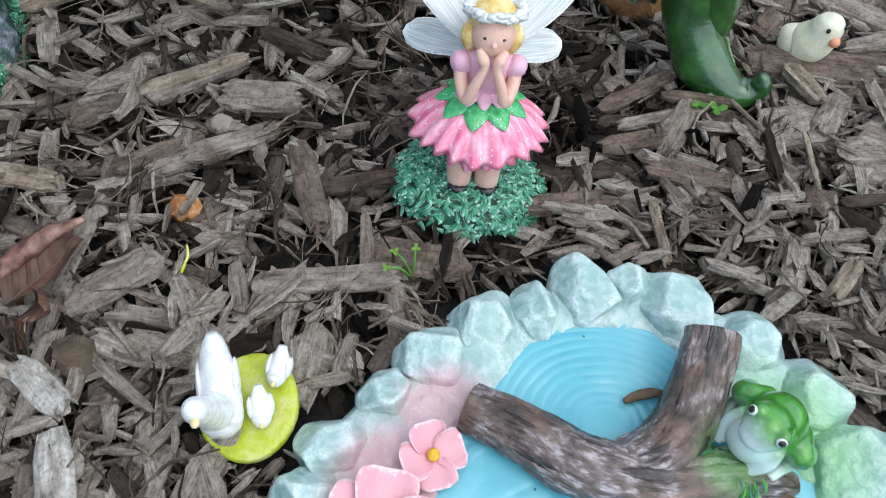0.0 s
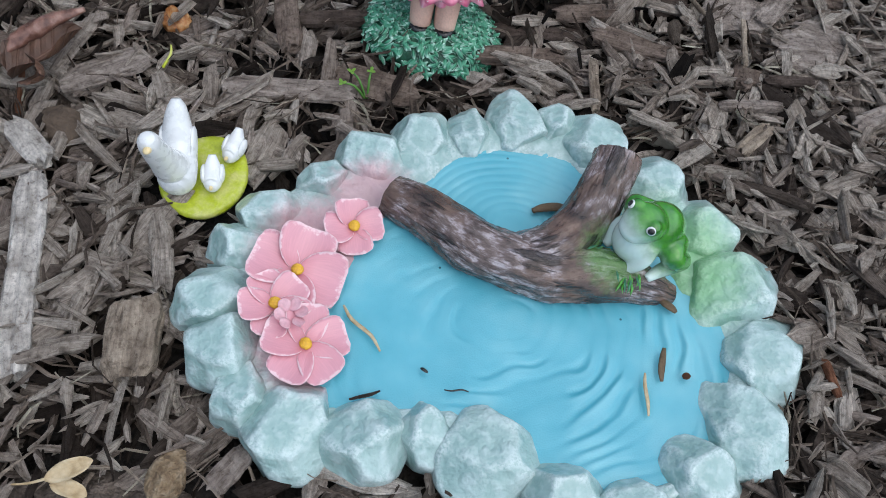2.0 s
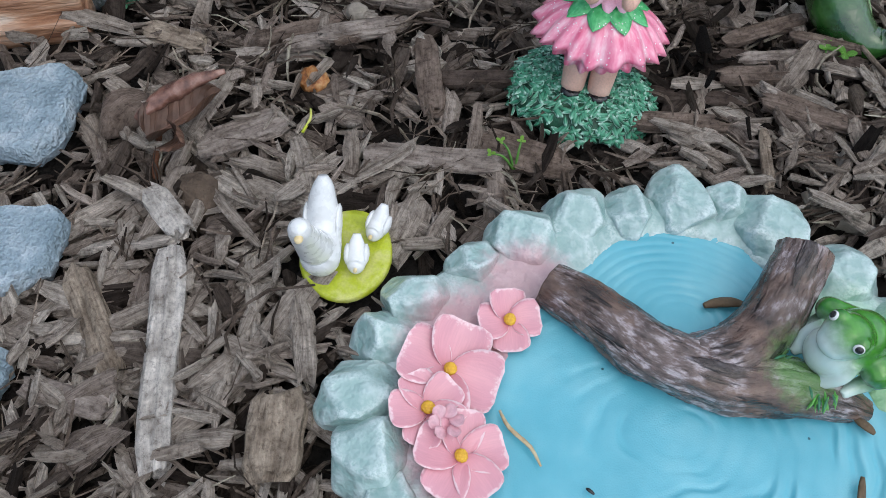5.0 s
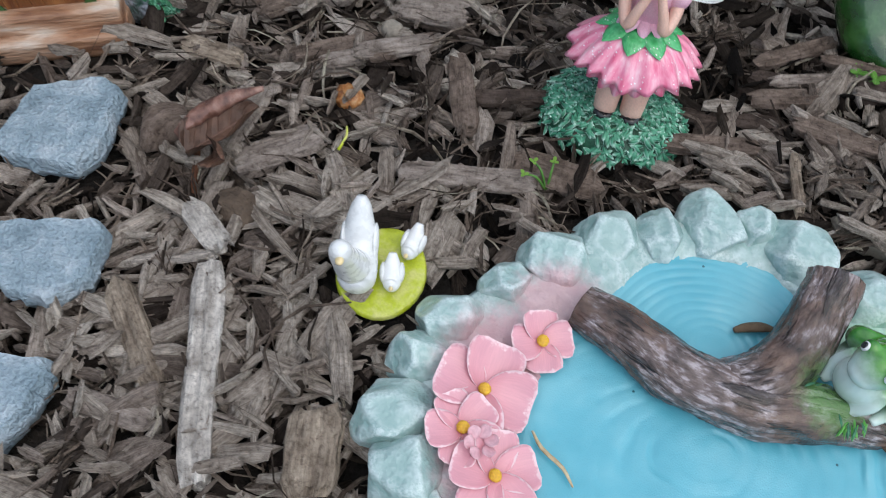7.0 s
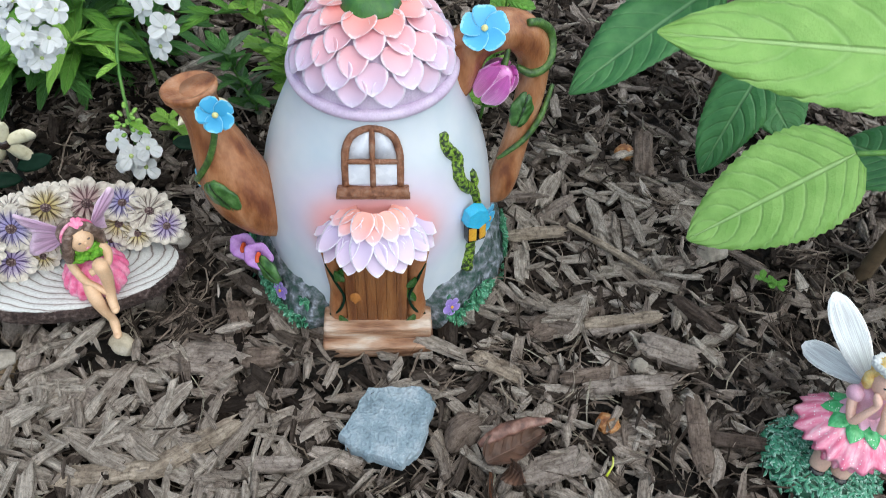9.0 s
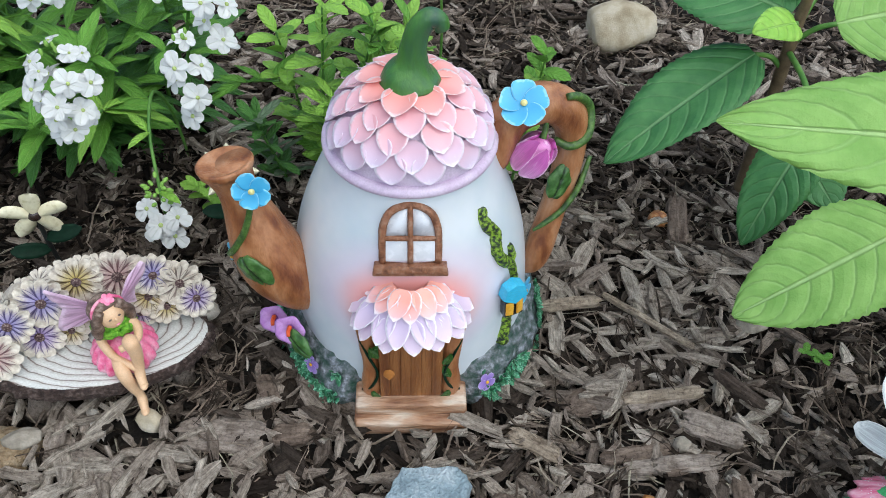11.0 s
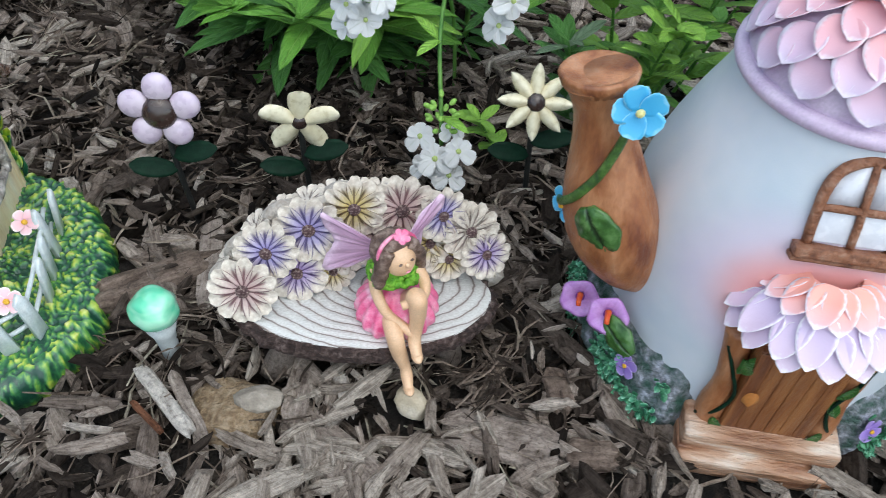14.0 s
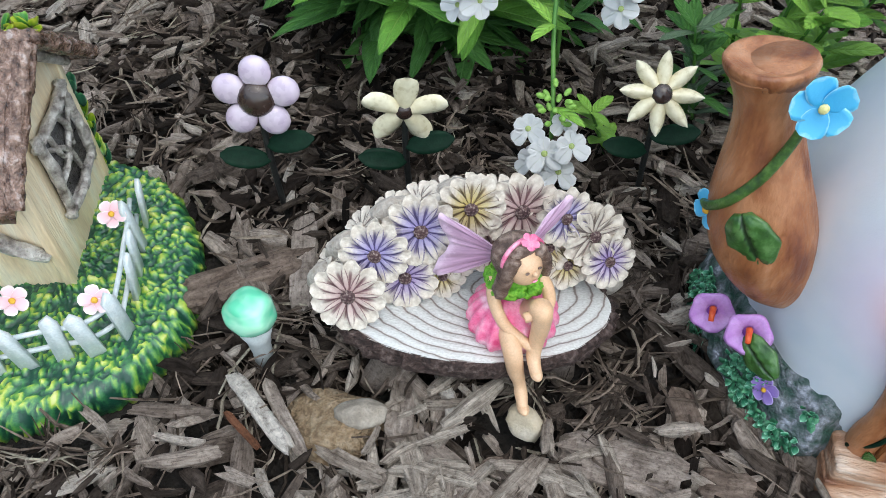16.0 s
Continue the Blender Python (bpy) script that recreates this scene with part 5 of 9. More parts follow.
def build_swan(at):
    """One plain mesh: lime pad, white swan and two cygnets."""
    s = Shape()
    s.add(lathe([(0.0215, 0.0), (0.0225, 0.002), (0.0215, 0.0042), (0.018, 0.0036), (0.001, 0.0032)], 30, 0.06, 3, 40), 0, sized(0.86, 1.0, 1.0))
    at0 = pose(-0.0090, -0.002, 0, 0, 0, 8)
    s.add(tube([(0.0005, 0.0185, 0.0330, 0.0020), (0.0005, 0.0165, 0.0300, 0.0040), (0, 0.0125, 0.0235, 0.0060), (0, 0.006, 0.0160, 0.0076), (0, -0.003, 0.0120, 0.0083), (0, -0.009, 0.0105, 0.0076), (0, -0.0125, 0.0105, 0.004)], 26, 8), 1, at0)
    s.add(tube([(0, 0.001, 0.0100, 0.0080), (-0.0012, -0.0050, 0.0170, 0.0076), (-0.0020, -0.0090, 0.0275, 0.0060), (-0.0024, -0.0130, 0.0390, 0.0050), (-0.0022, -0.0150, 0.0460, 0.0044), (-0.0020, -0.0158, 0.0492, 0.0028)], 20, 7), 1, at0)
    s.add(ball(0.0017, 0.0024, 0.0014, 10, 6), 3, at0 @ pose(-0.0018, -0.0196, 0.0465, -20, 0, 0))
    for sx in (-1, 1):
        s.add(ball(0.0016, 0.0088, 0.0046, 14, 9, 0.1, 2), 1, at0 @ pose(0.0066 * sx, 0.006, 0.0172, 28, 0, 0))
    for cx, cy, rz in ((0.0055, -0.003, 10), (0.0105, 0.0135, -12)):
        m = pose(cx, cy, 0, 0, 0, rz)
        s.add(tube([(0, 0.0075, 0.0135, 0.0016), (0, 0.004, 0.0105, 0.0034), (0, -0.001, 0.0075, 0.0043), (0, -0.0045, 0.0075, 0.0036), (0, -0.0062, 0.0085, 0.0018)], 14, 5), 1, m)
        for sx in (-1, 1):
            s.add(ball(0.0016, 0.0046, 0.003, 10, 6), 1, m @ pose(0.0038 * sx, 0.001, 0.0085, 14, 0, 0))
        s.add(ball(0.0009, 0.0012, 0.0009, 8, 6), 3, m @ pose(0, -0.0072, 0.0090))
    return tagged(s.put("swan_figurine", [PAD, SWAN_WHITE, EYE_YELLOW, BEAK], at=at), "white swan figurine with two cygnets on a lime-green pad", "figurine")


build_swan(pose(-0.0445, 0.1145, 0.0115, 0, 0, 0))


def build_chick(at):
    """One plain mesh: a plump bird sitting up, its head turned."""
    s = Shape()
    s.add(tube([(0, 0.0120, 0.0150, 0.0012), (0, 0.0102, 0.0138, 0.0048), (0, 0.0070, 0.0118, 0.0082), (0, 0.0025, 0.0090, 0.0102), (0, -0.0010, 0.0105, 0.0108), (0, -0.0040, 0.0155, 0.0106), (0, -0.0060, 0.0215, 0.0088), (0, -0.0068, 0.0265, 0.0078), (0, -0.0068, 0.0305, 0.0058), (0, -0.0066, 0.0328, 0.0018)], 24, 6), 0)
    head = pose(0, -0.0066, 0.0262, 0, 0, -34)
    s.add(ball(0.0029, 0.0030, 0.0027, 14, 9), 1, head @ pose(0, -0.0083, -0.0030))
    for sx in (-1, 1):
        s.add(ball(0.0012, 0.0010, 0.0014, 8, 6), 2, head @ pose(0.0050 * sx, -0.0060, 0.0030))
    return tagged(s.put("chick_figurine", [CREAM, ORANGE, BLACK], at=at), "small cream bird figurine with an orange beak on the mulch", "figurine")


build_chick(pose(0.2165, 0.3095, 0.0185, 0, 0, 50))


def build_boot():
    """A glazed elf boot: foot with a curled toe, moulded leaf edges, its shaft rising out of view."""
    boot = thing("elf_boot", pose(0.1675, 0.2915, 0.0065), "glossy dark green glazed elf boot with a curled toe", "ornament")
    path = [(0.0185, -0.011, 0.0275, 0.0012), (0.0205, -0.011, 0.0245, 0.0045), (0.0212, -0.011, 0.0195, 0.0060), (0.0178, -0.0105, 0.0150, 0.0076), (0.0100, -0.009, 0.0135, 0.0098), (0.0005, -0.004, 0.0165, 0.0126), (-0.0065, 0.004, 0.0225, 0.0142), (-0.0125, 0.011, 0.0335, 0.0150), (-0.0170, 0.018, 0.049, 0.0156), (-0.0200, 0.024, 0.072, 0.0168), (-0.0215, 0.029, 0.102, 0.0200)]
    part("foot", tube(path, 30, 6, 0.92, 0.05, 3, 40), BOOT, boot)
    fine = curve_points(path, 6)

    def edge(start, stop, a0, a1, r):
        """A raised moulded edge that winds along the foot."""
        line = []
        for i in range(start, stop, 3):
            p, q = Vector(fine[i][:3]), Vector(fine[min(i + 1, len(fine) - 1)][:3])
            d = (q - p).normalized()
            side = d.cross(Vector((0.5, 0.8, -0.3))).normalized()
            up = side.cross(d)
            a = math.radians(a0 + (a1 - a0) * (i - start) / (stop - start))
            w = p + (side * math.cos(a) + up * math.sin(a)) * fine[i][3] * 0.97
            line.append((w.x, w.y, w.z, r))
        return tube(line, 7, 3)

    n = len(fine)
    for start, stop, a0, a1 in ((20, n - 6, 60, 20), (24, n - 2, 100, 50), (30, n - 10, 150, 120), (12, 40, 110, 165)):
        part("moulded_edge", edge(start, stop, a0, a1, 0.0007), BOOT_EDGE, boot, "worn pale green raised edge")
    part("leaf_fold", petal(0.046, 0.026, -0.7, -0.1, 0.002, 9, 7, 0.5, 0.6), BOOT, boot, at=along((-0.008, 0.006, 0.074), (-0.004, -0.0005, 0.036), (0.1, -1, 0.35)))
    pot = thing("leafy_acorn_pot", pose(0.136, 0.352, 0.014), "brown glazed pot foot under dark green moulded leaves", "ornament")
    part("foot", ball(0.021, 0.019, 0.0125, 20, 12, 0.16, 4, 3.0), BROWN_GLAZE, pot, at=pose(0, 0, 0.009))
    for k in range(11):
        part("leaf", petal(0.034, 0.015, 0.3, -0.15, 0.0015, 6, 4, 0.6, 0.5), BOOT if k % 2 else DARK_LEAF, pot, at=pose(0, 0, 0.044, 0, 0, 33 * k) @ turn(-48, 0, 0))
    part("bowl", ball(0.023, 0.022, 0.024, 18, 12, 0.1, 3), DARK_LEAF, pot, at=pose(0, 0, 0.038))


build_boot()


# ---- stepping stones ----
def stepping_stone(points, at, seed, top=0.016):
    rnd = random.Random(seed)
    n = len(points)
    dense = []
    for i in range(n):
        a, b = points[i], points[(i + 1) % n]
        for k in range(7):
            u = k / 7
            w = 0 if k == 0 else 0.0011
            dense.append((a[0] + (b[0] - a[0]) * u + rnd.uniform(-w, w), a[1] + (b[1] - a[1]) * u + rnd.uniform(-w, w)))
    v, f, uv = [], [], []
    m = len(dense)
    for k, z, w in ((0.92, 0.0, 0.0008), (1.03, top * 0.45, 0.0013), (1.0, top * 0.84, 0.0009), (0.955, top, 0.0005), (0.6, top + 0.0003, 0.0006), (0.25, top + 0.0006, 0.0005), (0.02, top + 0.0004, 0.0)):
        for x, y in dense:
            j = noise.noise(Vector((x * 300, y * 300, z * 300 + seed)))
            v.append((x * k + w * j, y * k + w * noise.noise(Vector((y * 300, x * 300, seed))), z + 0.8 * w * j))
            uv.append((x, y))
    for i in range(6):
        for j in range(m):
            p, q = i * m + j, i * m + (j + 1) % m
            f.append((p, q, q + m, p + m))
    f.append(tuple(range(6 * m, 7 * m)))
    return tagged(Shape().add((v, f, uv)).put("stepping_stone", STONE_BLUE, at=at, smooth=False), "rough-split pale blue-grey stepping stone sunk in the mulch", "stone", "stepping stones to the teapot house")


stepping_stone([(-0.026, -0.018), (-0.012, -0.026), (0.022, -0.026), (0.030, -0.012), (0.030, 0.024), (0.018, 0.032), (-0.018, 0.021)], pose(-0.2175, 0.1605, 0.0, 3, -2, 3) @ sized(0.9, 0.9, 1), 1)
stepping_stone([(-0.034, 0.000), (-0.026, -0.008), (-0.012, -0.020), (0.008, -0.023), (0.023, -0.010), (0.023, 0.018), (0.016, 0.023), (-0.022, 0.016), (-0.032, 0.011)], pose(-0.188, 0.0915, -0.001, 2, 2, 6) @ sized(0.92, 0.92, 1), 2)
stepping_stone([(-0.027, 0.021), (-0.026, -0.020), (-0.004, -0.026), (0.012, -0.022), (0.019, -0.004), (0.023, 0.016), (0.017, 0.022)], pose(-0.181, 0.027, -0.001, 0, -3, 2) @ sized(0.92, 0.92, 1), 3)


# ---- the teapot house ----
BODY = [(0.0775, 0.0), (0.079, 0.02), (0.0785, 0.045), (0.0765, 0.07), (0.0728, 0.095), (0.0675, 0.115), (0.060, 0.135), (0.0525, 0.152), (0.0485, 0.164), (0.0465, 0.172)]


def body_r(z):
    return float(np.interp(z, [p[1] for p in BODY], [p[0] for p in BODY]))


def on_body(theta, z, out=0.0):
    """A pose on the teapot's skin: theta degrees round from the front, z outwards, y up the wall."""
    a = radians(theta)
    slope = (body_r(z + 0.006) - body_r(max(0, z - 0.006))) / 0.012
    n = Vector((math.sin(a), -math.cos(a), -slope)).normalized()
    r = body_r(z)
    return facing(Vector((r * math.sin(a), -r * math.cos(a), z)) + n * out, n)


def petal_rows(parent, rows, seed):
    """Rings of overlapping petals: n, ring radius, height, droop, length, width, material, arc centre and span."""
    rnd = random.Random(seed)
    for n, r, z, droop, length, width, mat, mid, span in rows:
        me = Shape().add(petal(length, width, 0.38, 0.10, 0.0030, 10, 8, 0.66, 0.42)).mesh("petal", [mat])
        for i in range(n):
            a = mid + (span * (i + 0.5) / n - span / 2)
            ob = new("petal", me)
            ob.parent = parent
            ob.matrix_local = turn(0, 0, a + rnd.uniform(-3, 3)) @ pose(0, r, z + 0.0006 * (i % 2), -droop + rnd.uniform(-3, 3), 0, 0) @ turn(0, 3 + rnd.uniform(-4, 4), rnd.uniform(-6, 6))


def painted_leaf(parent, at, length, width, mat=None, label=""):
    return part("leaf", petal(length, width, 0.25, -0.1, 0.0016, 8, 6, 0.55, 0.6), mat or VINE_LEAF, parent, label, at)


def grooved_leaf_paint():
    """Mottled green enamel, worn lighter on the ridges; shade of the moulded veins is painted in dark."""
    m, t, b = nodes_of("veined_leaf_green", 0.36, 0.3)
    sep = t.nodes.new("ShaderNodeSeparateXYZ")
    t.links.new(coords(t, "UV"), sep.inputs[0])
    col = ramp(t, grain(t, coords(t, "Object"), 170), [(0.34, (0.022, 0.065, 0.012)), (0.52, (0.05, 0.135, 0.025)), (0.70, (0.12, 0.24, 0.07))])
    col = blend(t, calc(t, "MULTIPLY", fit_range(t, sep.outputs[0], 0.2, 0.75), 0.85), col, (0.008, 0.022, 0.006))
    t.links.new(col, b.inputs["Base Color"])
    relief(t, b, grain(t, coords(t, "Object"), 700), 0.3, 0.0005)
    return m


def veined_leaf(parent, at, length, width, label=""):
    """A broad painted leaf with a sunken dark midrib and side veins."""
    v, f, uv = [], [], []
    nu, nv = 22, 20
    for i in range(nu + 1):
        s = i / nu
        half = width / 2 * (math.sin(math.pi * min(1, 0.06 + 0.92 * s)) ** 0.55) * (1 + 0.05 * math.sin(s * 14))
        for j in range(nv + 1):
            c = 2 * j / nv - 1
            q = s - 0.30 * abs(c)
            groove = math.exp(-((c / 0.10) ** 2)) + 0.7 * math.exp(-((((q * 4.4) % 1.0) - 0.5) / 0.10) ** 2) * smooth_step(abs(c) / 0.1) * (1 - abs(c))
            z = length * (0.11 * (1 - c * c) * (1 - (2 * s - 1) ** 4) - 0.050 * groove + 0.02 * noise.noise(Vector((s * 4, c * 3, length * 900))))
            v.append((half * c, length * s, z))
            uv.append((groove, s))
    for i in range(nu):
        for j in range(nv):
            p = i * (nv + 1) + j
            f.append((p, p + 1, p + nv + 2, p + nv + 1))
    n = len(v)
    v += [(x, y, z - 0.0012 - 0.10 * length * (1 - abs(2 * (k % (nv + 1)) / nv - 1) ** 4)) for k, (x, y, z) in enumerate(v)]
    uv += uv
    f += [tuple(i + n for i in q[::-1]) for q in list(f)]
    edge = [i for i in range(nv + 1)] + [i * (nv + 1) + nv for i in range(1, nu + 1)] + [nu * (nv + 1) + j for j in range(nv - 1, -1, -1)] + [i * (nv + 1) for i in range(nu - 1, 0, -1)]
    for a, b in zip(edge, edge[1:] + edge[:1]):
        f.append((b, a, a + n, b + n))
    return part("leaf", (v, f, uv), VEINED_LEAF, parent, label, at)


def trumpet(parent, at, r, seed):
    """A wide five-lobed bell with a frilled lip and a dark red throat dab."""
    v, f, uv = [], [], []
    n, rows = 45, ((0.10, -0.42), (0.22, -0.20), (0.42, -0.05), (0.66, 0.06), (0.86, 0.10), (1.0, 0.06), (0.96, 0.0), (0.70, -0.08), (0.30, -0.36))
    for k, z in rows:
        for j in range(n):
            a = 2 * math.pi * j / n
            lobe = 1 + 0.055 * k * math.cos(5 * a) + 0.03 * k * noise.noise(Vector((math.cos(a) * 3, math.sin(a) * 3, seed)))
            crease = -0.05 * k * math.exp(-((((5 * a / 6.2832 + 0.5) % 1.0) - 0.5) / 0.08) ** 2)
            v.append((r * k * lobe * math.cos(a), r * k * lobe * math.sin(a), r * (z + crease * (1 if z > -0.3 else 0))))
            uv.append((k, a))
    for i in range(len(rows) - 1):
        for j in range(n):
            p, q = i * n + j, i * n + (j + 1) % n
            f.append((p, p + n, q + n, q))
    f.append(tuple(range(n)))
    return part("trumpet_flower", (v, f, uv), TRUMPET, parent, "purple trumpet flower with a red throat", at)


def build_teapot_house():
    x, y = HOUSE_AT
    house = thing("teapot_house", pose(x, y, 0.0, 0, 0, HOUSE_TURN), "white resin teapot fairy house with petal lid, brown spout and handle", "fairy house")
    smooth_profile = [(float(r), float(z)) for r, z in curve_points(BODY, 5)]
    body = part("body", lathe(smooth_profile, 72), TEAPOT, house, "milky white glazed teapot body with coral airbrushing")
    # collar and lid
    ring = [(0.0465 + 0.0042 * math.cos(a), 0.1705 + 0.0036 * math.sin(a)) for a in np.linspace(-2.2, 2.4, 12)]
    part("collar", lathe(ring, 64, close=False), COLLAR, house, "rounded lilac collar")
    lid = part("lid", lathe([(0.0455, 0.171), (0.0462, 0.176), (0.0430, 0.184), (0.0365, 0.193), (0.0290, 0.2005), (0.0200, 0.2065), (0.001, 0.209)], 48), COLLAR, house, "domed lid covered in overlapping petals")
    petal_rows(lid, [
        (13, 0.0390, 0.1895, 60, 0.0160, 0.0185, LID_LILAC, 0, 360),
        (13, 0.0335, 0.1952, 46, 0.0178, 0.0180, LID_LILAC, 14, 360),
        (11, 0.0280, 0.2008, 38, 0.0178, 0.0178, LID_PINK, 4, 360),
        (10, 0.0205, 0.2056, 30, 0.0178, 0.0172, LID_PINK, 20, 360),
        (8, 0.0110, 0.2092, 17, 0.0195, 0.0195, LID_CORAL, 8, 360),
    ], 3)
    part("lid_stem", tube([(0, 0, 0.2095, 0.0165), (0, 0, 0.214, 0.0142), (0.001, 0, 0.2205, 0.0092), (0.002, 0, 0.230, 0.0072), (0.0045, 0, 0.240, 0.0064), (0.0095, 0, 0.2465, 0.0056), (0.0145, 0, 0.2455, 0.0048), (0.0165, 0, 0.2405, 0.0040)], 18, 6, 1.0, 0.06, 2, 40), LID_STEM, house, "curled green stem handle of the lid")
    # window: arched frame with a cross bar and a sill, leaning with the wall
    at = on_body(0, 0.1475, -0.0004)
    arch = [(-0.0155, -0.0185, 0.0, 0.0022), (-0.0155, -0.006, 0.0006, 0.0022), (-0.0148, 0.004, 0.0010, 0.0022), (-0.0105, 0.0125, 0.0008, 0.0022), (0, 0.0165, 0.0004, 0.0022), (0.0105, 0.0125, 0.0008, 0.0022), (0.0148, 0.004, 0.0010, 0.0022), (0.0155, -0.006, 0.0006, 0.0022), (0.0155, -0.0185, 0.0, 0.0022)]
    win = part("window", tube(arch, 10, 5, 1.0, 0.12, 4, 200), FRAME_WOOD, house, "carved brown arched window frame", at)
    part("mullion", tube([(0, -0.018, 0.0016, 0.0017), (0, 0.0, 0.0022, 0.0016), (0, 0.0155, 0.0012, 0.0015)], 8, 4, 1.0, 0.12, 5, 200), FRAME_WOOD, win)
    part("crossbar", tube([(-0.015, -0.0035, 0.0008, 0.0016), (0, -0.003, 0.0022, 0.0016), (0.015, -0.0035, 0.0008, 0.0016)], 8, 4, 1.0, 0.12, 6, 200), FRAME_WOOD, win)
    for px0, px1, py0, py1 in ((-0.0140, -0.0012, -0.0175, -0.0048), (0.0012, 0.0140, -0.0175, -0.0048)):
        part("pane", box(px0, px1, py0, py1, -0.0010, 0.0012, 0.0004), PANE, win)
    for sx in (-1, 1):
        quarter = [(0.0012 * sx, -0.002), (0.0140 * sx, -0.002), (0.0132 * sx, 0.0045), (0.0095 * sx, 0.0112), (0.0045 * sx, 0.0142), (0.0012 * sx, 0.0148)]
        part("pane", slab(quarter if sx == 1 else quarter[::-1], -0.0010, 0.0012), PANE, win)
    part("sill", box(-0.0205, 0.0205, -0.0232, -0.0186, -0.002, 0.0062, 0.0009), FRAME_WOOD, win, "brown moulded sill")
    part("sill_lip", box(-0.0212, 0.0212, -0.0252, -0.0230, -0.002, 0.0048, 0.0007), FRAME_WOOD, win)
    # petal canopy over the door
    canopy = part("canopy", ball(0.024, 0.0070, 0.0040, 28, 14), CANOPY_SHELL, house, "awning of coral and lilac petals over the door", pose(0, -0.068, 0.1045, -24, 0, 0))
    rnd = random.Random(9)
    for mat, n, root, z0, span, droop, length, width in ((CANOPY_LILAC, 7, 0.0200, 0.1085, 76, 56, 0.0215, 0.0150), (CANOPY_LILAC, 8, 0.0165, 0.1130, 86, 46, 0.0235, 0.0150), (CANOPY_CORAL, 9, 0.0080, 0.1195, 94, 32, 0.0190, 0.0140)):
        me = Shape().add(petal(length, width, 0.30, 0.10, 0.0028, 10, 8, 0.64, 0.36)).mesh("petal", [mat])
        for i in range(n):
            head = radians(span * (2 * i / (n - 1) - 1) + rnd.uniform(-3, 3))
            ob = new("petal", me)
            ob.parent = canopy
            spot = Vector((1.15 * root * math.sin(head), -0.0655 - root * math.cos(head), z0 + 0.0007 * (i % 2) - 0.003 * math.sin(head) ** 2))
            ob.matrix_local = pose(0, -0.068, 0.1045, -24, 0, 0).inverted() @ pose(*spot, 0, 0, 180 + math.degrees(head)) @ turn(-droop + rnd.uniform(-3, 3), 5 + rnd.uniform(-3, 3), rnd.uniform(-4, 4))
    # door, posts and steps
    door = part("door", box(-0.0195, 0.0195, -0.0835, -0.06, 0.0235, 0.085, 0.0012), DOOR_WOOD, house, "warm brown plank door")
    for k in range(6):
        part("plank", box(-0.0192 + 0.0064 * k, -0.0192 + 0.0064 * k + 0.0063, -0.0842, -0.0800, 0.0245, 0.0845, 0.0005), DOOR_WOOD, door)
    part("knob_leaf", petal(0.010, 0.0078, -0.2, 0.0, 0.0016, 6, 4, 0.5, 0.45), ORANGE_WOOD, door, "carved orange-brown leaf knob", facing((-0.0135, -0.0848, 0.0500), (0, -1, 0.05)) @ pose(0, -0.004, 0, 0, 0, 0))
    for sx in (-1, 1):
        post = part("door_post", tube([(0.0245 * sx, -0.0775, 0.0225, 0.0062), (0.0252 * sx, -0.0775, 0.032, 0.0064), (0.0245 * sx, -0.0768, 0.05, 0.0052), (0.0252 * sx, -0.0755, 0.066, 0.0056), (0.0268 * sx, -0.0725, 0.086, 0.0064)], 14, 6, 1.0, 0.1, 3, 80), TERRACOTTA, house, "rounded brown door post wound with ivy")
        for k, zz in enumerate((0.031, 0.046, 0.071) if sx == 1 else (0.030, 0.068, 0.078)):
            painted_leaf(post, facing((0.0245 * sx, -0.0835, zz), (0.1 * sx, -1, 0.1)) @ turn(0, 0, (25 if k % 2 else 155) * sx), 0.0115, 0.0055)
        part("ivy_stem", tube([(0.031 * sx, -0.0795, 0.0255, 0.0009), (0.0245 * sx, -0.0838, 0.036, 0.001), (0.0205 * sx, -0.0832, 0.05, 0.0009), (0.0255 * sx, -0.0818, 0.066, 0.0009), (0.0305 * sx, -0.0775, 0.078, 0.0008)], 7, 5), DARK_LEAF, post)
    part("upper_step", box(-0.0355, 0.0355, -0.0915, -0.062, 0.0, 0.0245, 0.0022), STEP_WOOD, house, "worn brown upper doorstep with white scuffs")
    part("lower_step", box(-0.0365, 0.0365, -0.0985, -0.070, 0.0, 0.0135, 0.0022), STEP_WOOD, house, "worn brown lower doorstep")
    # mossy stony foot round the body
    prof = [(0.0860, -0.002), (0.0915, 0.004), (0.0920, 0.012), (0.0890, 0.022), (0.0845, 0.031), (0.0800, 0.038), (0.0770, 0.041)]
    v, f, uv = lathe([(float(a), float(b)) for a, b in curve_points(prof, 4)], 150, close=False)
    v = [Vector(p) for p in v]
    v = [tuple(p * (1 + 0.024 * noise.noise(p * 70) + 0.022 * noise.noise(p * 190)) + Vector((0, 0, 0.004 * noise.noise(p * 40)))) for p in v]
    def tuck(p):
        a = abs(math.degrees(math.atan2(p[0], -p[1])))
        k = 1 - 0.10 * smooth_step((30 - a) / 7)
        return (p[0] * k, p[1] * k, p[2])

    v = [tuck(p) for p in v]
    part("mossy_foot", (v, f, uv), BASE_MOSS, house, "moulded foot of grey stone and green moss")
    moss = Shape()
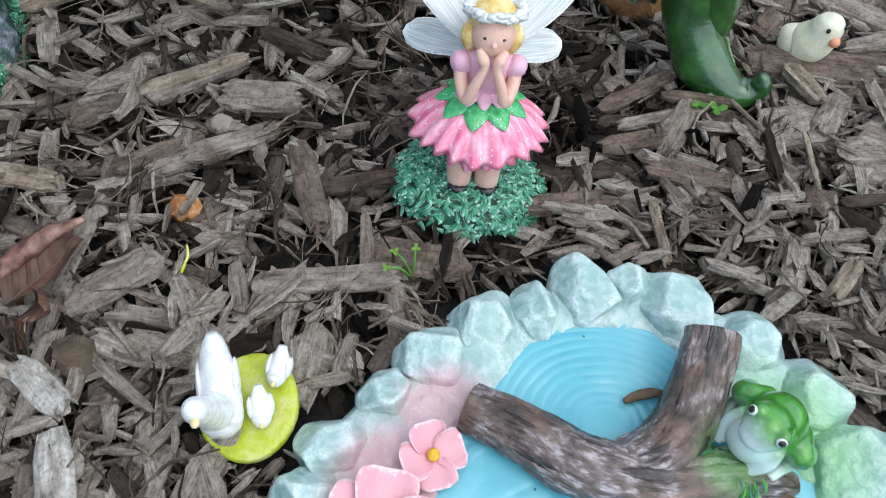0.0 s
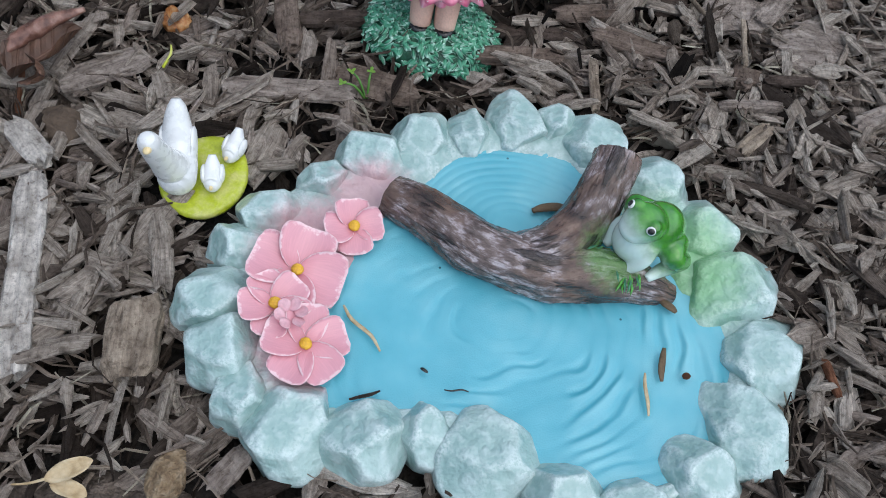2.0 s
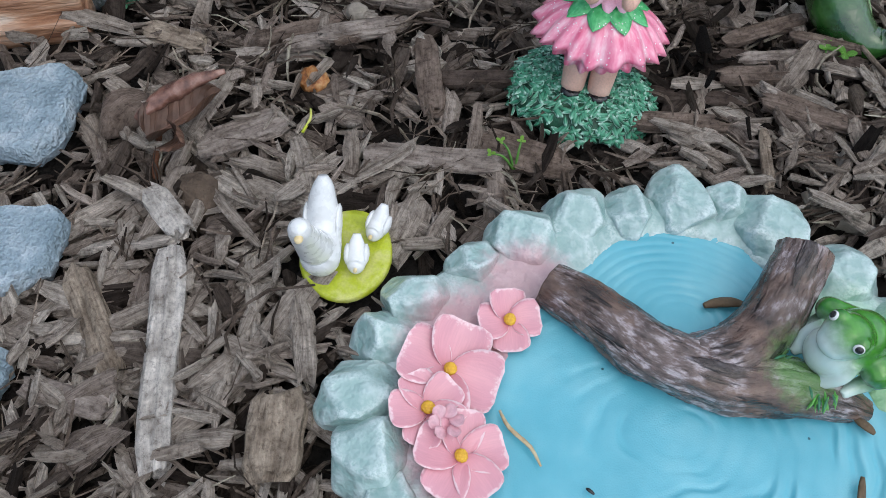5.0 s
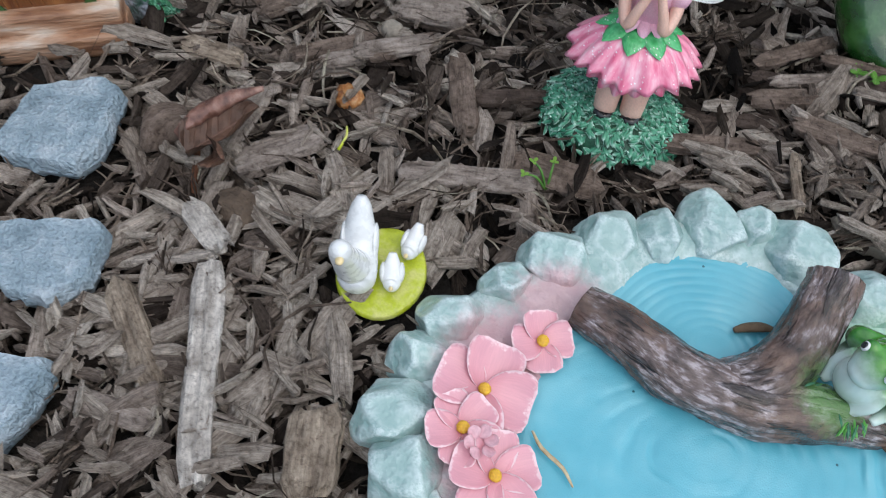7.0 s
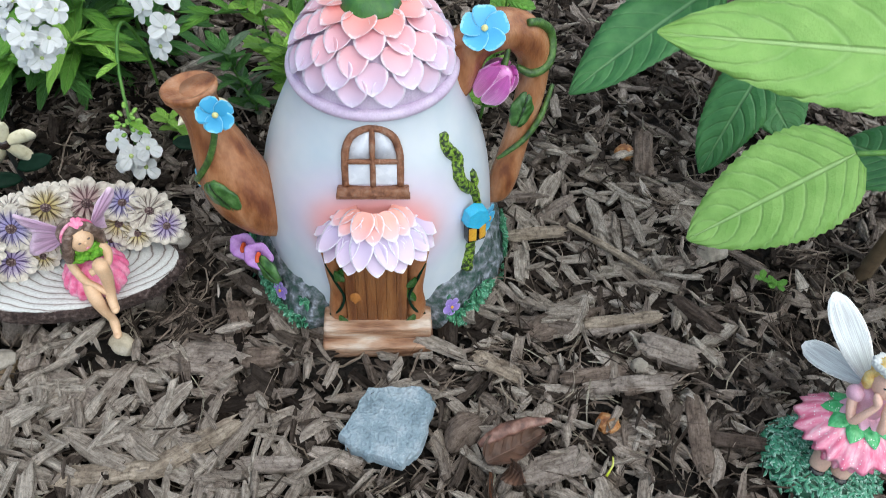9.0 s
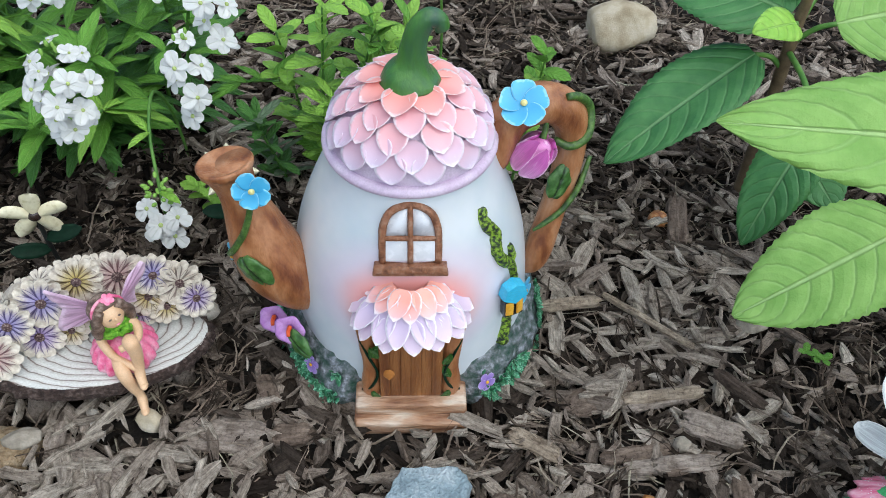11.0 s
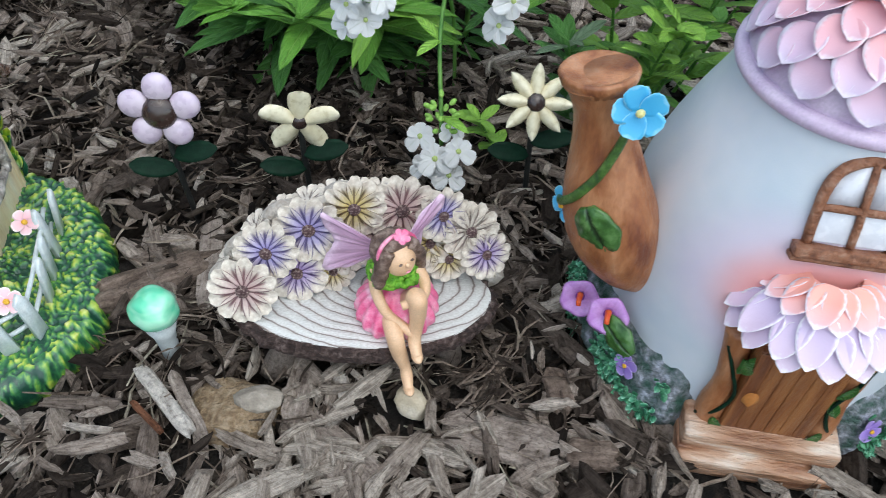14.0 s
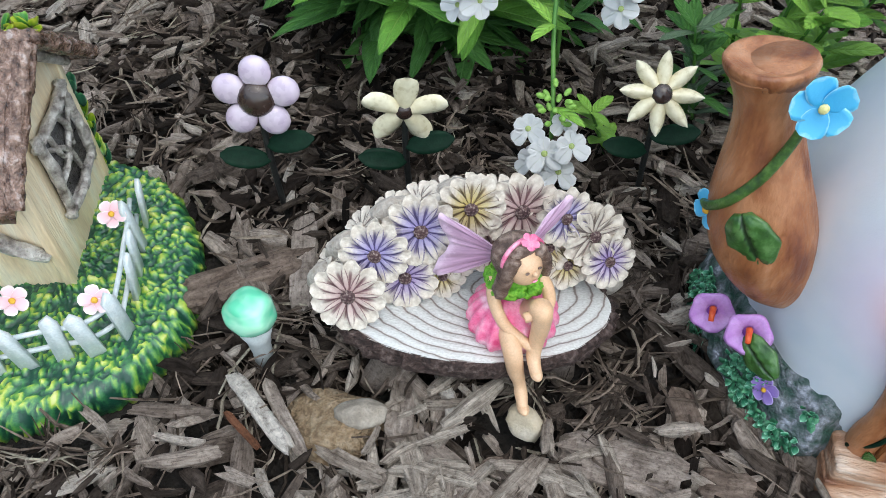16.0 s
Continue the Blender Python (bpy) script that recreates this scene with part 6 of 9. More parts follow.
    for k in range(3600):
        a = radians(rnd.choice((-1, 1)) * rnd.uniform(31, 140))
        z = rnd.uniform(0.002, 0.034)
        if noise.noise(Vector((a * 3, z * 60, 2))) < (0.10 if z > 0.026 else -0.06 if abs(a) < 1.05 else 0.02):
            continue
        r = 0.0925 - 0.27 * max(0, z - 0.012)
        l = rnd.uniform(0.0028, 0.0050)
        moss.add(petal(l, l * 0.72, 0.4, 0.2, 0.0012, 3, 2, 0.5, 0.5), k % 2, facing((r * math.sin(a), -r * math.cos(a), z), (math.sin(a), -math.cos(a), 0.5)) @ turn(rnd.uniform(10, 45), 0, rnd.uniform(0, 360)))
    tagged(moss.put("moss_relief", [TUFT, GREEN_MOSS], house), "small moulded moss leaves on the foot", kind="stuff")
    # spout
    spout = part("spout", tube([(-0.0640, -0.0305, 0.0600, 0.0095), (-0.0725, -0.031, 0.0715, 0.0160), (-0.082, -0.029, 0.088, 0.0208), (-0.088, -0.0265, 0.104, 0.0208), (-0.0925, -0.0245, 0.122, 0.0170), (-0.096, -0.023, 0.138, 0.0132), (-0.099, -0.0215, 0.151, 0.0118), (-0.1015, -0.0208, 0.161, 0.0136), (-0.1028, -0.0205, 0.1660, 0.0158)], 28, 6, 1.0, 0.035, 5, 25), TERRACOTTA, house, "carved brown vase-shaped spout with a flared rim")
    part("spout_rim", lathe([(0.0150, -0.006), (0.0176, -0.002), (0.0182, 0.0008), (0.0172, 0.0022), (0.0152, 0.0014), (0.010, -0.0008), (0.004, -0.0016), (0.0004, -0.0018)], 32, 0.03, 2, 60), TERRACOTTA, spout, "shallow dished rim", pose(-0.1028, -0.0205, 0.1664, -8, -7, 0) @ sized(0.90))
    part("vine", tube([(-0.0885, -0.0365, 0.157, 0.0016), (-0.090, -0.0375, 0.146, 0.0019), (-0.0955, -0.0395, 0.130, 0.0021), (-0.1035, -0.0395, 0.116, 0.0021), (-0.1085, -0.033, 0.1055, 0.002), (-0.109, -0.024, 0.0995, 0.0017)], 9, 6), STEM_GREEN, spout, "green painted vine winding down the spout")
    part("vine", tube([(-0.1065, -0.012, 0.150, 0.0014), (-0.1065, -0.020, 0.130, 0.0017), (-0.1065, -0.026, 0.112, 0.0018), (-0.104, -0.031, 0.103, 0.0015)], 8, 6), STEM_GREEN, spout)
    veined_leaf(spout, facing((-0.0985, -0.0452, 0.1140), (-0.30, -1, -0.05)) @ turn(0, 0, 215), 0.0255, 0.0200, "painted green leaf with sunken veins")
    flower_parts(house, "blue_flower", facing((-0.0862, -0.0375, 0.163), (0.12, -1, 0.35)), 5, 0.0108, BLUE_PETAL, 0.0019, EYE_PALE, 0.98, 0.2, 0.12, 0.002, 0.25, 0.45, 90, "bright blue moulded flower", 3)
    flower_parts(house, "blue_flower", facing((-0.1065, -0.030, 0.101), (-0.9, -0.65, 0.1)), 5, 0.0085, BLUE_PETAL, 0.0019, None, 0.86, 0.2, 0.12, 0.002, 0.25, 0.45, 60, "bright blue moulded flower", 4)
    # handle
    handle = part("handle", tube([(0.047, 0.008, 0.146, 0.0125), (0.0505, 0.010, 0.160, 0.0135), (0.058, 0.013, 0.174, 0.0128), (0.071, 0.016, 0.1805, 0.0128), (0.0850, 0.019, 0.178, 0.0125), (0.0955, 0.020, 0.166, 0.0112), (0.0985, 0.019, 0.148, 0.0098), (0.0975, 0.016, 0.130, 0.0092), (0.0940, 0.012, 0.108, 0.0086), (0.0900, 0.007, 0.088, 0.0088), (0.0865, 0.003, 0.072, 0.0095), (0.083, 0.001, 0.058, 0.0082), (0.076, 0.0, 0.051, 0.004)], 22, 6, 1.0, 0.05, 7, 30), TERRACOTTA, house, "carved brown loop handle")
    part("vine", tube([(0.090, 0.012, 0.1890, 0.0022), (0.0985, 0.018, 0.184, 0.0028), (0.1065, 0.022, 0.173, 0.0030), (0.1060, 0.013, 0.160, 0.0030), (0.096, 0.0085, 0.155, 0.0028), (0.0860, 0.011, 0.158, 0.0020)], 9, 6), STEM_GREEN, handle, "green painted vine round the handle")
    part("vine", tube([(0.1125, 0.02, 0.137, 0.0014), (0.106, 0.008, 0.122, 0.0019), (0.0965, 0.001, 0.108, 0.002), (0.086, -0.003, 0.100, 0.0018), (0.079, -0.004, 0.094, 0.001)], 9, 6), STEM_GREEN, handle)
    veined_leaf(handle, facing((0.0895, 0.0025, 0.1165), (0.15, -1, 0.25)) @ turn(0, 0, -16), 0.0245, 0.0150, "green painted leaf with dark veins")
    flower_parts(house, "blue_flower", facing((0.0640, 0.0060, 0.1880), (-0.1, -0.55, 0.9)), 5, 0.0140, BLUE_PETAL, 0.0021, EYE_PALE, 1.02, 0.2, 0.12, 0.0022, 0.25, 0.45, 80, "large bright blue moulded flower", 6)
    bud = part("bud", ball(0.0075, 0.0075, 0.0105, 16, 10), BUD, house, "magenta tulip bud hanging inside the handle", pose(0.0735, 0.003, 0.1535, 8, 28, 0) @ sized(1.2))
    for k in range(6):
        part("bud_petal", petal(0.0215, 0.0118, 0.5, -0.2, 0.0014, 7, 5, 0.45, 0.55), BUD, bud, at=turn(0, 0, 60 * k) @ pose(0, 0.0052, 0.0105, -76, 0, 0))
    part("bud_stem", tube([(0.0795, 0.010, 0.176, 0.0016), (0.0785, 0.006, 0.168, 0.0018), (0.0768, 0.0045, 0.1615, 0.003)], 8, 4), STEM_GREEN, handle)
    # climbing vine with lantern
    track = [(47, 0.1485, 0.0024), (46, 0.140, 0.0036), (51, 0.130, 0.0038), (49, 0.120, 0.0038), (52, 0.110, 0.0040), (57, 0.103, 0.0036), (59, 0.092, 0.003), (57, 0.078, 0.003), (52, 0.066, 0.0034), (50, 0.054, 0.004), (48, 0.042, 0.005)]
    pts = [(*on_body(th, zz, 0.0006).translation, rr) for th, zz, rr in track]
    part("climbing_vine", tube(pts, 12, 6, 1.0, 0.3, 4, 260), VINE_SPECK, house, "black and lime speckled climbing vine")
    pts = [(*on_body(th, zz, 0.0006).translation, rr) for th, zz, rr in ((57, 0.102, 0.003), (60, 0.108, 0.003), (60, 0.114, 0.002))]
    part("climbing_vine", tube(pts, 10, 5, 1.0, 0.3, 5, 260), VINE_SPECK, house)
    lamp = part("lantern", box(-0.0064, 0.0064, -0.0165, 0.0015, 0, 0.0066, 0.0008), BLACK, house, "small black lantern with amber panes and a cyan roof", facing(on_body(52, 0.0865, 0.0030).translation, (0.45, -1, 0.12)))
    for sx in (-1, 1):
        part("lantern_pane", box(-0.0025, 0.0025, -0.0140, -0.0035, 0.0, 0.0014, 0.0004), AMBER, lamp, at=pose(0.0033 * sx, 0, 0.0064, 0, 16 * sx, 0))
    part("lantern_roof", slab([(-0.0085, 0.0010), (0.0, -0.0045), (0.0085, 0.0010), (0.0062, 0.0090), (0.0, 0.0120), (-0.0062, 0.0090)], 0.001, 0.0086, 0.0016), CYAN, lamp, "cyan hipped lantern roof", smooth=False)
    flower_parts(house, "blue_flower", on_body(63, 0.072, 0.004), 5, 0.0098, BLUE_PETAL, 0.0017, None, 0.86, 0.2, 0.12, 0.002, 0.25, 0.45, 20, "bright blue moulded flower by the lantern", 8)
    # flowers at the foot
    for th, zz, out in ((-57, 0.0495, 0.0145), (-69, 0.0405, 0.0185)):
        m = on_body(th, zz, out)
        cup = trumpet(house, Matrix.Translation(m.translation) @ facing((0, 0, 0), (-0.15, -1, 0.55)), 0.0099, th)
        part("stamen", tube([(0, 0.0018, -0.0005, 0.0016), (0, 0.0002, 0.0032, 0.0014), (0.0004, -0.0026, 0.0042, 0.0012)], 8, 4), RED_DAB, cup)
        part("throat", ball(0.0026, 0.0026, 0.0008, 12, 6), DEEP_PURPLE, cup, at=pose(0, 0, -0.0020))
    veined_leaf(house, facing((-0.0786, -0.0504, 0.0485), (-0.6, -0.75, 0.3)) @ turn(0, 0, 248), 0.0215, 0.0155, "green leaf below the trumpet flowers")
    for th, zz in ((-46, 0.0285), (33, 0.0265)):
        flower_parts(house, "violet_flower", on_body(th, zz, 0.0105) @ turn(-18, 0, 0), 5, 0.0068, VIOLET_PETAL, 0.0012, None, 0.86, 0.2, 0.1, 0.0014, 0.25, 0.45, 20, "small violet moulded flower", 9)
    return house


CANOPY_SHELL = paint("coral_shell", [(0.80, 0.36, 0.30), (0.84, 0.46, 0.42)], 60, 0.4, 0.1, 300, 0.0004, 0.3)
CANOPY_LILAC = rimmed("canopy_lilac_petal", [(0.62, 0.50, 0.70), (0.74, 0.58, 0.72)], (0.90, 0.86, 0.92), 0.82, 0.36, 0.35)
CANOPY_CORAL = rimmed("canopy_coral_petal", [(0.86, 0.38, 0.31), (0.80, 0.48, 0.50)], (0.86, 0.76, 0.82), 0.82, 0.36, 0.35)
TRUMPET = paint("trumpet_purple", [(0.46, 0.20, 0.58), (0.60, 0.34, 0.70)], 200, 0.4, 0.3, 900, 0.0005, 0.3)
VEINED_LEAF = grooved_leaf_paint()
ORANGE_WOOD = paint("orange_leaf_knob", [(0.42, 0.15, 0.03), (0.55, 0.22, 0.05)], 200, 0.42, 0.4, 900, 0.0006, 0.2)
DEEP_PURPLE = paint("deep_purple", [(0.16, 0.03, 0.24), (0.25, 0.06, 0.36)], 300, 0.5, 0.3, 900, 0.0004)
build_teapot_house()


# ---- the flower bench and its sitter ----
def build_bench():
    x, y = BENCH_AT
    bench = thing("flower_bench", pose(x, y, 0.0, 0, 0, BENCH_TURN) @ pose(0, 0, 0.046) @ turn(0, 10, 0), "whitewashed log-slice fairy bench with a backrest of moulded daisies", "bench")
    n = 180
    rim = []
    for j in range(n):
        a = 2 * math.pi * j / n
        k = 1 + 0.03 * noise.noise(Vector((math.cos(a) * 2, math.sin(a) * 2, 1)))
        rim.append((0.0655 * math.cos(a) * k, 0.0330 * math.sin(a) * k + 0.004))
    v, f, uv = [], [], []
    for k, z in ((0.0, 0.0004), (0.3, 0.0003), (0.65, 0.0002), (0.93, 0.0), (0.965, -0.0004)):
        for px, py in rim:
            v.append((px * k, py * k, z + 0.0006 * noise.noise(Vector((px * k * 90, py * k * 90, 0)))))
            uv.append((px * k, py * k))
    for i in range(4):
        for j in range(n):
            p, q = i * n + j, i * n + (j + 1) % n
            f.append((p, p + n, q + n, q))
    part("seat", (v, f, uv), SLICE, bench, "whitewashed end grain with dark growth rings")
    v, f, uv = [], [], []
    for k, z in ((0.955, -0.0002), (1.0, -0.0012), (1.025, -0.0040), (1.02, -0.0075), (1.0, -0.0105), (0.95, -0.0130), (0.3, -0.0130)):
        for j, (px, py) in enumerate(rim):
            w = k * (1 + (0.075 * noise.noise(Vector((j * 0.55, z * 160, 5))) if 0.96 < k < 1.1 else 0))
            v.append((px * w, py * w, z))
            uv.append((j / n, z))
    for i in range(6):
        for j in range(n):
            p, q = i * n + j, i * n + (j + 1) % n
            f.append((p, p + n, q + n, q))
    part("bark_edge", (v, f, uv), BARK_RIM, bench, "dark brown bark edge of the slice", smooth=False)
    for lx, ly, rx in ((-0.040, -0.012, 12), (0.042, -0.010, -10), (-0.035, 0.02, 5), (0.038, 0.02, -5)):
        part("leg", tube([(lx, ly, -0.008, 0.0075), (lx * 1.03, ly * 1.1, -0.022, 0.0065), (lx * 1.08, ly * 1.15, -0.038, 0.0075)], 12, 4, 1.0, 0.3, int(lx * 900), 120), CHIP_MATS[1], bench, "rough grey-brown stub leg")
    # back plate behind the daisies
    back = [(-0.066, 0.004), (-0.058, 0.022), (-0.04, 0.040), (-0.012, 0.050), (0.014, 0.050), (0.040, 0.041), (0.060, 0.026), (0.068, 0.006)]
    for k, (px, pz) in enumerate(back):
        part("back_lobe", ball(0.0125, 0.0065, 0.0125, 16, 10, 0.1, k, 3.0), DAISY_BACK, bench, at=pose(0.94 * px - 0.002, 0.0205 + 0.012 * (1 - (px / 0.07) ** 2), 0.92 * pz - 0.0085, 10, 0, -14 * px / 0.06))
    rows = [
        (-0.0605, -0.002, 0.0135, 0.0160, DAISY_ROSE), (-0.0500, 0.008, 0.0300, 0.0150, DAISY_BLUE), (-0.0300, 0.0165, 0.0370, 0.0165, DAISY_BLUE), (-0.0085, 0.0225, 0.0460, 0.0155, DAISY_GOLD), (0.0155, 0.0235, 0.0445, 0.0175, DAISY_ROSE),
        (0.0370, 0.0225, 0.0420, 0.0140, DAISY_BLUE), (0.0530, 0.0205, 0.0325, 0.0155, DAISY_WHITE), (0.0630, 0.0150, 0.0205, 0.0135, DAISY_VIOLET), (-0.0345, 0.0090, 0.0130, 0.0150, DAISY_VIOLET), (-0.0120, 0.0175, 0.0200, 0.0130, DAISY_GOLD),
        (-0.0160, 0.0130, 0.0090, 0.0110, DAISY_GOLD), (0.0060, 0.0185, 0.0230, 0.0120, DAISY_ROSE), (0.0330, 0.0200, 0.0235, 0.0135, DAISY_GOLD), (0.0440, 0.0165, 0.0150, 0.0125, DAISY_GOLD), (0.0270, 0.0170, 0.0120, 0.0120, DAISY_VIOLET),
    ]
    for k, (px, py, pz, r, mat) in enumerate(rows):
        px, pz = 0.95 * px - 0.0022, 0.92 * pz
        lean = 0.42 if pz > 0.025 else 0.55
        flower_parts(bench, "daisy", facing((px, py, pz), (px * 3.0, -1, lean)), 12, r, mat, r * 0.20, DAISY_EYE, 0.50, 0.6, 0.06, 0.0028, 0.30, 0.85, 11 * k, "moulded daisy with a grey speckled eye", 20 + k, 0.5)
    for k in range(12):
        u = k / 11 * 2 - 1
        flower_parts(bench, "rim_daisy", facing((0.063 * u - 0.002, 0.0185 + 0.013 * (1 - u * u), 0.009 + 0.033 * (1 - u * u) ** 0.6), (u * 0.9, -0.1, 0.9 - 0.3 * abs(u))), 9, 0.0100, DAISY_WHITE, 0.0022, DAISY_WHITE, 0.5, 0.5, 0.1, 0.0018, 0.22, 0.7, 17 * k, "", 60 + k, 0.5)
    return bench


DAISY_BACK = paint("ivory_backing", [(0.40, 0.34, 0.28), (0.60, 0.55, 0.49)], 220, 0.65, 0.8, 900, 0.001)
build_bench()


def fan_wing(root, edge, rows=9, thick=0.0013):
    """A closed wing that fans out from its root to a scalloped edge, lightly pleated."""
    rim = curve_points(edge, 6)
    v, f, uv = [], [], []
    n = len(rim)
    for side in (1, -1):
        for i in range(rows + 1):
            u = i / rows
            for j, p in enumerate(rim):
                q = np.array(root) + (p - np.array(root)) * u
                pleat = 0.0006 * math.sin(j * 1.1) * u
                v.append((q[0], q[1] + pleat - side * thick / 2 * (1.05 - u), q[2]))
                uv.append((u, j / (n - 1)))
    o = (rows + 1) * n
    for i in range(rows):
        for j in range(n - 1):
            a = i * n + j
            f.append((a, a + 1, a + n + 1, a + n))
            f.append((o + a, o + a + n, o + a + n + 1, o + a + 1))
        for a in (i * n, i * n + n - 1):
            f.append((a, a + n, o + a + n, o + a))
    for j in range(n - 1):
        a = rows * n + j
        f.append((a, a + 1, o + a + 1, o + a))
    return v, f, uv


def build_sitting_fairy(at):
    """One plain mesh: seated on the slice, one knee drawn up, the other leg hanging."""
    s = Shape()
    mats = [SKIN_TAN, HOT_PINK, RUFFLE, BROWN_HAIR, LILAC_WING, HOT_PINK]
    # skirt: a full pleated bell spread over the seat
    v, f, uv = [], [], []
    seg, n = 120, 10
    for side in (1, -1):
        for i in range(n + 1):
            u = i / n
            for j in range(seg):
                q = 2 * math.pi * j / seg
                pleat = math.sin(q * 17 + 1.2 * math.sin(2 * q)) * smooth_step(u * 1.6)
                wide = 0.0055 + 0.0140 * math.sin(u * math.pi * 0.62) * (1.12 if math.cos(q) ** 2 > 0.3 else 1.0) - 0.004 * smooth_step((u - 0.75) / 0.25)
                r = wide + 0.0009 * pleat + side * 0.0005
                fall = 0.0215 - 0.0225 * u**1.35 - 0.005 * u * max(0.0, -math.sin(q))
                v.append((r * math.cos(q), r * math.sin(q) * 0.92 - 0.003 - 0.004 * u, fall))
                uv.append((j / seg, u))
        o = 0 if side == 1 else (n + 1) * seg
        for i in range(n):
            for j in range(seg):
                p, q = o + i * seg + j, o + i * seg + (j + 1) % seg
                f.append((p, p + seg, q + seg, q) if side == 1 else (p, q, q + seg, p + seg))
    o = (n + 1) * seg
    f += [(n * seg + j, o + n * seg + j, o + n * seg + (j + 1) % seg, n * seg + (j + 1) % seg) for j in range(seg)]
    s.add((v, f, uv), 1)
    # torso, ruffle
    s.add(tube([(0, 0.001, 0.018, 0.0078), (0, -0.001, 0.028, 0.0075), (0, -0.003, 0.0365, 0.0068), (0, -0.005, 0.0415, 0.0035)], 14, 4, 0.8), 1)
    rnd = random.Random(3)
    for k in range(80):
        a = rnd.uniform(0, 6.283)
        s.add(ball(0.0030, 0.0028, 0.0022, 8, 5, 0.4, k, 6.0), 2, pose((0.0095 + 0.0022 * (k % 2)) * math.cos(a), -0.0035 + (0.0078 + 0.0018 * (k % 2)) * math.sin(a), 0.0365 - 0.005 * (k % 2) + rnd.uniform(-0.002, 0.002)))
    # legs
    s.add(tube([(-0.004, -0.008, 0.009, 0.0056), (-0.004, -0.018, 0.0095, 0.0050), (-0.003, -0.0265, 0.005, 0.0046), (-0.0012, -0.028, -0.007, 0.0041), (0.0012, -0.0295, -0.017, 0.0031), (0.0018, -0.0325, -0.0215, 0.0033), (0.002, -0.0395, -0.0245, 0.0024)], 12, 5), 0)
    s.add(tube([(0.0055, -0.008, 0.012, 0.0056), (0.0075, -0.0185, 0.0255, 0.0052), (0.0085, -0.0230, 0.0315, 0.0052), (0.0090, -0.0235, 0.0215, 0.0045), (0.0078, -0.0245, 0.0095, 0.0036), (0.0066, -0.0275, 0.002, 0.0034), (0.0072, -0.0345, -0.0025, 0.0028)], 12, 5), 0)
    s.add(ball(0.0030, 0.0058, 0.0022, 12, 8), 0, pose(0.002, -0.0385, -0.0248, -18, 0, 4))
    s.add(ball(0.0030, 0.0056, 0.0022, 12, 8), 0, pose(0.0072, -0.0335, -0.0025, -14, 0, 4))
    # arms
    s.add(tube([(-0.0095, -0.004, 0.0345, 0.0034), (-0.0105, -0.010, 0.0255, 0.0031), (-0.0065, -0.017, 0.0155, 0.0028), (0.0015, -0.0225, 0.009, 0.0026), (0.006, -0.0255, 0.0065, 0.0028)], 10, 5), 0)
    s.add(tube([(0.0095, -0.004, 0.0345, 0.0034), (0.0135, -0.010, 0.030, 0.0031), (0.0125, -0.0185, 0.0285, 0.0028), (0.0055, -0.0225, 0.0285, 0.0026), (0.001, -0.0235, 0.0275, 0.0024)], 10, 5), 0)
    # head and hair
    head = pose(0.0015, -0.0090, 0.0470, -20, 0, 26)
    s.add(ball(0.0082, 0.0082, 0.0095, 18, 12), 0, head)
    s.add(ball(0.0013, 0.0016, 0.0013, 8, 6), 0, head @ pose(0, -0.0084, -0.0008))
    s.add(ball(0.0112, 0.0098, 0.0102, 24, 14, 0.12, 6, 5.0), 3, head @ pose(0, 0.0052, 0.0030))
    s.add(ball(0.0086, 0.0056, 0.0042, 18, 10, 0.1, 7, 4.0), 3, head @ pose(0, -0.0002, 0.0080, -12, 0, 0))
    for sx in (-1, 1):
        s.add(ball(0.0011, 0.0007, 0.0006, 8, 5), 3, head @ pose(0.0032 * sx, -0.0079, 0.0006))
    s.add(ball(0.0015, 0.0007, 0.0005, 8, 5), 5, head @ pose(0, -0.0077, -0.0048))
    for sx in (-1, 1):
        s.add(tube([(0.0060 * sx, -0.0042, 0.0076, 0.0032), (0.0092 * sx, -0.0012, 0.0008, 0.0036), (0.0110 * sx, 0.0015, -0.0060, 0.0040), (0.0125 * sx, 0.003, -0.0125, 0.0022)], 10, 5, 1, 0.25, 3, 300), 3, head)
    s.add(tube([(0.0, 0.008, 0.0, 0.0075), (0.0, 0.0105, -0.009, 0.0072), (0, 0.0095, -0.016, 0.004)], 12, 4, 0.7, 0.25, 4, 300), 3, head)
    band = [(0.0106 * math.sin(q), -0.0005 - 0.0016 * math.cos(q), 0.0035 + 0.0098 * math.cos(q), 0.0011) for q in np.linspace(-1.5, 1.5, 9)]
    s.add(tube(band, 8, 3, 1.0), 5, head)
    for k in range(5):
        s.add(petal(0.0042, 0.0038, 0.2, 0.1, 0.0012, 4, 4, 0.25, 0.5), 5, head @ facing((0.002, -0.0050, 0.0128), (0.1, -0.7, 0.75)) @ turn(0, 0, 72 * k))
    # butterfly wings: one broad scalloped wing, the other seen nearly edge on
    s.add(fan_wing((-0.004, 0.006, 0.037), [(-0.017, 0.0085, 0.0490), (-0.0310, 0.010, 0.0615), (-0.0335, 0.010, 0.0585), (-0.0300, 0.010, 0.0475), (-0.0285, 0.010, 0.0415), (-0.0335, 0.010, 0.0315), (-0.0360, 0.010, 0.0215), (-0.0270, 0.009, 0.0215), (-0.0150, 0.008, 0.0260)]), 4)
    s.add(fan_wing((0.005, 0.006, 0.037), [(0.014, 0.013, 0.0510), (0.0240, 0.018, 0.0585), (0.0280, 0.019, 0.0560), (0.0250, 0.018, 0.0470), (0.0170, 0.015, 0.0390), (0.0150, 0.014, 0.0260)]), 4)
    return tagged(s.put("sitting_fairy_figurine", mats, at=at), "painted fairy figurine in pink dress sitting on the flower bench", "figurine")


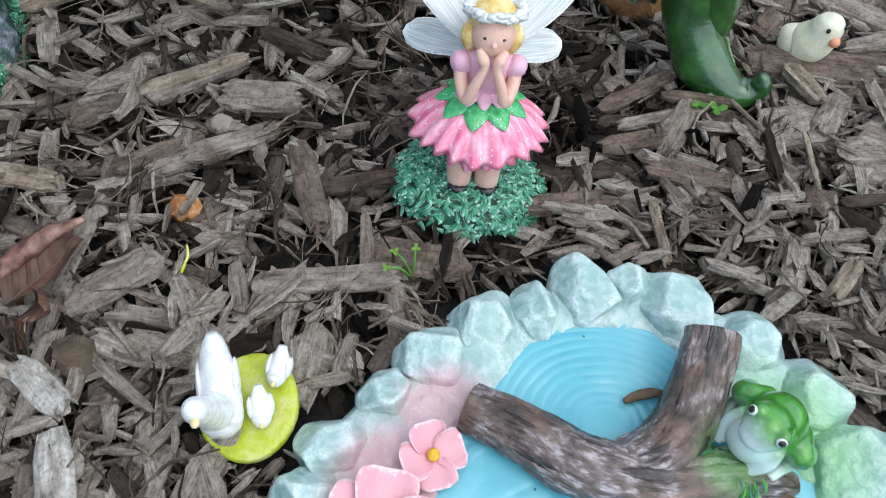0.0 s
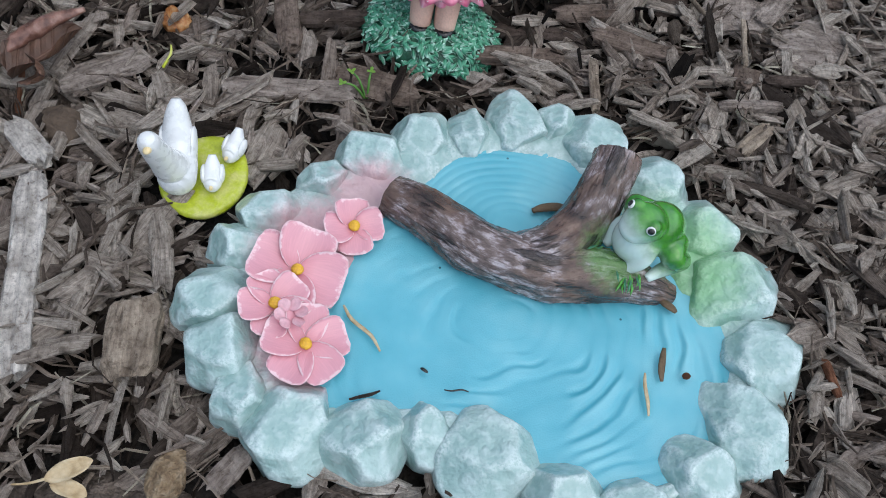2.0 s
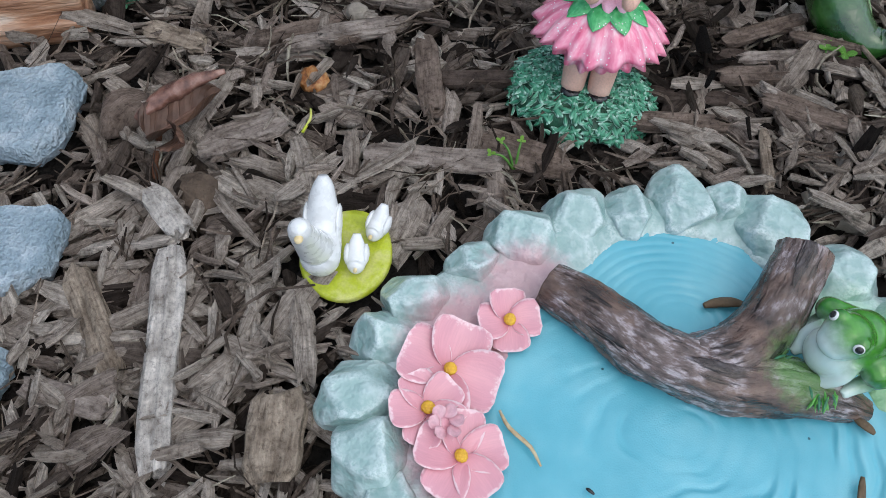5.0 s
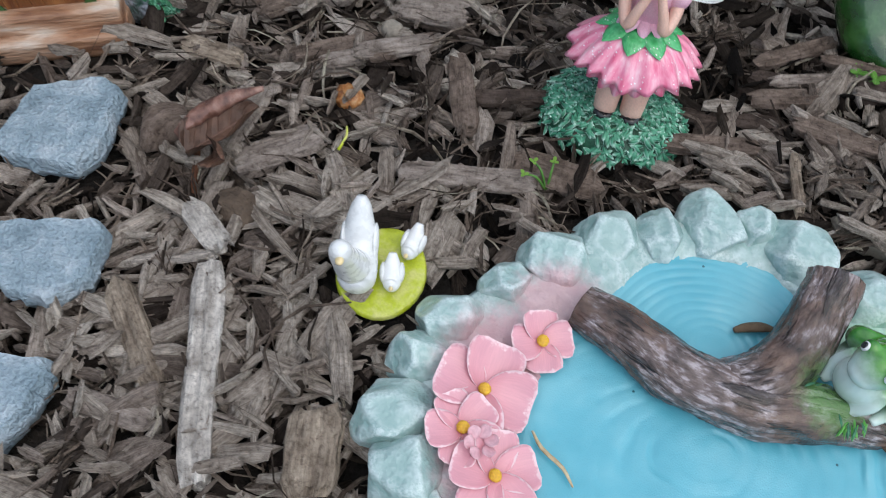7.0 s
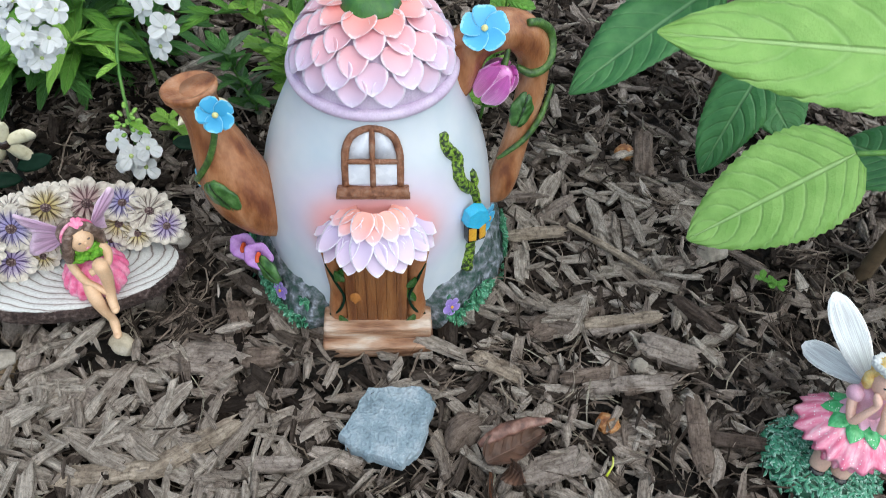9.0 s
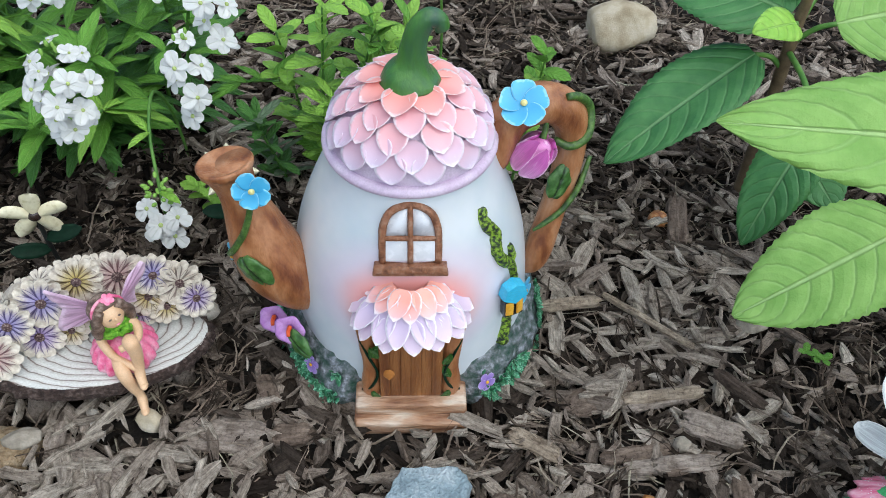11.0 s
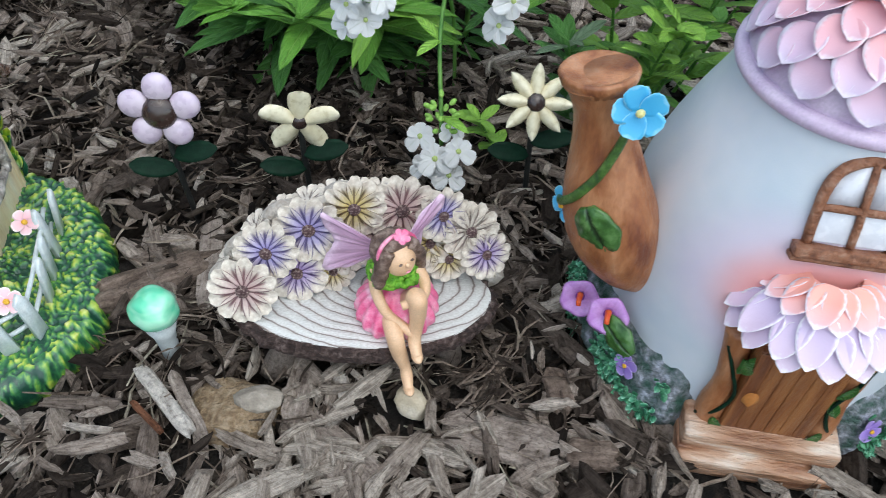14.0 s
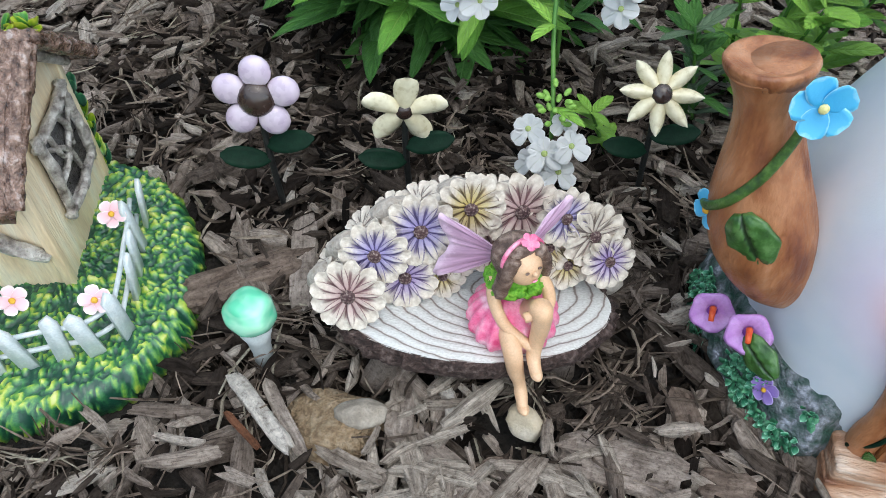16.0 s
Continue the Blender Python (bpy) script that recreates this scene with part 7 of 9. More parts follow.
build_sitting_fairy(pose(-0.4222, 0.1780, 0.0470, 0, 0, 40) @ sized(0.92))


# ---- stones by the bench ----
def loose_stone(name, at, size, mat, label, seed, cuts=9, rough=0.06):
    return tagged(Shape().add(rock(*size, seed, cuts, 3, rough)).put(name, mat, at=at), label, "stone")


loose_stone("sandstone_lump", pose(-0.463, 0.0995, 0.017, 0, 0, 20), (0.0240, 0.0185, 0.0150), STONE_TAN, "crumbly tan sandstone lump in front of the bench", 21, 7, 0.22)
loose_stone("grey_pebble", pose(-0.4525, 0.1075, 0.0285, 10, 0, 35), (0.0115, 0.007, 0.006), STONE_GREY, "smooth grey pebble leaning on the sandstone lump", 22)
loose_stone("foot_stone", pose(-0.395, 0.1505, 0.0155, 0, 10, 10), (0.0092, 0.0078, 0.0085), STONE_BUFF, "small buff stone under the fairy's foot", 23)
loose_stone("buff_boulder", pose(-0.203, 0.680, 0.030, 0, 0, 25), (0.034, 0.027, 0.027), STONE_BUFF, "blocky buff rock at the back of the bed", 24, 7, 0.04)
loose_stone("grey_pebble", pose(0.161, 0.1805, 0.014, 0, 0, -22), (0.017, 0.0085, 0.0075), STONE_GREY, "long brown-grey pebble beside the pond rim", 25)
loose_stone("yellow_pebble", pose(-0.0235, -0.0145, 0.008, 0, 0, 70), (0.0105, 0.0075, 0.0065), STONE_TAN, "small yellowish pebble in front of the pond", 26)
loose_stone("dry_clod", pose(-0.120, 0.136, 0.004, 0, 0, 0), (0.0125, 0.011, 0.009), SOIL_CLOD, "crumbly brown clod of dry soil", 27, 5, 0.25)
loose_stone("bark_lump", pose(-0.171, 0.174, 0.006, 0, 0, 60), (0.015, 0.011, 0.009), CHIP_MATS[0], "rough brown lump of bark by the stepping stone", 28, 8, 0.12)
loose_stone("buff_pebble", pose(-0.043, 0.367, 0.018, 0, 0, 40), (0.012, 0.009, 0.008), STONE_GREY, "rounded grey-buff pebble on the mulch", 29)
loose_stone("pale_stone", pose(-0.535, 0.470, 0.026, 0, 0, 70), (0.018, 0.012, 0.011), STONE_BUFF, "pale buff stone at the back of the bed", 30)
loose_stone("pale_stone", pose(-0.075, 0.255, 0.014, 0, 0, 30), (0.006, 0.005, 0.005), STONE_GREY, "tiny grey stone among the chips", 31)


# ---- metal flower picks and the glass mushroom ----
def build_pick(at, spin, petals, r, width, mat, eye, height, leaf_z, label, tip=0.3, base=0.5, puff=0.5, tilt=35):
    pick = thing("flower_pick", at, label, "ornament", "metal flower picks behind the bench")
    part("stem", tube([(0.002, 0.004, -0.02, 0.0017), (0, 0.002, height * 0.5, 0.0017), (0, 0.003, height, 0.0016)], 8, 4), IRON, pick)
    head = part("eye", ball(eye, eye, eye * 0.6, 18, 10), PICK_EYE, pick, "dark brown domed eye", facing((0, 0, height), (0, -math.cos(radians(tilt)), math.sin(radians(tilt)))))
    for i in range(petals):
        m = turn(0, 0, spin + 360 * i / petals)
        if tip == "ball":
            part("petal", ball(width / 2, r * 0.34, width * puff, 18, 12), mat, head, at=m @ pose(0, r * 0.57, -eye * 0.15))
        else:
            part("petal", petal(r, width, -puff, 0.03, 0.0034, 8, 6, tip, base), mat, head, at=m @ pose(0, eye * 0.35, -eye * 0.1))
    for sx, up in ((-1, -0.004), (1, 0.006)):
        part("leaf", petal(0.0245, 0.0112, 0.25, -0.22, 0.0012, 8, 5, 0.45, 0.55), DARK_LEAF, pick, at=along((0, 0.001, leaf_z + up), (0.026 * sx, -0.006, leaf_z + up + 0.011), (-0.2 * sx, -0.75, 0.65)))
    return pick


build_pick(pose(-0.5686, 0.1835, 0.014, 0, 0, 36), -4, 5, 0.0232, 0.0152, PICK_LILAC, 0.0090, 0.081, 0.045, "lilac enamel five-petal flower pick with a dark domed eye", "ball", puff=0.28, tilt=14)
build_pick(pose(-0.513, 0.2245, 0.014, 0, 0, 38), -6, 5, 0.0200, 0.0122, PICK_CREAM, 0.0042, 0.071, 0.042, "cream enamel five-petal flower pick with green metal leaves", 0.35, 0.5, 0.35, -4)
build_pick(pose(-0.4168, 0.3075, 0.016, 0, 0, 32), -4, 8, 0.0192, 0.0078, PICK_CREAM, 0.0052, 0.069, 0.034, "cream enamel daisy flower pick with narrow petals", 0.7, 0.6, 0.5)


def build_mushroom(at):
    thing_ = thing("glass_mushroom", at, "mint-green glass ball mushroom on a grey stem", "ornament")
    part("stem", lathe([(0.0062, -0.02), (0.0055, 0.0), (0.0068, 0.014), (0.0092, 0.022), (0.006, 0.024)], 24), GREY_STEM, thing_, "tapered grey plastic stem")
    part("ball", ball(0.0138, 0.0138, 0.0132, 36, 24, 0.10, 3, 1.8), MARBLE_GREEN, thing_, "glossy mint glass ball", pose(0, 0, 0.037))
    return thing_


build_mushroom(pose(-0.512, 0.109, 0.024) @ sized(0.82))


# ---- the bark-roofed cottage on its painted grass base ----
def build_cottage():
    ax = Vector((-0.048, 0.059, 0)).normalized()  # along the gable wall
    out = Vector((ax.y, -ax.x, 0))  # out of the gable wall
    yaw = math.degrees(math.atan2(ax.y, ax.x))
    home = thing("bark_cottage", pose(-0.634, 0.1135, 0.016, 0, 0, yaw), "pale wooden fairy cottage with bark roof and white picket fence", "fairy house")
    # in its own axes: x along the gable wall, -y out of it, z up
    W, D, EAVE, APEX = 0.038, 0.060, 0.089, 0.122
    inv = pose(-0.634, 0.1135, 0.016, 0, 0, yaw).inverted()

    def reach(a):
        """How far the grass base spreads: a lobe towards the corner of the fence."""
        q = (math.degrees(a) + 180) % 360 - 180
        return float(np.interp(q, (-180, -120, -80, -59, -43, -27, 5, 32, 70, 98, 180), (0.078, 0.090, 0.090, 0.088, 0.083, 0.082, 0.075, 0.063, 0.062, 0.068, 0.078)))

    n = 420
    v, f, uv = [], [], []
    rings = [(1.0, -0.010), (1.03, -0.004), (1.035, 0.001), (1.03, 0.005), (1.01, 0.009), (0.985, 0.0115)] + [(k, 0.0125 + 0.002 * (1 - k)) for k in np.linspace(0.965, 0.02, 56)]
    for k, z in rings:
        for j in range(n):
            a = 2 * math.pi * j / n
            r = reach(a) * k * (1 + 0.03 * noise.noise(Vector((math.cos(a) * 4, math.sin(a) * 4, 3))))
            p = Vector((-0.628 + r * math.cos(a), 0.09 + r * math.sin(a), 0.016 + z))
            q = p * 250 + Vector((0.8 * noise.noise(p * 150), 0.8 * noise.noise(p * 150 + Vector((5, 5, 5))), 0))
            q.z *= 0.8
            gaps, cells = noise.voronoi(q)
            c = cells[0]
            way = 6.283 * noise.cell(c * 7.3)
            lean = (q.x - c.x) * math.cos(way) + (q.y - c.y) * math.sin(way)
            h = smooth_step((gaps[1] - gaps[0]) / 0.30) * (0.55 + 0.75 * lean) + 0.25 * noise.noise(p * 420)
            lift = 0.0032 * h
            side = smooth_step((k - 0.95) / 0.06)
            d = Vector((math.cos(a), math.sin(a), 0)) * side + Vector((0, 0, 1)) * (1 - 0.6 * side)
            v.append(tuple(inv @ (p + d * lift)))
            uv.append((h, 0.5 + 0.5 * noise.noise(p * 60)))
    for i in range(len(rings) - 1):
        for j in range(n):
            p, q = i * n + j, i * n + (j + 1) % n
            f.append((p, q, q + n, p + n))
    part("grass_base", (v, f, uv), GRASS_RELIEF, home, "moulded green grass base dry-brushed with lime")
    rnd = random.Random(5)
    # walls
    gable = [(-W, 0.010), (W, 0.010), (W, EAVE), (0.0, APEX), (-W, EAVE)]
    v = [(x, y, z) for y in (0.0, D) for x, z in gable]
    f = [(0, 1, 2, 3, 4), (9, 8, 7, 6, 5), (0, 5, 6, 1), (1, 6, 7, 2), (2, 7, 8, 3), (3, 8, 9, 4), (4, 9, 5, 0)]
    part("house_wall", (v, f, None), COTTAGE_WOOD, home, "pale split-wood walls", smooth=False)
    for sx in (-1, 1):
        part("corner_post", box(W * sx - 0.0022, W * sx + 0.0022, -0.0012, 0.004, 0.009, EAVE, 0.0008), COTTAGE_WOOD, home)
    # square window with rough bark rails and a crooked lattice
    cx, cz, hw = 0.0045, 0.0617, 0.0205
    corners = [(cx - hw, cz - hw), (cx + hw, cz - hw), (cx + hw, cz + hw), (cx - hw, cz + hw)]
    # Flat dark slab: the shade of the window hollow is only in its colour.
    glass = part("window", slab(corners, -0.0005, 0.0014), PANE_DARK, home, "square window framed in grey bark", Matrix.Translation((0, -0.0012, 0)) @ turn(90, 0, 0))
    back = turn(-90, 0, 0) @ Matrix.Translation((0, 0.0012, 0))
    for k in range(4):
        (x0, z0), (x1, z1) = corners[k], corners[(k + 1) % 4]
        dx, dz = (x1 - x0) * 0.09, (z1 - z0) * 0.09
        part("rail", tube([(x0 - dx, -0.003, z0 - dz, 0.0024), ((2 * x0 + x1) / 3, -0.0045, (2 * z0 + z1) / 3, 0.0029), ((x0 + 2 * x1) / 3, -0.0040, (z0 + 2 * z1) / 3, 0.0026), (x1 + dx, -0.003, z1 + dz, 0.0022)], 20, 8, 0.9, 0.25, k, 150, ridge=0.3), COTTAGE_SHADE, glass, at=back)
    for k, (ax0, az0, ax1, az1, bow) in enumerate(((-0.9, 0.75, 0.35, -0.95, 0.004), (-0.95, -0.35, 0.9, 0.5, -0.003), (0.1, 0.95, 0.45, -0.2, 0.002), (-0.5, 0.95, -0.15, -0.1, -0.002))):
        x0, z0, x1, z1 = cx + ax0 * hw, cz + az0 * hw, cx + ax1 * hw, cz + az1 * hw
        part("lattice", tube([(x0, -0.003, z0, 0.0013), ((x0 + x1) / 2 + bow, -0.0045, (z0 + z1) / 2 + bow, 0.0017), (x1, -0.003, z1, 0.0012)], 12, 8, 0.9, 0.3, k + 4, 150), COTTAGE_SHADE, glass, at=back)
    part("bark_sill", tube([(-W - 0.002, 0.004, 0.036, 0.0032), (-W - 0.004, 0.014, 0.046, 0.0042), (-W - 0.003, 0.030, 0.058, 0.0036)], 18, 8, 0.9, 0.2, 9, 150, ridge=0.3), COTTAGE_SHADE, home, "strip of dark bark on the side wall")
    # bark roof, two thick slopes with ragged edges, moss along the ridge
    for sx in (-1, 1):
        v, f, uv = [], [], []
        nu, nv = 40, 56
        for layer in (1, -1):
            for i in range(nu + 1):
                for j in range(nv + 1):
                    u, w = i / nu, j / nv
                    x = sx * 0.055 * u
                    z = 0.1275 - 0.0475 * u
                    yy = (-0.013 + (0.010 * smooth_step(u * 1.3) if sx < 0 else 0.0)) * (1 - w) + (D + 0.016) * w
                    q = Vector((x * 1.4, yy * 1.4, 2 + sx))
                    j1 = 0.6 * noise.noise(q * 120) - abs(noise.noise(q * 210)) + 0.4 * noise.noise(q * 420)
                    rag = 0.0035 * noise.noise(Vector((yy * 160, x * 160, layer)))
                    v.append((x + (rag * sx if i == nu else 0), yy + (rag if j in (0, nv) else 0), z + layer * 0.0035 + 0.0024 * j1 * (layer > 0)))
                    uv.append((x, yy))
        o = (nu + 1) * (nv + 1)
        for i in range(nu):
            for j in range(nv):
                a = i * (nv + 1) + j
                quad = (a, a + nv + 1, a + nv + 2, a + 1)
                f.append(quad if sx > 0 else quad[::-1])
                quad = tuple(o + q for q in quad)
                f.append(quad[::-1] if sx > 0 else quad)
        for i in range(nu):
            for a in (i * (nv + 1), i * (nv + 1) + nv):
                f.append((a, a + nv + 1, o + a + nv + 1, o + a))
        for j in range(nv):
            for a in (j, nu * (nv + 1) + j):
                f.append((a, a + 1, o + a + 1, o + a))
        part("roof_slope", (v, f, uv), COTTAGE_BARK, home, "thick glazed bark roof slope")
        part("barge_board", tube([(sx * 0.002, -0.0120, 0.1255, 0.0042), (sx * 0.018, -0.0125 if sx > 0 else -0.0080, 0.1120, 0.0050), (sx * 0.036, -0.0120 if sx > 0 else -0.0045, 0.0965, 0.0044), (sx * 0.0535, -0.0115 if sx > 0 else -0.0030, 0.0815, 0.0040)], 28, 10, 0.85, 0.2, 3 + sx, 160, ridge=0.22), COTTAGE_BARK, home, "ragged bark edge of the roof")
        part("rafter", tube([(sx * 0.004, -0.0035, 0.1170, 0.0026), (sx * 0.026, -0.0035, 0.0985, 0.0028), (sx * 0.041, -0.0035, 0.0855, 0.0024)], 14, 6, 0.9, 0.2, 7 + sx, 160), COTTAGE_SHADE, home)
    for k in range(90):
        part("ridge_moss", petal(rnd.uniform(0.005, 0.009), 0.005, 0.8, 0.4, 0.0016, 4, 3, 0.4, 0.45), (TUFT_LIME, TUFT_MID, TUFT_LIME)[k % 3], home, at=pose(rnd.uniform(-0.002, 0.016), rnd.uniform(-0.012, D + 0.01), 0, 0, 0, 0) @ pose(0, 0, 0.1315 - 0.0086, rnd.uniform(-10, 40), 0, rnd.uniform(0, 360)))
    for k in range(110):
        part("wall_moss", petal(rnd.uniform(0.005, 0.009), 0.005, 0.8, 0.4, 0.0016, 4, 3, 0.4, 0.45), (TUFT_LIME, TUFT_MID, TUFT_DEEP)[k % 3], home, at=pose(W + 0.001 + rnd.uniform(0, 0.005), rnd.uniform(-0.002, 0.02), 0.014 + rnd.uniform(0, 0.055), rnd.uniform(30, 80), 0, rnd.uniform(-140, -40)))
    # picket fence
    run = [(-0.605, 0.022), (-0.597, 0.0315), (-0.588, 0.042), (-0.5785, 0.0535), (-0.569, 0.064), (-0.566, 0.079), (-0.579, 0.095), (-0.5895, 0.1065), (-0.600, 0.1185), (-0.612, 0.130)]
    local = [inv @ Vector((x, y, 0.016)) for x, y in run]
    inner = [p + (inv @ Vector((-0.628, 0.09, 0.016)) - p).normalized() * 0.0026 for p in local]
    rails = part("fence", tube([(p.x, p.y, 0.0215, 0.0013) for p in inner[:6]], 6, 2), FENCE_WHITE, home, "white picket fence with small pink flowers")
    part("rail", tube([(p.x, p.y, 0.0330, 0.0013) for p in inner[:6]], 6, 2), FENCE_WHITE, rails)
    part("rail", tube([(p.x, p.y, 0.0215, 0.0013) for p in inner[5:]], 6, 2), FENCE_WHITE, rails)
    part("rail", tube([(p.x, p.y, 0.0330, 0.0013) for p in inner[5:]], 6, 2), FENCE_WHITE, rails)
    picket = [(-0.0038, 0.0), (0.0038, 0.0), (0.0036, 0.0275), (0.0008, 0.0330), (-0.0036, 0.0295)]
    for k, p in enumerate(local):
        q, r = local[max(0, k - 1)], local[min(len(local) - 1, k + 1)]
        if k == 5:
            q, r = local[4], local[6]
        d = (r - q)
        ang = math.degrees(math.atan2(d.y, d.x))
        part("picket", slab(picket, -0.0011, 0.0011, 0.0004), FENCE_WHITE, rails, at=pose(p.x, p.y, 0.0115, 0, 0, ang) @ turn(90 + rnd.uniform(-8, 8), 0, 0) @ turn(0, 0, rnd.uniform(-6, 6)))

    for k, (wx, wy, wz) in enumerate(((-0.5715, 0.0750, 0.056), (-0.6005, 0.0545, 0.056), (-0.6065, 0.1135, 0.055), (-0.607, 0.045, 0.064))):
        m = inv @ Vector((wx, wy, wz))
        dirn = inv.to_3x3() @ Vector((0.6, -0.45, 0.65))
        flower_parts(home, "pink_flower", facing(m, dirn), 5, 0.0068, PALE_PINK, 0.0015, None, 0.86, 0.25, 0.1, 0.0015, 0.25, 0.45, 15 * k, "small pale pink moulded flower", 30 + k)
    return home


TUFT_LIME = rimmed("painted_tuft_lime", [(0.14, 0.30, 0.012), (0.32, 0.44, 0.02)], (0.50, 0.56, 0.05), 0.7, 0.32, 0.4, deep=(0.012, 0.06, 0.02))
TUFT_MID = rimmed("painted_tuft_green", [(0.03, 0.16, 0.03), (0.09, 0.30, 0.04)], (0.26, 0.46, 0.08), 0.75, 0.32, 0.4, deep=(0.006, 0.035, 0.016))
TUFT_DEEP = rimmed("painted_tuft_teal", [(0.012, 0.075, 0.04), (0.03, 0.16, 0.075)], (0.10, 0.30, 0.12), 0.8, 0.32, 0.4, deep=(0.004, 0.02, 0.012))


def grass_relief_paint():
    """Lime dry-brushed on the crests, green on the slopes; shade of the hollows put in as deep teal-green."""
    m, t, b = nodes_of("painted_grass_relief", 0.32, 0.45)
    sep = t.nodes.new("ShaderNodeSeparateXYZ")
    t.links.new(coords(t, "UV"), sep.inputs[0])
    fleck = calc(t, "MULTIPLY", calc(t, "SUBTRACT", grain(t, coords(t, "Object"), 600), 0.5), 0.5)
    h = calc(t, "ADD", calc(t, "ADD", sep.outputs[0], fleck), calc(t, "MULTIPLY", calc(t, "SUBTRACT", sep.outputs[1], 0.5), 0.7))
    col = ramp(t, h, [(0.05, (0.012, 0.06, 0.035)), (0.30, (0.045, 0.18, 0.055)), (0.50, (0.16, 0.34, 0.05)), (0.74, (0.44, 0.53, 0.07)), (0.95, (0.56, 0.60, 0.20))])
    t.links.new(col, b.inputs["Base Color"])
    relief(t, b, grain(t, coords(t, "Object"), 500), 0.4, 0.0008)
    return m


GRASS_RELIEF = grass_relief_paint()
PANE_DARK = paint("window_hollow_shade", [(0.03, 0.026, 0.024), (0.10, 0.09, 0.085)], 150, 0.3, 0.8, 700, 0.002, 0.3)
build_cottage()


# ---- plants ----
def leaf_shape(length, width, curl, fold, seed, nu=9, nv=4, tip=0.75, base=0.65, teeth=0.0, wave=0.0):
    return petal(length, width, 0.0, curl, 0.0008, nu, nv, tip, base, wave, teeth, fold, seed)


def build_white_plant(at, stems, seed, label, leafy=1.0):
    """Upright stems clothed in lance leaves, each ending in a spike of white blossoms."""
    plant = thing("white_flowering_plant", at, label, "plant")
    rnd = random.Random(seed)
    leaf_mesh = {}
    for mat in (LEAF_DARK, LEAF_MID, LEAF_LIME):
        leaf_mesh[mat.name] = [Shape().add(leaf_shape(1.0, 0.27, c, 0.3, k, 10, 4, 0.8, 0.6, 0.0, 0.02)).mesh("leaf", [mat]) for k, c in enumerate((-0.25, -0.05, -0.45))]
    lobe = Shape().add(petal(1.0, 0.86, 0.3, -0.16, 0.06, 6, 5, 0.25, 0.5, 0.03)).mesh("lobe", [BLOSSOM])
    for x, y, lean, turnz, height, bloom in stems:
        pts, drift = [], Vector((math.sin(radians(turnz)) * lean, -math.cos(radians(turnz)) * lean, 0))
        for i in range(6):
            u = i / 5
            pts.append((x + drift.x * u * u * height, y + drift.y * u * u * height, height * (u - 0.25 * lean * u * u), 0.0021 * (1 - 0.55 * u)))
        stem = part("stem", tube(pts, 7, 4), STALK, plant)
        line = curve_points(pts, 5)
        for k in range(3, len(line) - (5 if bloom else 1)):
            p = line[k]
            for side in (0, 180):
                if rnd.random() > 0.78 * leafy:
                    continue
                u = k / len(line)
                # Lower leaves get darker greens: shade inside the plant is put into the colour.
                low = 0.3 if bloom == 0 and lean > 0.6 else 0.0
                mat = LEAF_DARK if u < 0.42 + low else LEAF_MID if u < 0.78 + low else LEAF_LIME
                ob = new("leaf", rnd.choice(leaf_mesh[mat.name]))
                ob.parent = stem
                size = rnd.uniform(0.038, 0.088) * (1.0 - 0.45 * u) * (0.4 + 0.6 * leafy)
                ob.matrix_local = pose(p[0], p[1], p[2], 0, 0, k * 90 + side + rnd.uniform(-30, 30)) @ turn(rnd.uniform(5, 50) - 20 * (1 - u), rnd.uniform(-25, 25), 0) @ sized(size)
        if bloom:
            top = line[-1]
            heading = Vector(line[-1][:3]) - Vector(line[-3][:3])
            heading.normalize()
            droop = Vector((drift.x, drift.y, -0.9)).normalized()
            for k in range(bloom):
                u = k / max(1, bloom - 1)
                c = Vector(top[:3]) + heading * 0.016 * (1 - u) + droop * 0.052 * u
                a = k * 137.5
                way = Vector((math.cos(radians(a)), math.sin(radians(a)), 0.25 - 0.1 * u)) + Vector((0.3, -0.6, 0.85))
                place = c + Vector((math.cos(radians(a)), math.sin(radians(a)), 0)) * (0.009 + 0.010 * math.sin(math.pi * min(1, 0.15 + u))) * (0.6 if leafy < 0.5 else 1.0)
                r = (0.0090 if u > 0.18 else 0.0062) * (1.15 if leafy < 0.5 else 1.0)
                eye = part("blossom", ball(r * 0.15, r * 0.15, r * 0.14, 8, 5), BLOSSOM_EYE, plant, at=facing(place, way) @ turn(0, 0, rnd.uniform(0, 72)))
                for q in range(5):
                    ob = new("petal", lobe)
                    ob.parent = eye
                    ob.matrix_local = turn(0, 0, 72 * q) @ pose(0, 0, -r * 0.1, rnd.uniform(-6, 22), 0, 0) @ sized(r * (1.15 if q in (0, 1) else 0.95))
            for k in range(4):
                c = Vector(top[:3]) + heading * (0.020 + 0.003 * k)
                part("flower_bud", ball(0.0015 - 0.0001 * k, 0.0015 - 0.0001 * k, 0.0026, 8, 6), LIME_BUD, stem, at=Matrix.Translation(c + Vector((0.005 * math.cos(k * 2.4), 0.005 * math.sin(k * 2.4), 0))))
    return plant


VARIEGATED = leaf_paint("grey_edged_leaf", [(0.10, 0.18, 0.09), (0.22, 0.30, 0.18)], (0.05, 0.12, 0.04), 0.45, 4.0, 0.2)
LIME_BUD = paint("lime_bud", [(0.20, 0.42, 0.05), (0.34, 0.55, 0.12)], 300, 0.5, 0.3, 900, 0.0004)
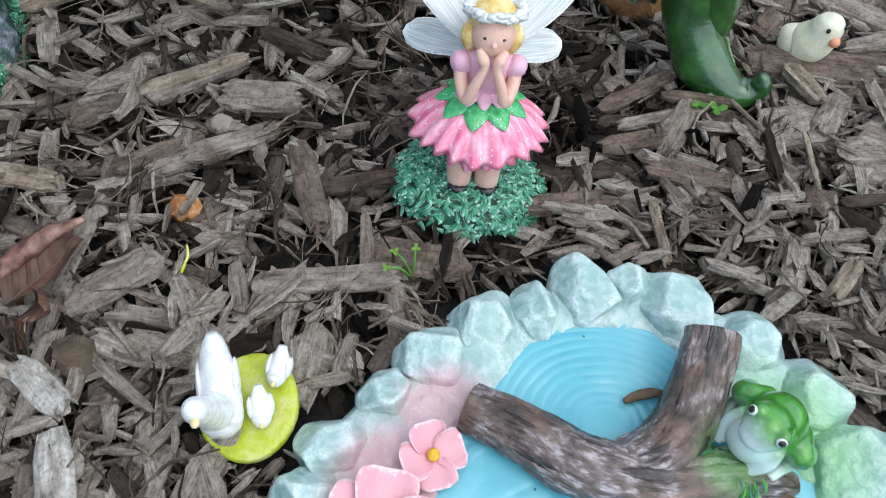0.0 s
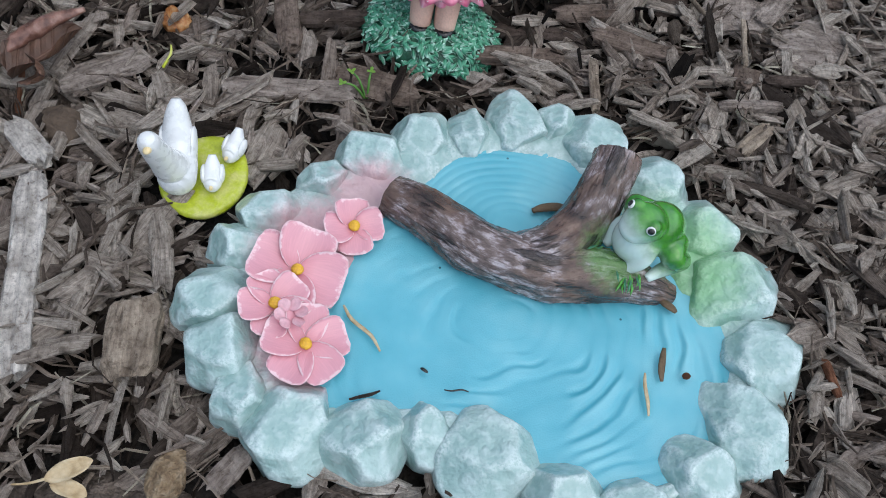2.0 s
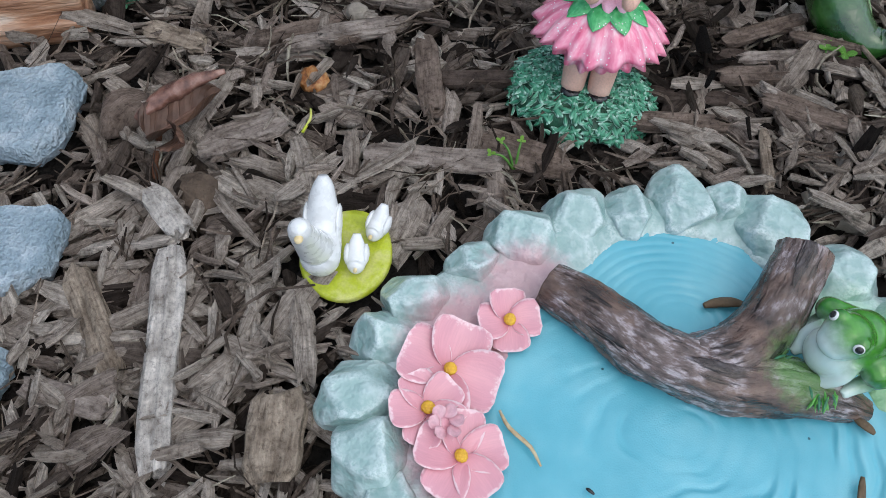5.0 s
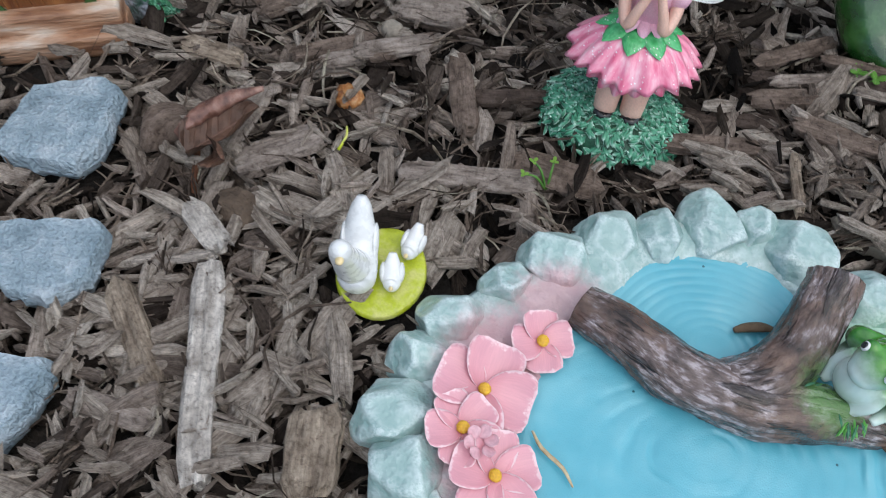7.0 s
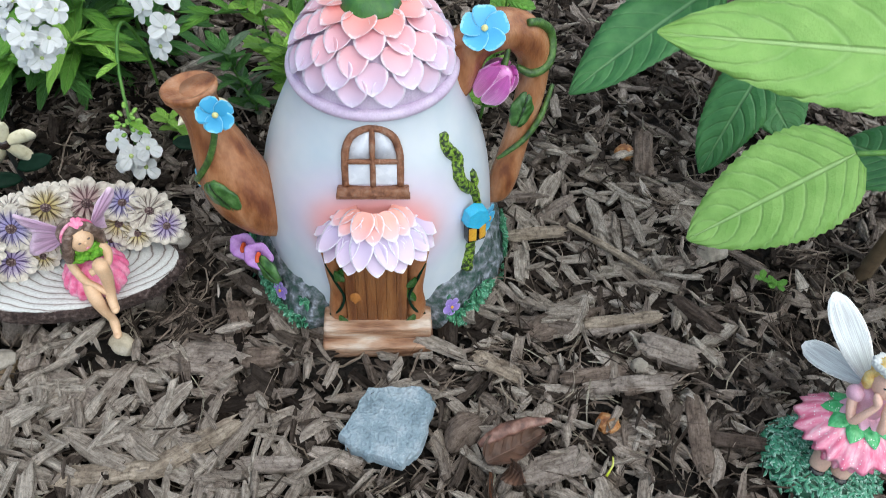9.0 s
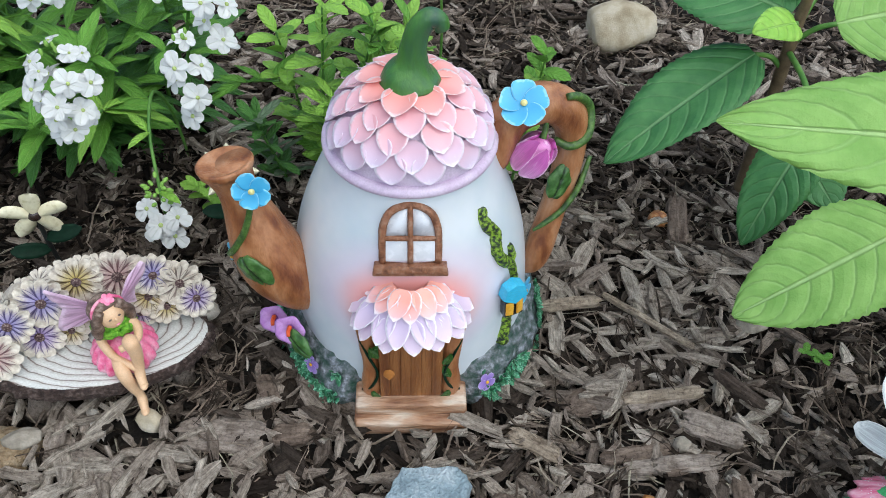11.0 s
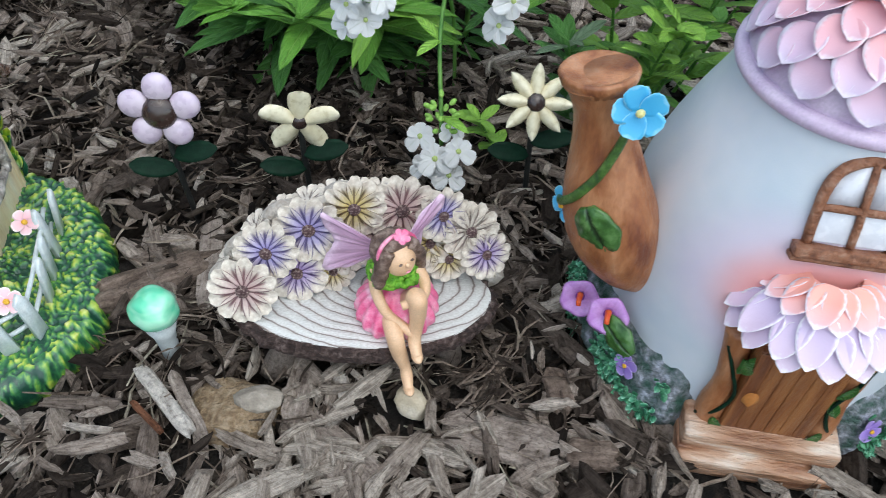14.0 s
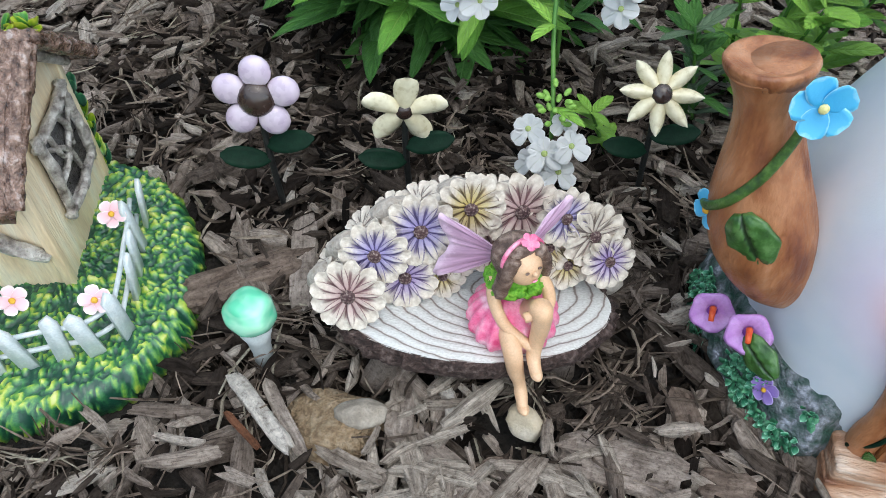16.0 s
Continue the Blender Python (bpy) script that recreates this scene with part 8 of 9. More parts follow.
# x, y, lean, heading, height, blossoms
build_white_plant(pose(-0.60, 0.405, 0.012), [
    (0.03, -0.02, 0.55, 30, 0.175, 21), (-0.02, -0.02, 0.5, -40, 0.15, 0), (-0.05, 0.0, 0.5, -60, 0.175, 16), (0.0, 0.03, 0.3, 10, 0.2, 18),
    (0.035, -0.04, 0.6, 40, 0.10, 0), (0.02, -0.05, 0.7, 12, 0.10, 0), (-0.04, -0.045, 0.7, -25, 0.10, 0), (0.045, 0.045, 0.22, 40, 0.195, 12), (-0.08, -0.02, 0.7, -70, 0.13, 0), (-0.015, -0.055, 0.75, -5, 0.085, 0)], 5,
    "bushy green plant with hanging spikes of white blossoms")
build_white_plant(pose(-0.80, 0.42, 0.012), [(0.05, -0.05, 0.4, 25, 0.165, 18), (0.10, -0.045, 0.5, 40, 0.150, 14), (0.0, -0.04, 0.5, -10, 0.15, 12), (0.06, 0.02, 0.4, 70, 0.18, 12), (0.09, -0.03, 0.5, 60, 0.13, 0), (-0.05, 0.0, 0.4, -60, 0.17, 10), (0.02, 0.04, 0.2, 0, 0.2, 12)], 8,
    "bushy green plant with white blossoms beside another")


def build_hanging_sprig(base, path, seed, label):
    """A long bare stem that arches over and hangs, with lime buds and open two-lipped white florets at its end."""
    plant = thing("white_blossom_sprig", pose(*base), label, "plant")
    o = Vector(base)
    stem = part("stem", tube([(x - o.x, y - o.y, z - o.z, 0.0013) for x, y, z in path], 7, 6), STALK, plant)
    rnd = random.Random(seed)
    tip = Vector(path[-1]) - o
    lobe = Shape().add(petal(1.0, 0.95, 0.2, -0.10, 0.07, 6, 5, 0.22, 0.5, 0.03)).mesh("petal", [BLOSSOM])
    for dx, dy, dz, r in ((-0.012, -0.004, 0.004, 0.0082), (0.002, -0.010, -0.002, 0.0088), (0.014, -0.004, 0.005, 0.0080), (-0.006, -0.008, -0.012, 0.0078), (0.011, -0.009, -0.011, 0.0084), (0.004, 0.004, 0.010, 0.0062)):
        eye = part("blossom", ball(r * 0.20, r * 0.20, r * 0.14, 10, 6), BLOSSOM_EYE, plant, at=facing(tip + Vector((dx, dy, dz)), (0.35 + 20 * dx, -0.8 + 20 * dy, 0.9)) @ turn(0, 0, rnd.uniform(-20, 20)))
        for q, a in enumerate((0, 62, 130, 230, 298)):
            ob = new("petal", lobe)
            ob.parent = eye
            ob.matrix_local = turn(0, 0, a) @ pose(0, r * 0.1, -r * 0.05, rnd.uniform(-4, 14), 0, 0) @ sized(r * (1.2 if q in (2, 3) else 0.9))
    for k in range(16):
        c = tip + Vector((0.008 * math.cos(k * 2.4), 0.008 * math.sin(k * 2.4), 0.014 + 0.0012 * k))
        part("flower_bud", ball(0.0016, 0.0016, 0.0026, 8, 6), LIME_BUD, stem, at=facing(c, (math.cos(k * 2.4), math.sin(k * 2.4), 0.4)))
    for k, (u, a) in enumerate(((3, 70), (4, 250), (3, 180))):
        p = Vector(path[u]) - o
        part("leaf", leaf_shape(0.024, 0.007, -0.2, 0.25, k, 9, 4), LEAF_LIME, stem, at=pose(*p, 0, 0, a) @ turn(20, 0, 0))
    return plant


build_white_plant(pose(-0.535, 0.400, 0.012), [(0.0, 0.0, 0.50, 52, 0.160, 8), (0.01, 0.02, 0.35, 60, 0.185, 7), (0.015, 0.0, 0.85, 82, 0.125, 0)], 21,
    "slender leaning stems with white blossoms beside the bushy plant", 0.42)
build_hanging_sprig((-0.505, 0.372, 0.012), [(-0.505, 0.372, 0.008), (-0.503, 0.365, 0.070), (-0.497, 0.345, 0.105), (-0.483, 0.315, 0.095), (-0.466, 0.290, 0.065), (-0.462, 0.284, 0.050)], 15,
    "hanging sprig of white blossoms with lime buds behind the bench")


def build_leafy_sprigs(at, stems, seed, label, mats, leaf=(0.017, 0.5), bare=0.0):
    """Thin branching sprigs with small oval leaves in pairs."""
    plant = thing("leafy_plant", at, label, "plant")
    rnd = random.Random(seed)
    meshes = [Shape().add(leaf_shape(1.0, leaf[1], -0.15, 0.25, k, 7, 4, 0.5, 0.55)).mesh("leaf", [m]) for k, m in enumerate(mats)]
    for x, y, lean, turnz, height in stems:
        drift = Vector((math.sin(radians(turnz)) * lean, -math.cos(radians(turnz)) * lean, 0))
        pts = [(x + drift.x * u * height, y + drift.y * u * height, height * (u - 0.15 * lean * u * u), 0.0013 * (1.1 - 0.6 * u)) for u in (0, 0.25, 0.5, 0.75, 1)]
        stem = part("stem", tube(pts, 6, 4), STALK, plant)
        line = curve_points(pts, 5)
        for k in range(3, len(line)):
            for side in (0, 180):
                if rnd.random() < bare:
                    continue
                ob = new("leaf", rnd.choice(meshes))
                ob.parent = stem
                size = leaf[0] * rnd.uniform(0.75, 1.25)
                ob.matrix_local = pose(*line[k][:3], 0, 0, k * 75 + side + rnd.uniform(-20, 20)) @ turn(rnd.uniform(10, 55), rnd.uniform(-20, 20), 0) @ sized(size)
    return plant


build_leafy_sprigs(pose(-0.397, 0.407, 0.012), [(0.0, 0.0, 0.12, 60, 0.165), (0.012, 0.01, 0.25, 80, 0.15), (-0.012, 0.008, 0.15, -30, 0.135), (0.02, 0.03, 0.3, 100, 0.14), (0.004, -0.008, 0.3, 50, 0.105)], 3, "airy sprigs of small bright green leaves behind the teapot house", [LEAF_LIME, LEAF_LIME, LEAF_LIME, LEAF_MID], (0.026, 0.42), 0.25)
build_leafy_sprigs(pose(-0.265, 0.425, 0.012), [(-0.02, 0, 0.3, -30, 0.17), (0.02, 0.015, 0.25, 30, 0.165), (-0.045, 0.01, 0.3, -60, 0.16)], 6, "bright green sprigs showing above the teapot lid", [LEAF_LIME, LEAF_MID])
build_leafy_sprigs(pose(-0.412, 0.375, 0.012), [(0, 0, 0.25, -30, 0.085)], 9, "thin dark stems with narrow grey-edged leaves", [LEAF_DARK, VARIEGATED], (0.021, 0.34))
build_leafy_sprigs(pose(-0.447, 0.33, 0.012), [(0, 0, 0.4, -30, 0.040)], 12, "low lime-green seedling behind the bench", [LEAF_LIME], (0.014, 0.5), 0.55)


def build_broad_plant(at, trunk_path, leaves, label):
    """A shrub with large toothed leaves on short stalks: root, tip, width, material, curl and facing of each, in world places."""
    plant = thing("broad_leaf_shrub", at, label, "shrub")
    part("trunk", tube(trunk_path, 10, 6, 1.0, 0.1, 2), STALK_BROWN, plant, "green-brown woody stem")
    inv = at.inverted()
    line = curve_points(trunk_path, 8)
    for k, (root, tip, width, mat, curl, normal) in enumerate(leaves):
        a, b = inv @ Vector(root), inv @ Vector(tip)
        m = along(a, b, normal)
        part("leaf", petal((b - a).length, width, 0.0, curl, 0.0009, 40, 8, 0.75, 0.42, 0.012, 0.020, 0.16, k), mat, plant, at=m)
        hub = min((Vector(p[:3]) for p in line), key=lambda p: (p - a - Vector((0, 0, -0.02))).length)
        part("leaf_stalk", tube([(*hub, 0.0021), (*((hub + a) / 2 + Vector((0, 0, 0.004))), 0.0019), (*a, 0.0017)], 7, 4), STALK, plant)
    return plant


build_broad_plant(pose(-0.065, 0.50, 0.012), [(0, 0, -0.01, 0.006), (-0.004, -0.005, 0.06, 0.0052), (-0.008, -0.01, 0.12, 0.0046), (-0.012, -0.018, 0.165, 0.0042), (-0.012, -0.02, 0.20, 0.003)], [
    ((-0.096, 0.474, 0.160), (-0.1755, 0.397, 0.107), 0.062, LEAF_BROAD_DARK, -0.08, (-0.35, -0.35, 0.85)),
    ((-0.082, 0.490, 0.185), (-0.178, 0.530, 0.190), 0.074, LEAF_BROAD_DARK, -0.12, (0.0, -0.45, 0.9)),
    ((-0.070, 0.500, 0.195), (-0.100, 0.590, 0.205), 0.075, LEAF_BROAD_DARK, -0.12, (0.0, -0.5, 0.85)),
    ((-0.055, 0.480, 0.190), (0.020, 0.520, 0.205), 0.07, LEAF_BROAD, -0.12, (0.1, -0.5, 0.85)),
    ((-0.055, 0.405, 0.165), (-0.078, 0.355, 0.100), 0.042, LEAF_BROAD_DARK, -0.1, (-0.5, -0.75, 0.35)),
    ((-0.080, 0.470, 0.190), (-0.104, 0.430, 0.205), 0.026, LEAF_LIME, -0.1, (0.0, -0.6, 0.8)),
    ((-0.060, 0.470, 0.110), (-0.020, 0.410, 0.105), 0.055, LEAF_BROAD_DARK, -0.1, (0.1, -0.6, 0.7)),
], "young shrub with large toothed dark green leaves")
build_broad_plant(pose(0.065, 0.39, 0.012), [(0, 0, -0.01, 0.006), (-0.002, -0.003, 0.06, 0.0052), (-0.004, -0.006, 0.12, 0.0046), (-0.004, -0.014, 0.18, 0.0042), (0.0, -0.03, 0.245, 0.0036)], [
    ((0.002, 0.352, 0.148), (-0.0745, 0.288, 0.110), 0.064, LEAF_BROAD, -0.06, (-0.05, -0.6, 0.8)),
    ((0.040, 0.285, 0.272), (-0.127, 0.2315, 0.2765), 0.058, LEAF_BROAD, 0.02, (0.1, -0.55, 0.85)),
    ((0.060, 0.40, 0.200), (0.14, 0.36, 0.22), 0.08, LEAF_BROAD, -0.15, (0.0, -0.5, 0.85)),
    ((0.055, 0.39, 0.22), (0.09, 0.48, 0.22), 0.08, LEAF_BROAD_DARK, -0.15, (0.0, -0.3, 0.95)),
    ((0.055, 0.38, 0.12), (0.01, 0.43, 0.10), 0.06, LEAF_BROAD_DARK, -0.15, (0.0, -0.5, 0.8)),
], "young shrub with large toothed bright green leaves")
PURPLE_BIT = flower_parts(thing("purple_floret", pose(-0.338, 0.515, 0.02), "single small purple flower behind the teapot house", "flower"), "bloom", pose(0, 0, 0.135, 20, 0, 0), 5, 0.013, VIOLET_PETAL, 0.002, None, 0.7, 0.3, 0.2, 0.001, 0.4, 0.5, 0, "", 3)
part("stem", tube([(0, 0, -0.01, 0.0012), (0.003, 0.002, 0.07, 0.0012), (0, 0, 0.134, 0.001)], 6, 5), STALK, PURPLE_BIT.parent)


def sprout(at, label, seed, n=3, size=0.008, mat=None):
    """A tiny weed: thread stems with pairs of round leaves."""
    rnd = random.Random(seed)
    s = thing("weed_sprout", at, label, "plant")
    for k in range(n):
        a = rnd.uniform(0, 6.28)
        tip = Vector((0.012 * math.cos(a), 0.008 * math.sin(a), 0.009))
        part("stem", tube([(0, 0, -0.004, 0.0006), (tip.x * 0.5, tip.y * 0.5, 0.007, 0.0006), (*tip, 0.0004)], 5, 3), STALK, s)
        for q in range(3):
            part("leaf", petal(size * 0.62, size * 0.45, 0.2, 0.0, 0.0005, 4, 3, 0.4, 0.5), mat or LEAF_LIME, s, at=Matrix.Translation(tip) @ turn(0, 0, q * 120 + k * 40) @ turn(20, 0, 0))
    return s


sprout(pose(0.018, 0.176, 0.012), "tiny curling green weed beside the fairy's base", 3, 3, 0.004)
sprout(pose(0.156, 0.262, 0.014), "tiny green clover-like sprout in the mulch", 4, 2, 0.009, LEAF_MID)
sprout(pose(0.0, 0.352, 0.018), "small green weed seedling in the mulch", 5, 3, 0.011, LEAF_MID)


# ---- larger pieces of wood and litter that stand out ----
def big_chip(a, b, width, thick, mat, label, seed, z=0.014, roll=0.0, name="wood_chip", dip=0.0):
    """A single split piece between two places on the bed."""
    (x0, y0), (x1, y1) = a, b
    l = math.hypot(x1 - x0, y1 - y0)
    rings, ring = 19, 18
    v, f, uv = [], [], []
    for i in range(rings):
        s = i / (rings - 1)
        end = min(s, 1 - s)
        k = 0.72 + 0.28 * smooth_step(end / 0.1)
        for j in range(ring):
            q = 2 * math.pi * j / ring
            c, d = math.cos(q), math.sin(q)
            sq = (abs(c) ** 4 + abs(d) ** 4) ** -0.25
            n = noise.noise(Vector((c * 3, d * 3, s * 3 + seed * 7)))
            m = noise.noise(Vector((c * 9, d * 9, s * 1.2 + seed)))
            w = k * (1 + 0.13 * n + 0.13 * m)
            x = l * (s - 0.5) + ((0.5 * m + 0.35 * n + 0.3 * c * noise.noise(Vector((seed, s * 9, 0)))) * width if end < 0.01 else 0)
            v.append((x, c * sq * width / 2 * w + 0.010 * l * noise.noise(Vector((s * 2, seed, 0))), d * sq * thick / 2 * w + 0.12 * thick * m))
            uv.append((l * s + seed * 3.7, q * 0.16 * (width + thick) + seed))
    for i in range(rings - 1):
        for j in range(ring):
            p, q = i * ring + j, i * ring + (j + 1) % ring
            f.append((p, q, q + ring, p + ring))
    f += [tuple(range(ring - 1, -1, -1)), tuple(range((rings - 1) * ring, rings * ring))]
    mx, my = (x0 + x1) / 2, (y0 + y1) / 2
    at = pose(mx, my, ground_z(mx, my) + z, 0, 0, math.degrees(math.atan2(y1 - y0, x1 - x0))) @ turn(roll, dip, 0)
    return tagged(Shape().add((v, f, uv)).put(name, mat, at=at, smooth=False), label, "wood chip", "large chips in the mulch")


BROWN, GREY, PALE, DARK, RED = CHIP_MATS
WOODS = [
    ((-0.1185, 0.104), (-0.090, 0.013), 0.0135, 0.010, GREY_WOOD, "long weathered grey-white stick of split wood", 0.016, 0),
    ((-0.006, -0.018), (0.003, -0.003), 0.0095, 0.004, GREY, "flat grey chip at the front of the pond", 0.014, 0),
    ((-0.138, 0.131), (-0.117, 0.114), 0.0125, 0.008, GREY_WOOD, "short weathered pale end of a split stick", 0.016, 0),
    ((-0.048, 0.168), (0.012, 0.1745), 0.0125, 0.005, GREY, "flat grey-brown chip with splintered ends", 0.016, 0),
    ((-0.038, 0.244), (-0.024, 0.199), 0.0125, 0.005, BROWN, "smooth reddish-brown flake of wood", 0.015, 15),
    ((-0.053, 0.050), (-0.048, 0.019), 0.021, 0.011, PALE, "stubby pale chunk of torn wood", 0.016, 0),
    ((-0.155, 0.088), (-0.121, 0.047), 0.0125, 0.009, PALE, "short pale wood block among the chips", 0.015, 20),
    ((-0.152, 0.036), (-0.117, 0.033), 0.010, 0.005, GREY, "thin grey chip near the stepping stone", 0.014, 0),
    ((-0.123, 0.160), (-0.094, 0.183), 0.019, 0.005, GREY, "broad grey flake of bark", 0.015, -10),
    ((-0.081, 0.233), (-0.054, 0.254), 0.0085, 0.006, BROWN, "narrow brown splinter block", 0.015, 0),
    ((-0.026, 0.221), (0.013, 0.229), 0.0095, 0.005, DARK, "dark brown flat chip beside the fairy", 0.014, 0),
    ((0.069, 0.212), (0.112, 0.219), 0.0095, 0.006, BROWN, "brown splinter by the leafy base", 0.014, 0),
    ((0.0, 0.187), (0.040, 0.181), 0.016, 0.006, BROWN, "brown chip half under the fairy's base", 0.012, 10),
    ((0.127, 0.214), (0.129, 0.181), 0.0048, 0.004, PALE, "thin pale brown twig by the pond rim", 0.016, 0),
    ((0.074, 0.232), (0.122, 0.236), 0.0085, 0.005, DARK, "long dark sliver of bark", 0.013, 0),
    ((-0.375, 0.150), (-0.325, 0.168), 0.0235, 0.006, GREY, "broad flat grey chip in front of the bench", 0.012, 0),
    ((-0.440, 0.113), (-0.386, 0.104), 0.0225, 0.006, GREY, "broad grey-brown chip with a pointed end", 0.012, -8),
    ((-0.320, 0.170), (-0.300, 0.180), 0.0145, 0.007, BROWN, "small brown block by the doorstep", 0.013, 0),
    ((-0.116, 0.273), (-0.069, 0.298), 0.0095, 0.005, PALE, "pale straight chip beside the teapot house", 0.017, 0),
    ((-0.147, 0.258), (-0.118, 0.292), 0.022, 0.007, BROWN, "broad brown slab of bark", 0.013, -15),
    ((-0.076, 0.276), (-0.040, 0.275), 0.013, 0.008, GREY, "short stubby grey chip", 0.016, 0),
    ((-0.088, 0.235), (-0.052, 0.250), 0.0105, 0.006, GREY, "greyish chip with split end", 0.016, 0),
    ((-0.179, 0.2275), (-0.148, 0.223), 0.0115, 0.004, PALE, "thin pale flake by the doorstep", 0.015, 10),
    ((-0.385, 0.058), (-0.326, 0.087), 0.0125, 0.006, PALE, "long pale splinter of wood", 0.014, 0),
    ((-0.331, 0.084), (-0.300, 0.127), 0.0125, 0.006, PALE, "pale brown splinter crossing another", 0.017, 0),
    ((-0.290, 0.104), (-0.254, 0.118), 0.010, 0.005, GREY, "grey splinter in front of the stepping stone", 0.015, 0),
    ((-0.114, 0.465), (-0.105, 0.419), 0.0155, 0.010, BROWN, "upright-grained brown block of wood", 0.014, 0),
    ((-0.062, 0.316), (-0.028, 0.301), 0.009, 0.008, DARK, "dark stick lying across the mulch", 0.016, 0),
    ((-0.148, 0.350), (-0.080, 0.327), 0.0048, 0.004, PALE, "thin pale stick lying on the mulch", 0.020, 0),
    ((-0.187, 0.326), (-0.150, 0.346), 0.0095, 0.005, PALE, "pale split chip meeting a stick", 0.018, 0),
    ((-0.105, 0.228), (-0.050, 0.256), 0.0105, 0.006, GREY, "slim grey chip of weathered wood", 0.012, 0),
    ((-0.512, 0.090), (-0.467, 0.078), 0.0072, 0.005, GREY_WOOD, "thin grey-white stick near the glass mushroom", 0.016, 0),
    ((-0.498, 0.097), (-0.462, 0.080), 0.0062, 0.004, GREY, "slender grey stick near the sandstone lump", 0.014, 0),
    ((-0.436, 0.110), (-0.448, 0.134), 0.0115, 0.006, GREY, "short grey chip beside the sandstone lump", 0.012, 0),
    ((-0.433, 0.143), (-0.415, 0.128), 0.0072, 0.005, GREY_WOOD, "small pale stick under the bench", 0.012, 0),
    ((-0.565, 0.107), (-0.533, 0.160), 0.0195, 0.011, BROWN, "thick brown bark block behind the glass mushroom", 0.010, 0),
    ((-0.549, 0.182), (-0.512, 0.137), 0.013, 0.005, GREY, "flat grey board-like chip behind the bench", 0.012, 0),
    ((-0.346, 0.206), (-0.331, 0.190), 0.0125, 0.008, BROWN, "brown chunk between bench and teapot house", 0.012, 0),
    ((0.190, 0.303), (0.270, 0.296), 0.0235, 0.015, BROWN, "large split log piece under the cream bird", 0.013, 0),
    ((0.240, 0.309), (0.290, 0.322), 0.0085, 0.008, GREY, "torn grey branch end beside the split log", 0.018, 0),
    ((0.200, 0.322), (0.226, 0.351), 0.0165, 0.008, BROWN, "slanting slab of brown bark behind the boot", 0.014, 20),
    ((0.232, 0.356), (0.290, 0.318), 0.017, 0.010, GREY, "long grey split log behind the cream bird", 0.014, 0),
    ((0.232, 0.2865), (0.268, 0.283), 0.009, 0.006, BROWN, "brown strip of wood before the split log", 0.012, 0),
    ((0.141, 0.276), (0.174, 0.2725), 0.0055, 0.005, BROWN, "bent brown root before the boot", 0.017, 0),
    ((0.173, 0.2725), (0.192, 0.241), 0.0022, 0.002, PALE, "thin pale root end lying over chips", 0.018, 0),
    ((0.110, 0.270), (0.149, 0.294), 0.0085, 0.006, BROWN, "long brown root piece beside the boot", 0.015, 0),
    ((0.117, 0.2585), (0.147, 0.267), 0.0068, 0.005, GREY, "short greyish root piece near the boot", 0.016, 0),
    ((0.108, 0.2455), (0.147, 0.2545), 0.0105, 0.006, BROWN, "split brown root with frayed ends", 0.016, 0),
    ((0.158, 0.258), (0.176, 0.262), 0.0125, 0.004, DARK, "thin dark flake by the boot's toe", 0.015, 6),
    ((0.1855, 0.2540), (0.2155, 0.2600), 0.0235, 0.004, GREY, "square thin grey flake of bark", 0.016, 4),
    ((0.224, 0.238), (0.252, 0.2375), 0.0290, 0.008, GREY, "squarish grey block of bark", 0.014, 0),
    ((0.205, 0.2205), (0.204, 0.209), 0.0150, 0.005, BROWN, "stubby brown block of bark", 0.015, 0),
    ((0.189, 0.191), (0.220, 0.196), 0.0055, 0.005, GREY, "straight grey stick of split wood", 0.017, 0),
    ((0.211, 0.181), (0.196, 0.163), 0.0080, 0.005, PALE, "pale frayed root stub", 0.017, 0),
    ((0.213, 0.212), (0.238, 0.215), 0.0055, 0.005, DARK, "dark stick beside the grey block", 0.017, 0),
    ((0.257, 0.191), (0.277, 0.205), 0.0095, 0.005, GREY, "grey chip beyond the pond rim", 0.016, 0),
    ((-0.114, 0.271), (-0.071, 0.299), 0.012, 0.007, GREY, "grey stick-like chip in the mulch", 0.015, 0),
    ((-0.075, 0.271), (-0.038, 0.272), 0.0135, 0.009, GREY, "furrowed grey piece of bark", 0.014, 0),
    ((-0.120, 0.229), (-0.082, 0.250), 0.010, 0.006, BROWN, "brown rounded stick in the mulch", 0.013, 0),
    ((0.108, 0.263), (0.146, 0.261), 0.009, 0.005, DARK, "dark brown chip behind the fairy", 0.013, 0),
    ((0.213, 0.253), (0.229, 0.275), 0.0120, 0.006, GREY, "slanting grey chip by the bark flake", 0.018, 0),
    ((0.236, 0.254), (0.262, 0.247), 0.0200, 0.006, GREY, "broad grey-brown chip of bark", 0.014, 0),
    ((0.128, 0.2315), (0.169, 0.2250), 0.0125, 0.005, BROWN, "long brown splinter of bark", 0.016, 0),
    ((0.205, 0.293), (0.2165, 0.270), 0.0100, 0.006, PALE, "pale wedge of wood beside the boot", 0.021, 0),
    ((0.2035, 0.250), (0.202, 0.216), 0.0026, 0.002, PALE, "thin pale bent twig", 0.021, 0),
]
for k, (a, b, w, th, mat, label, z, roll) in enumerate(WOODS):
    big_chip(a, b, w, th, mat, label, k + 1, z - 0.004, roll)
big_chip((-0.498, 0.074), (-0.476, 0.070), 0.003, 0.003, RED, "rust-red splinter of wood", 90, 0.016)
big_chip((-0.149, 0.166), (-0.141, 0.140), 0.0026, 0.0026, RED, "rust-red splinter under the dry leaf", 91, 0.012)
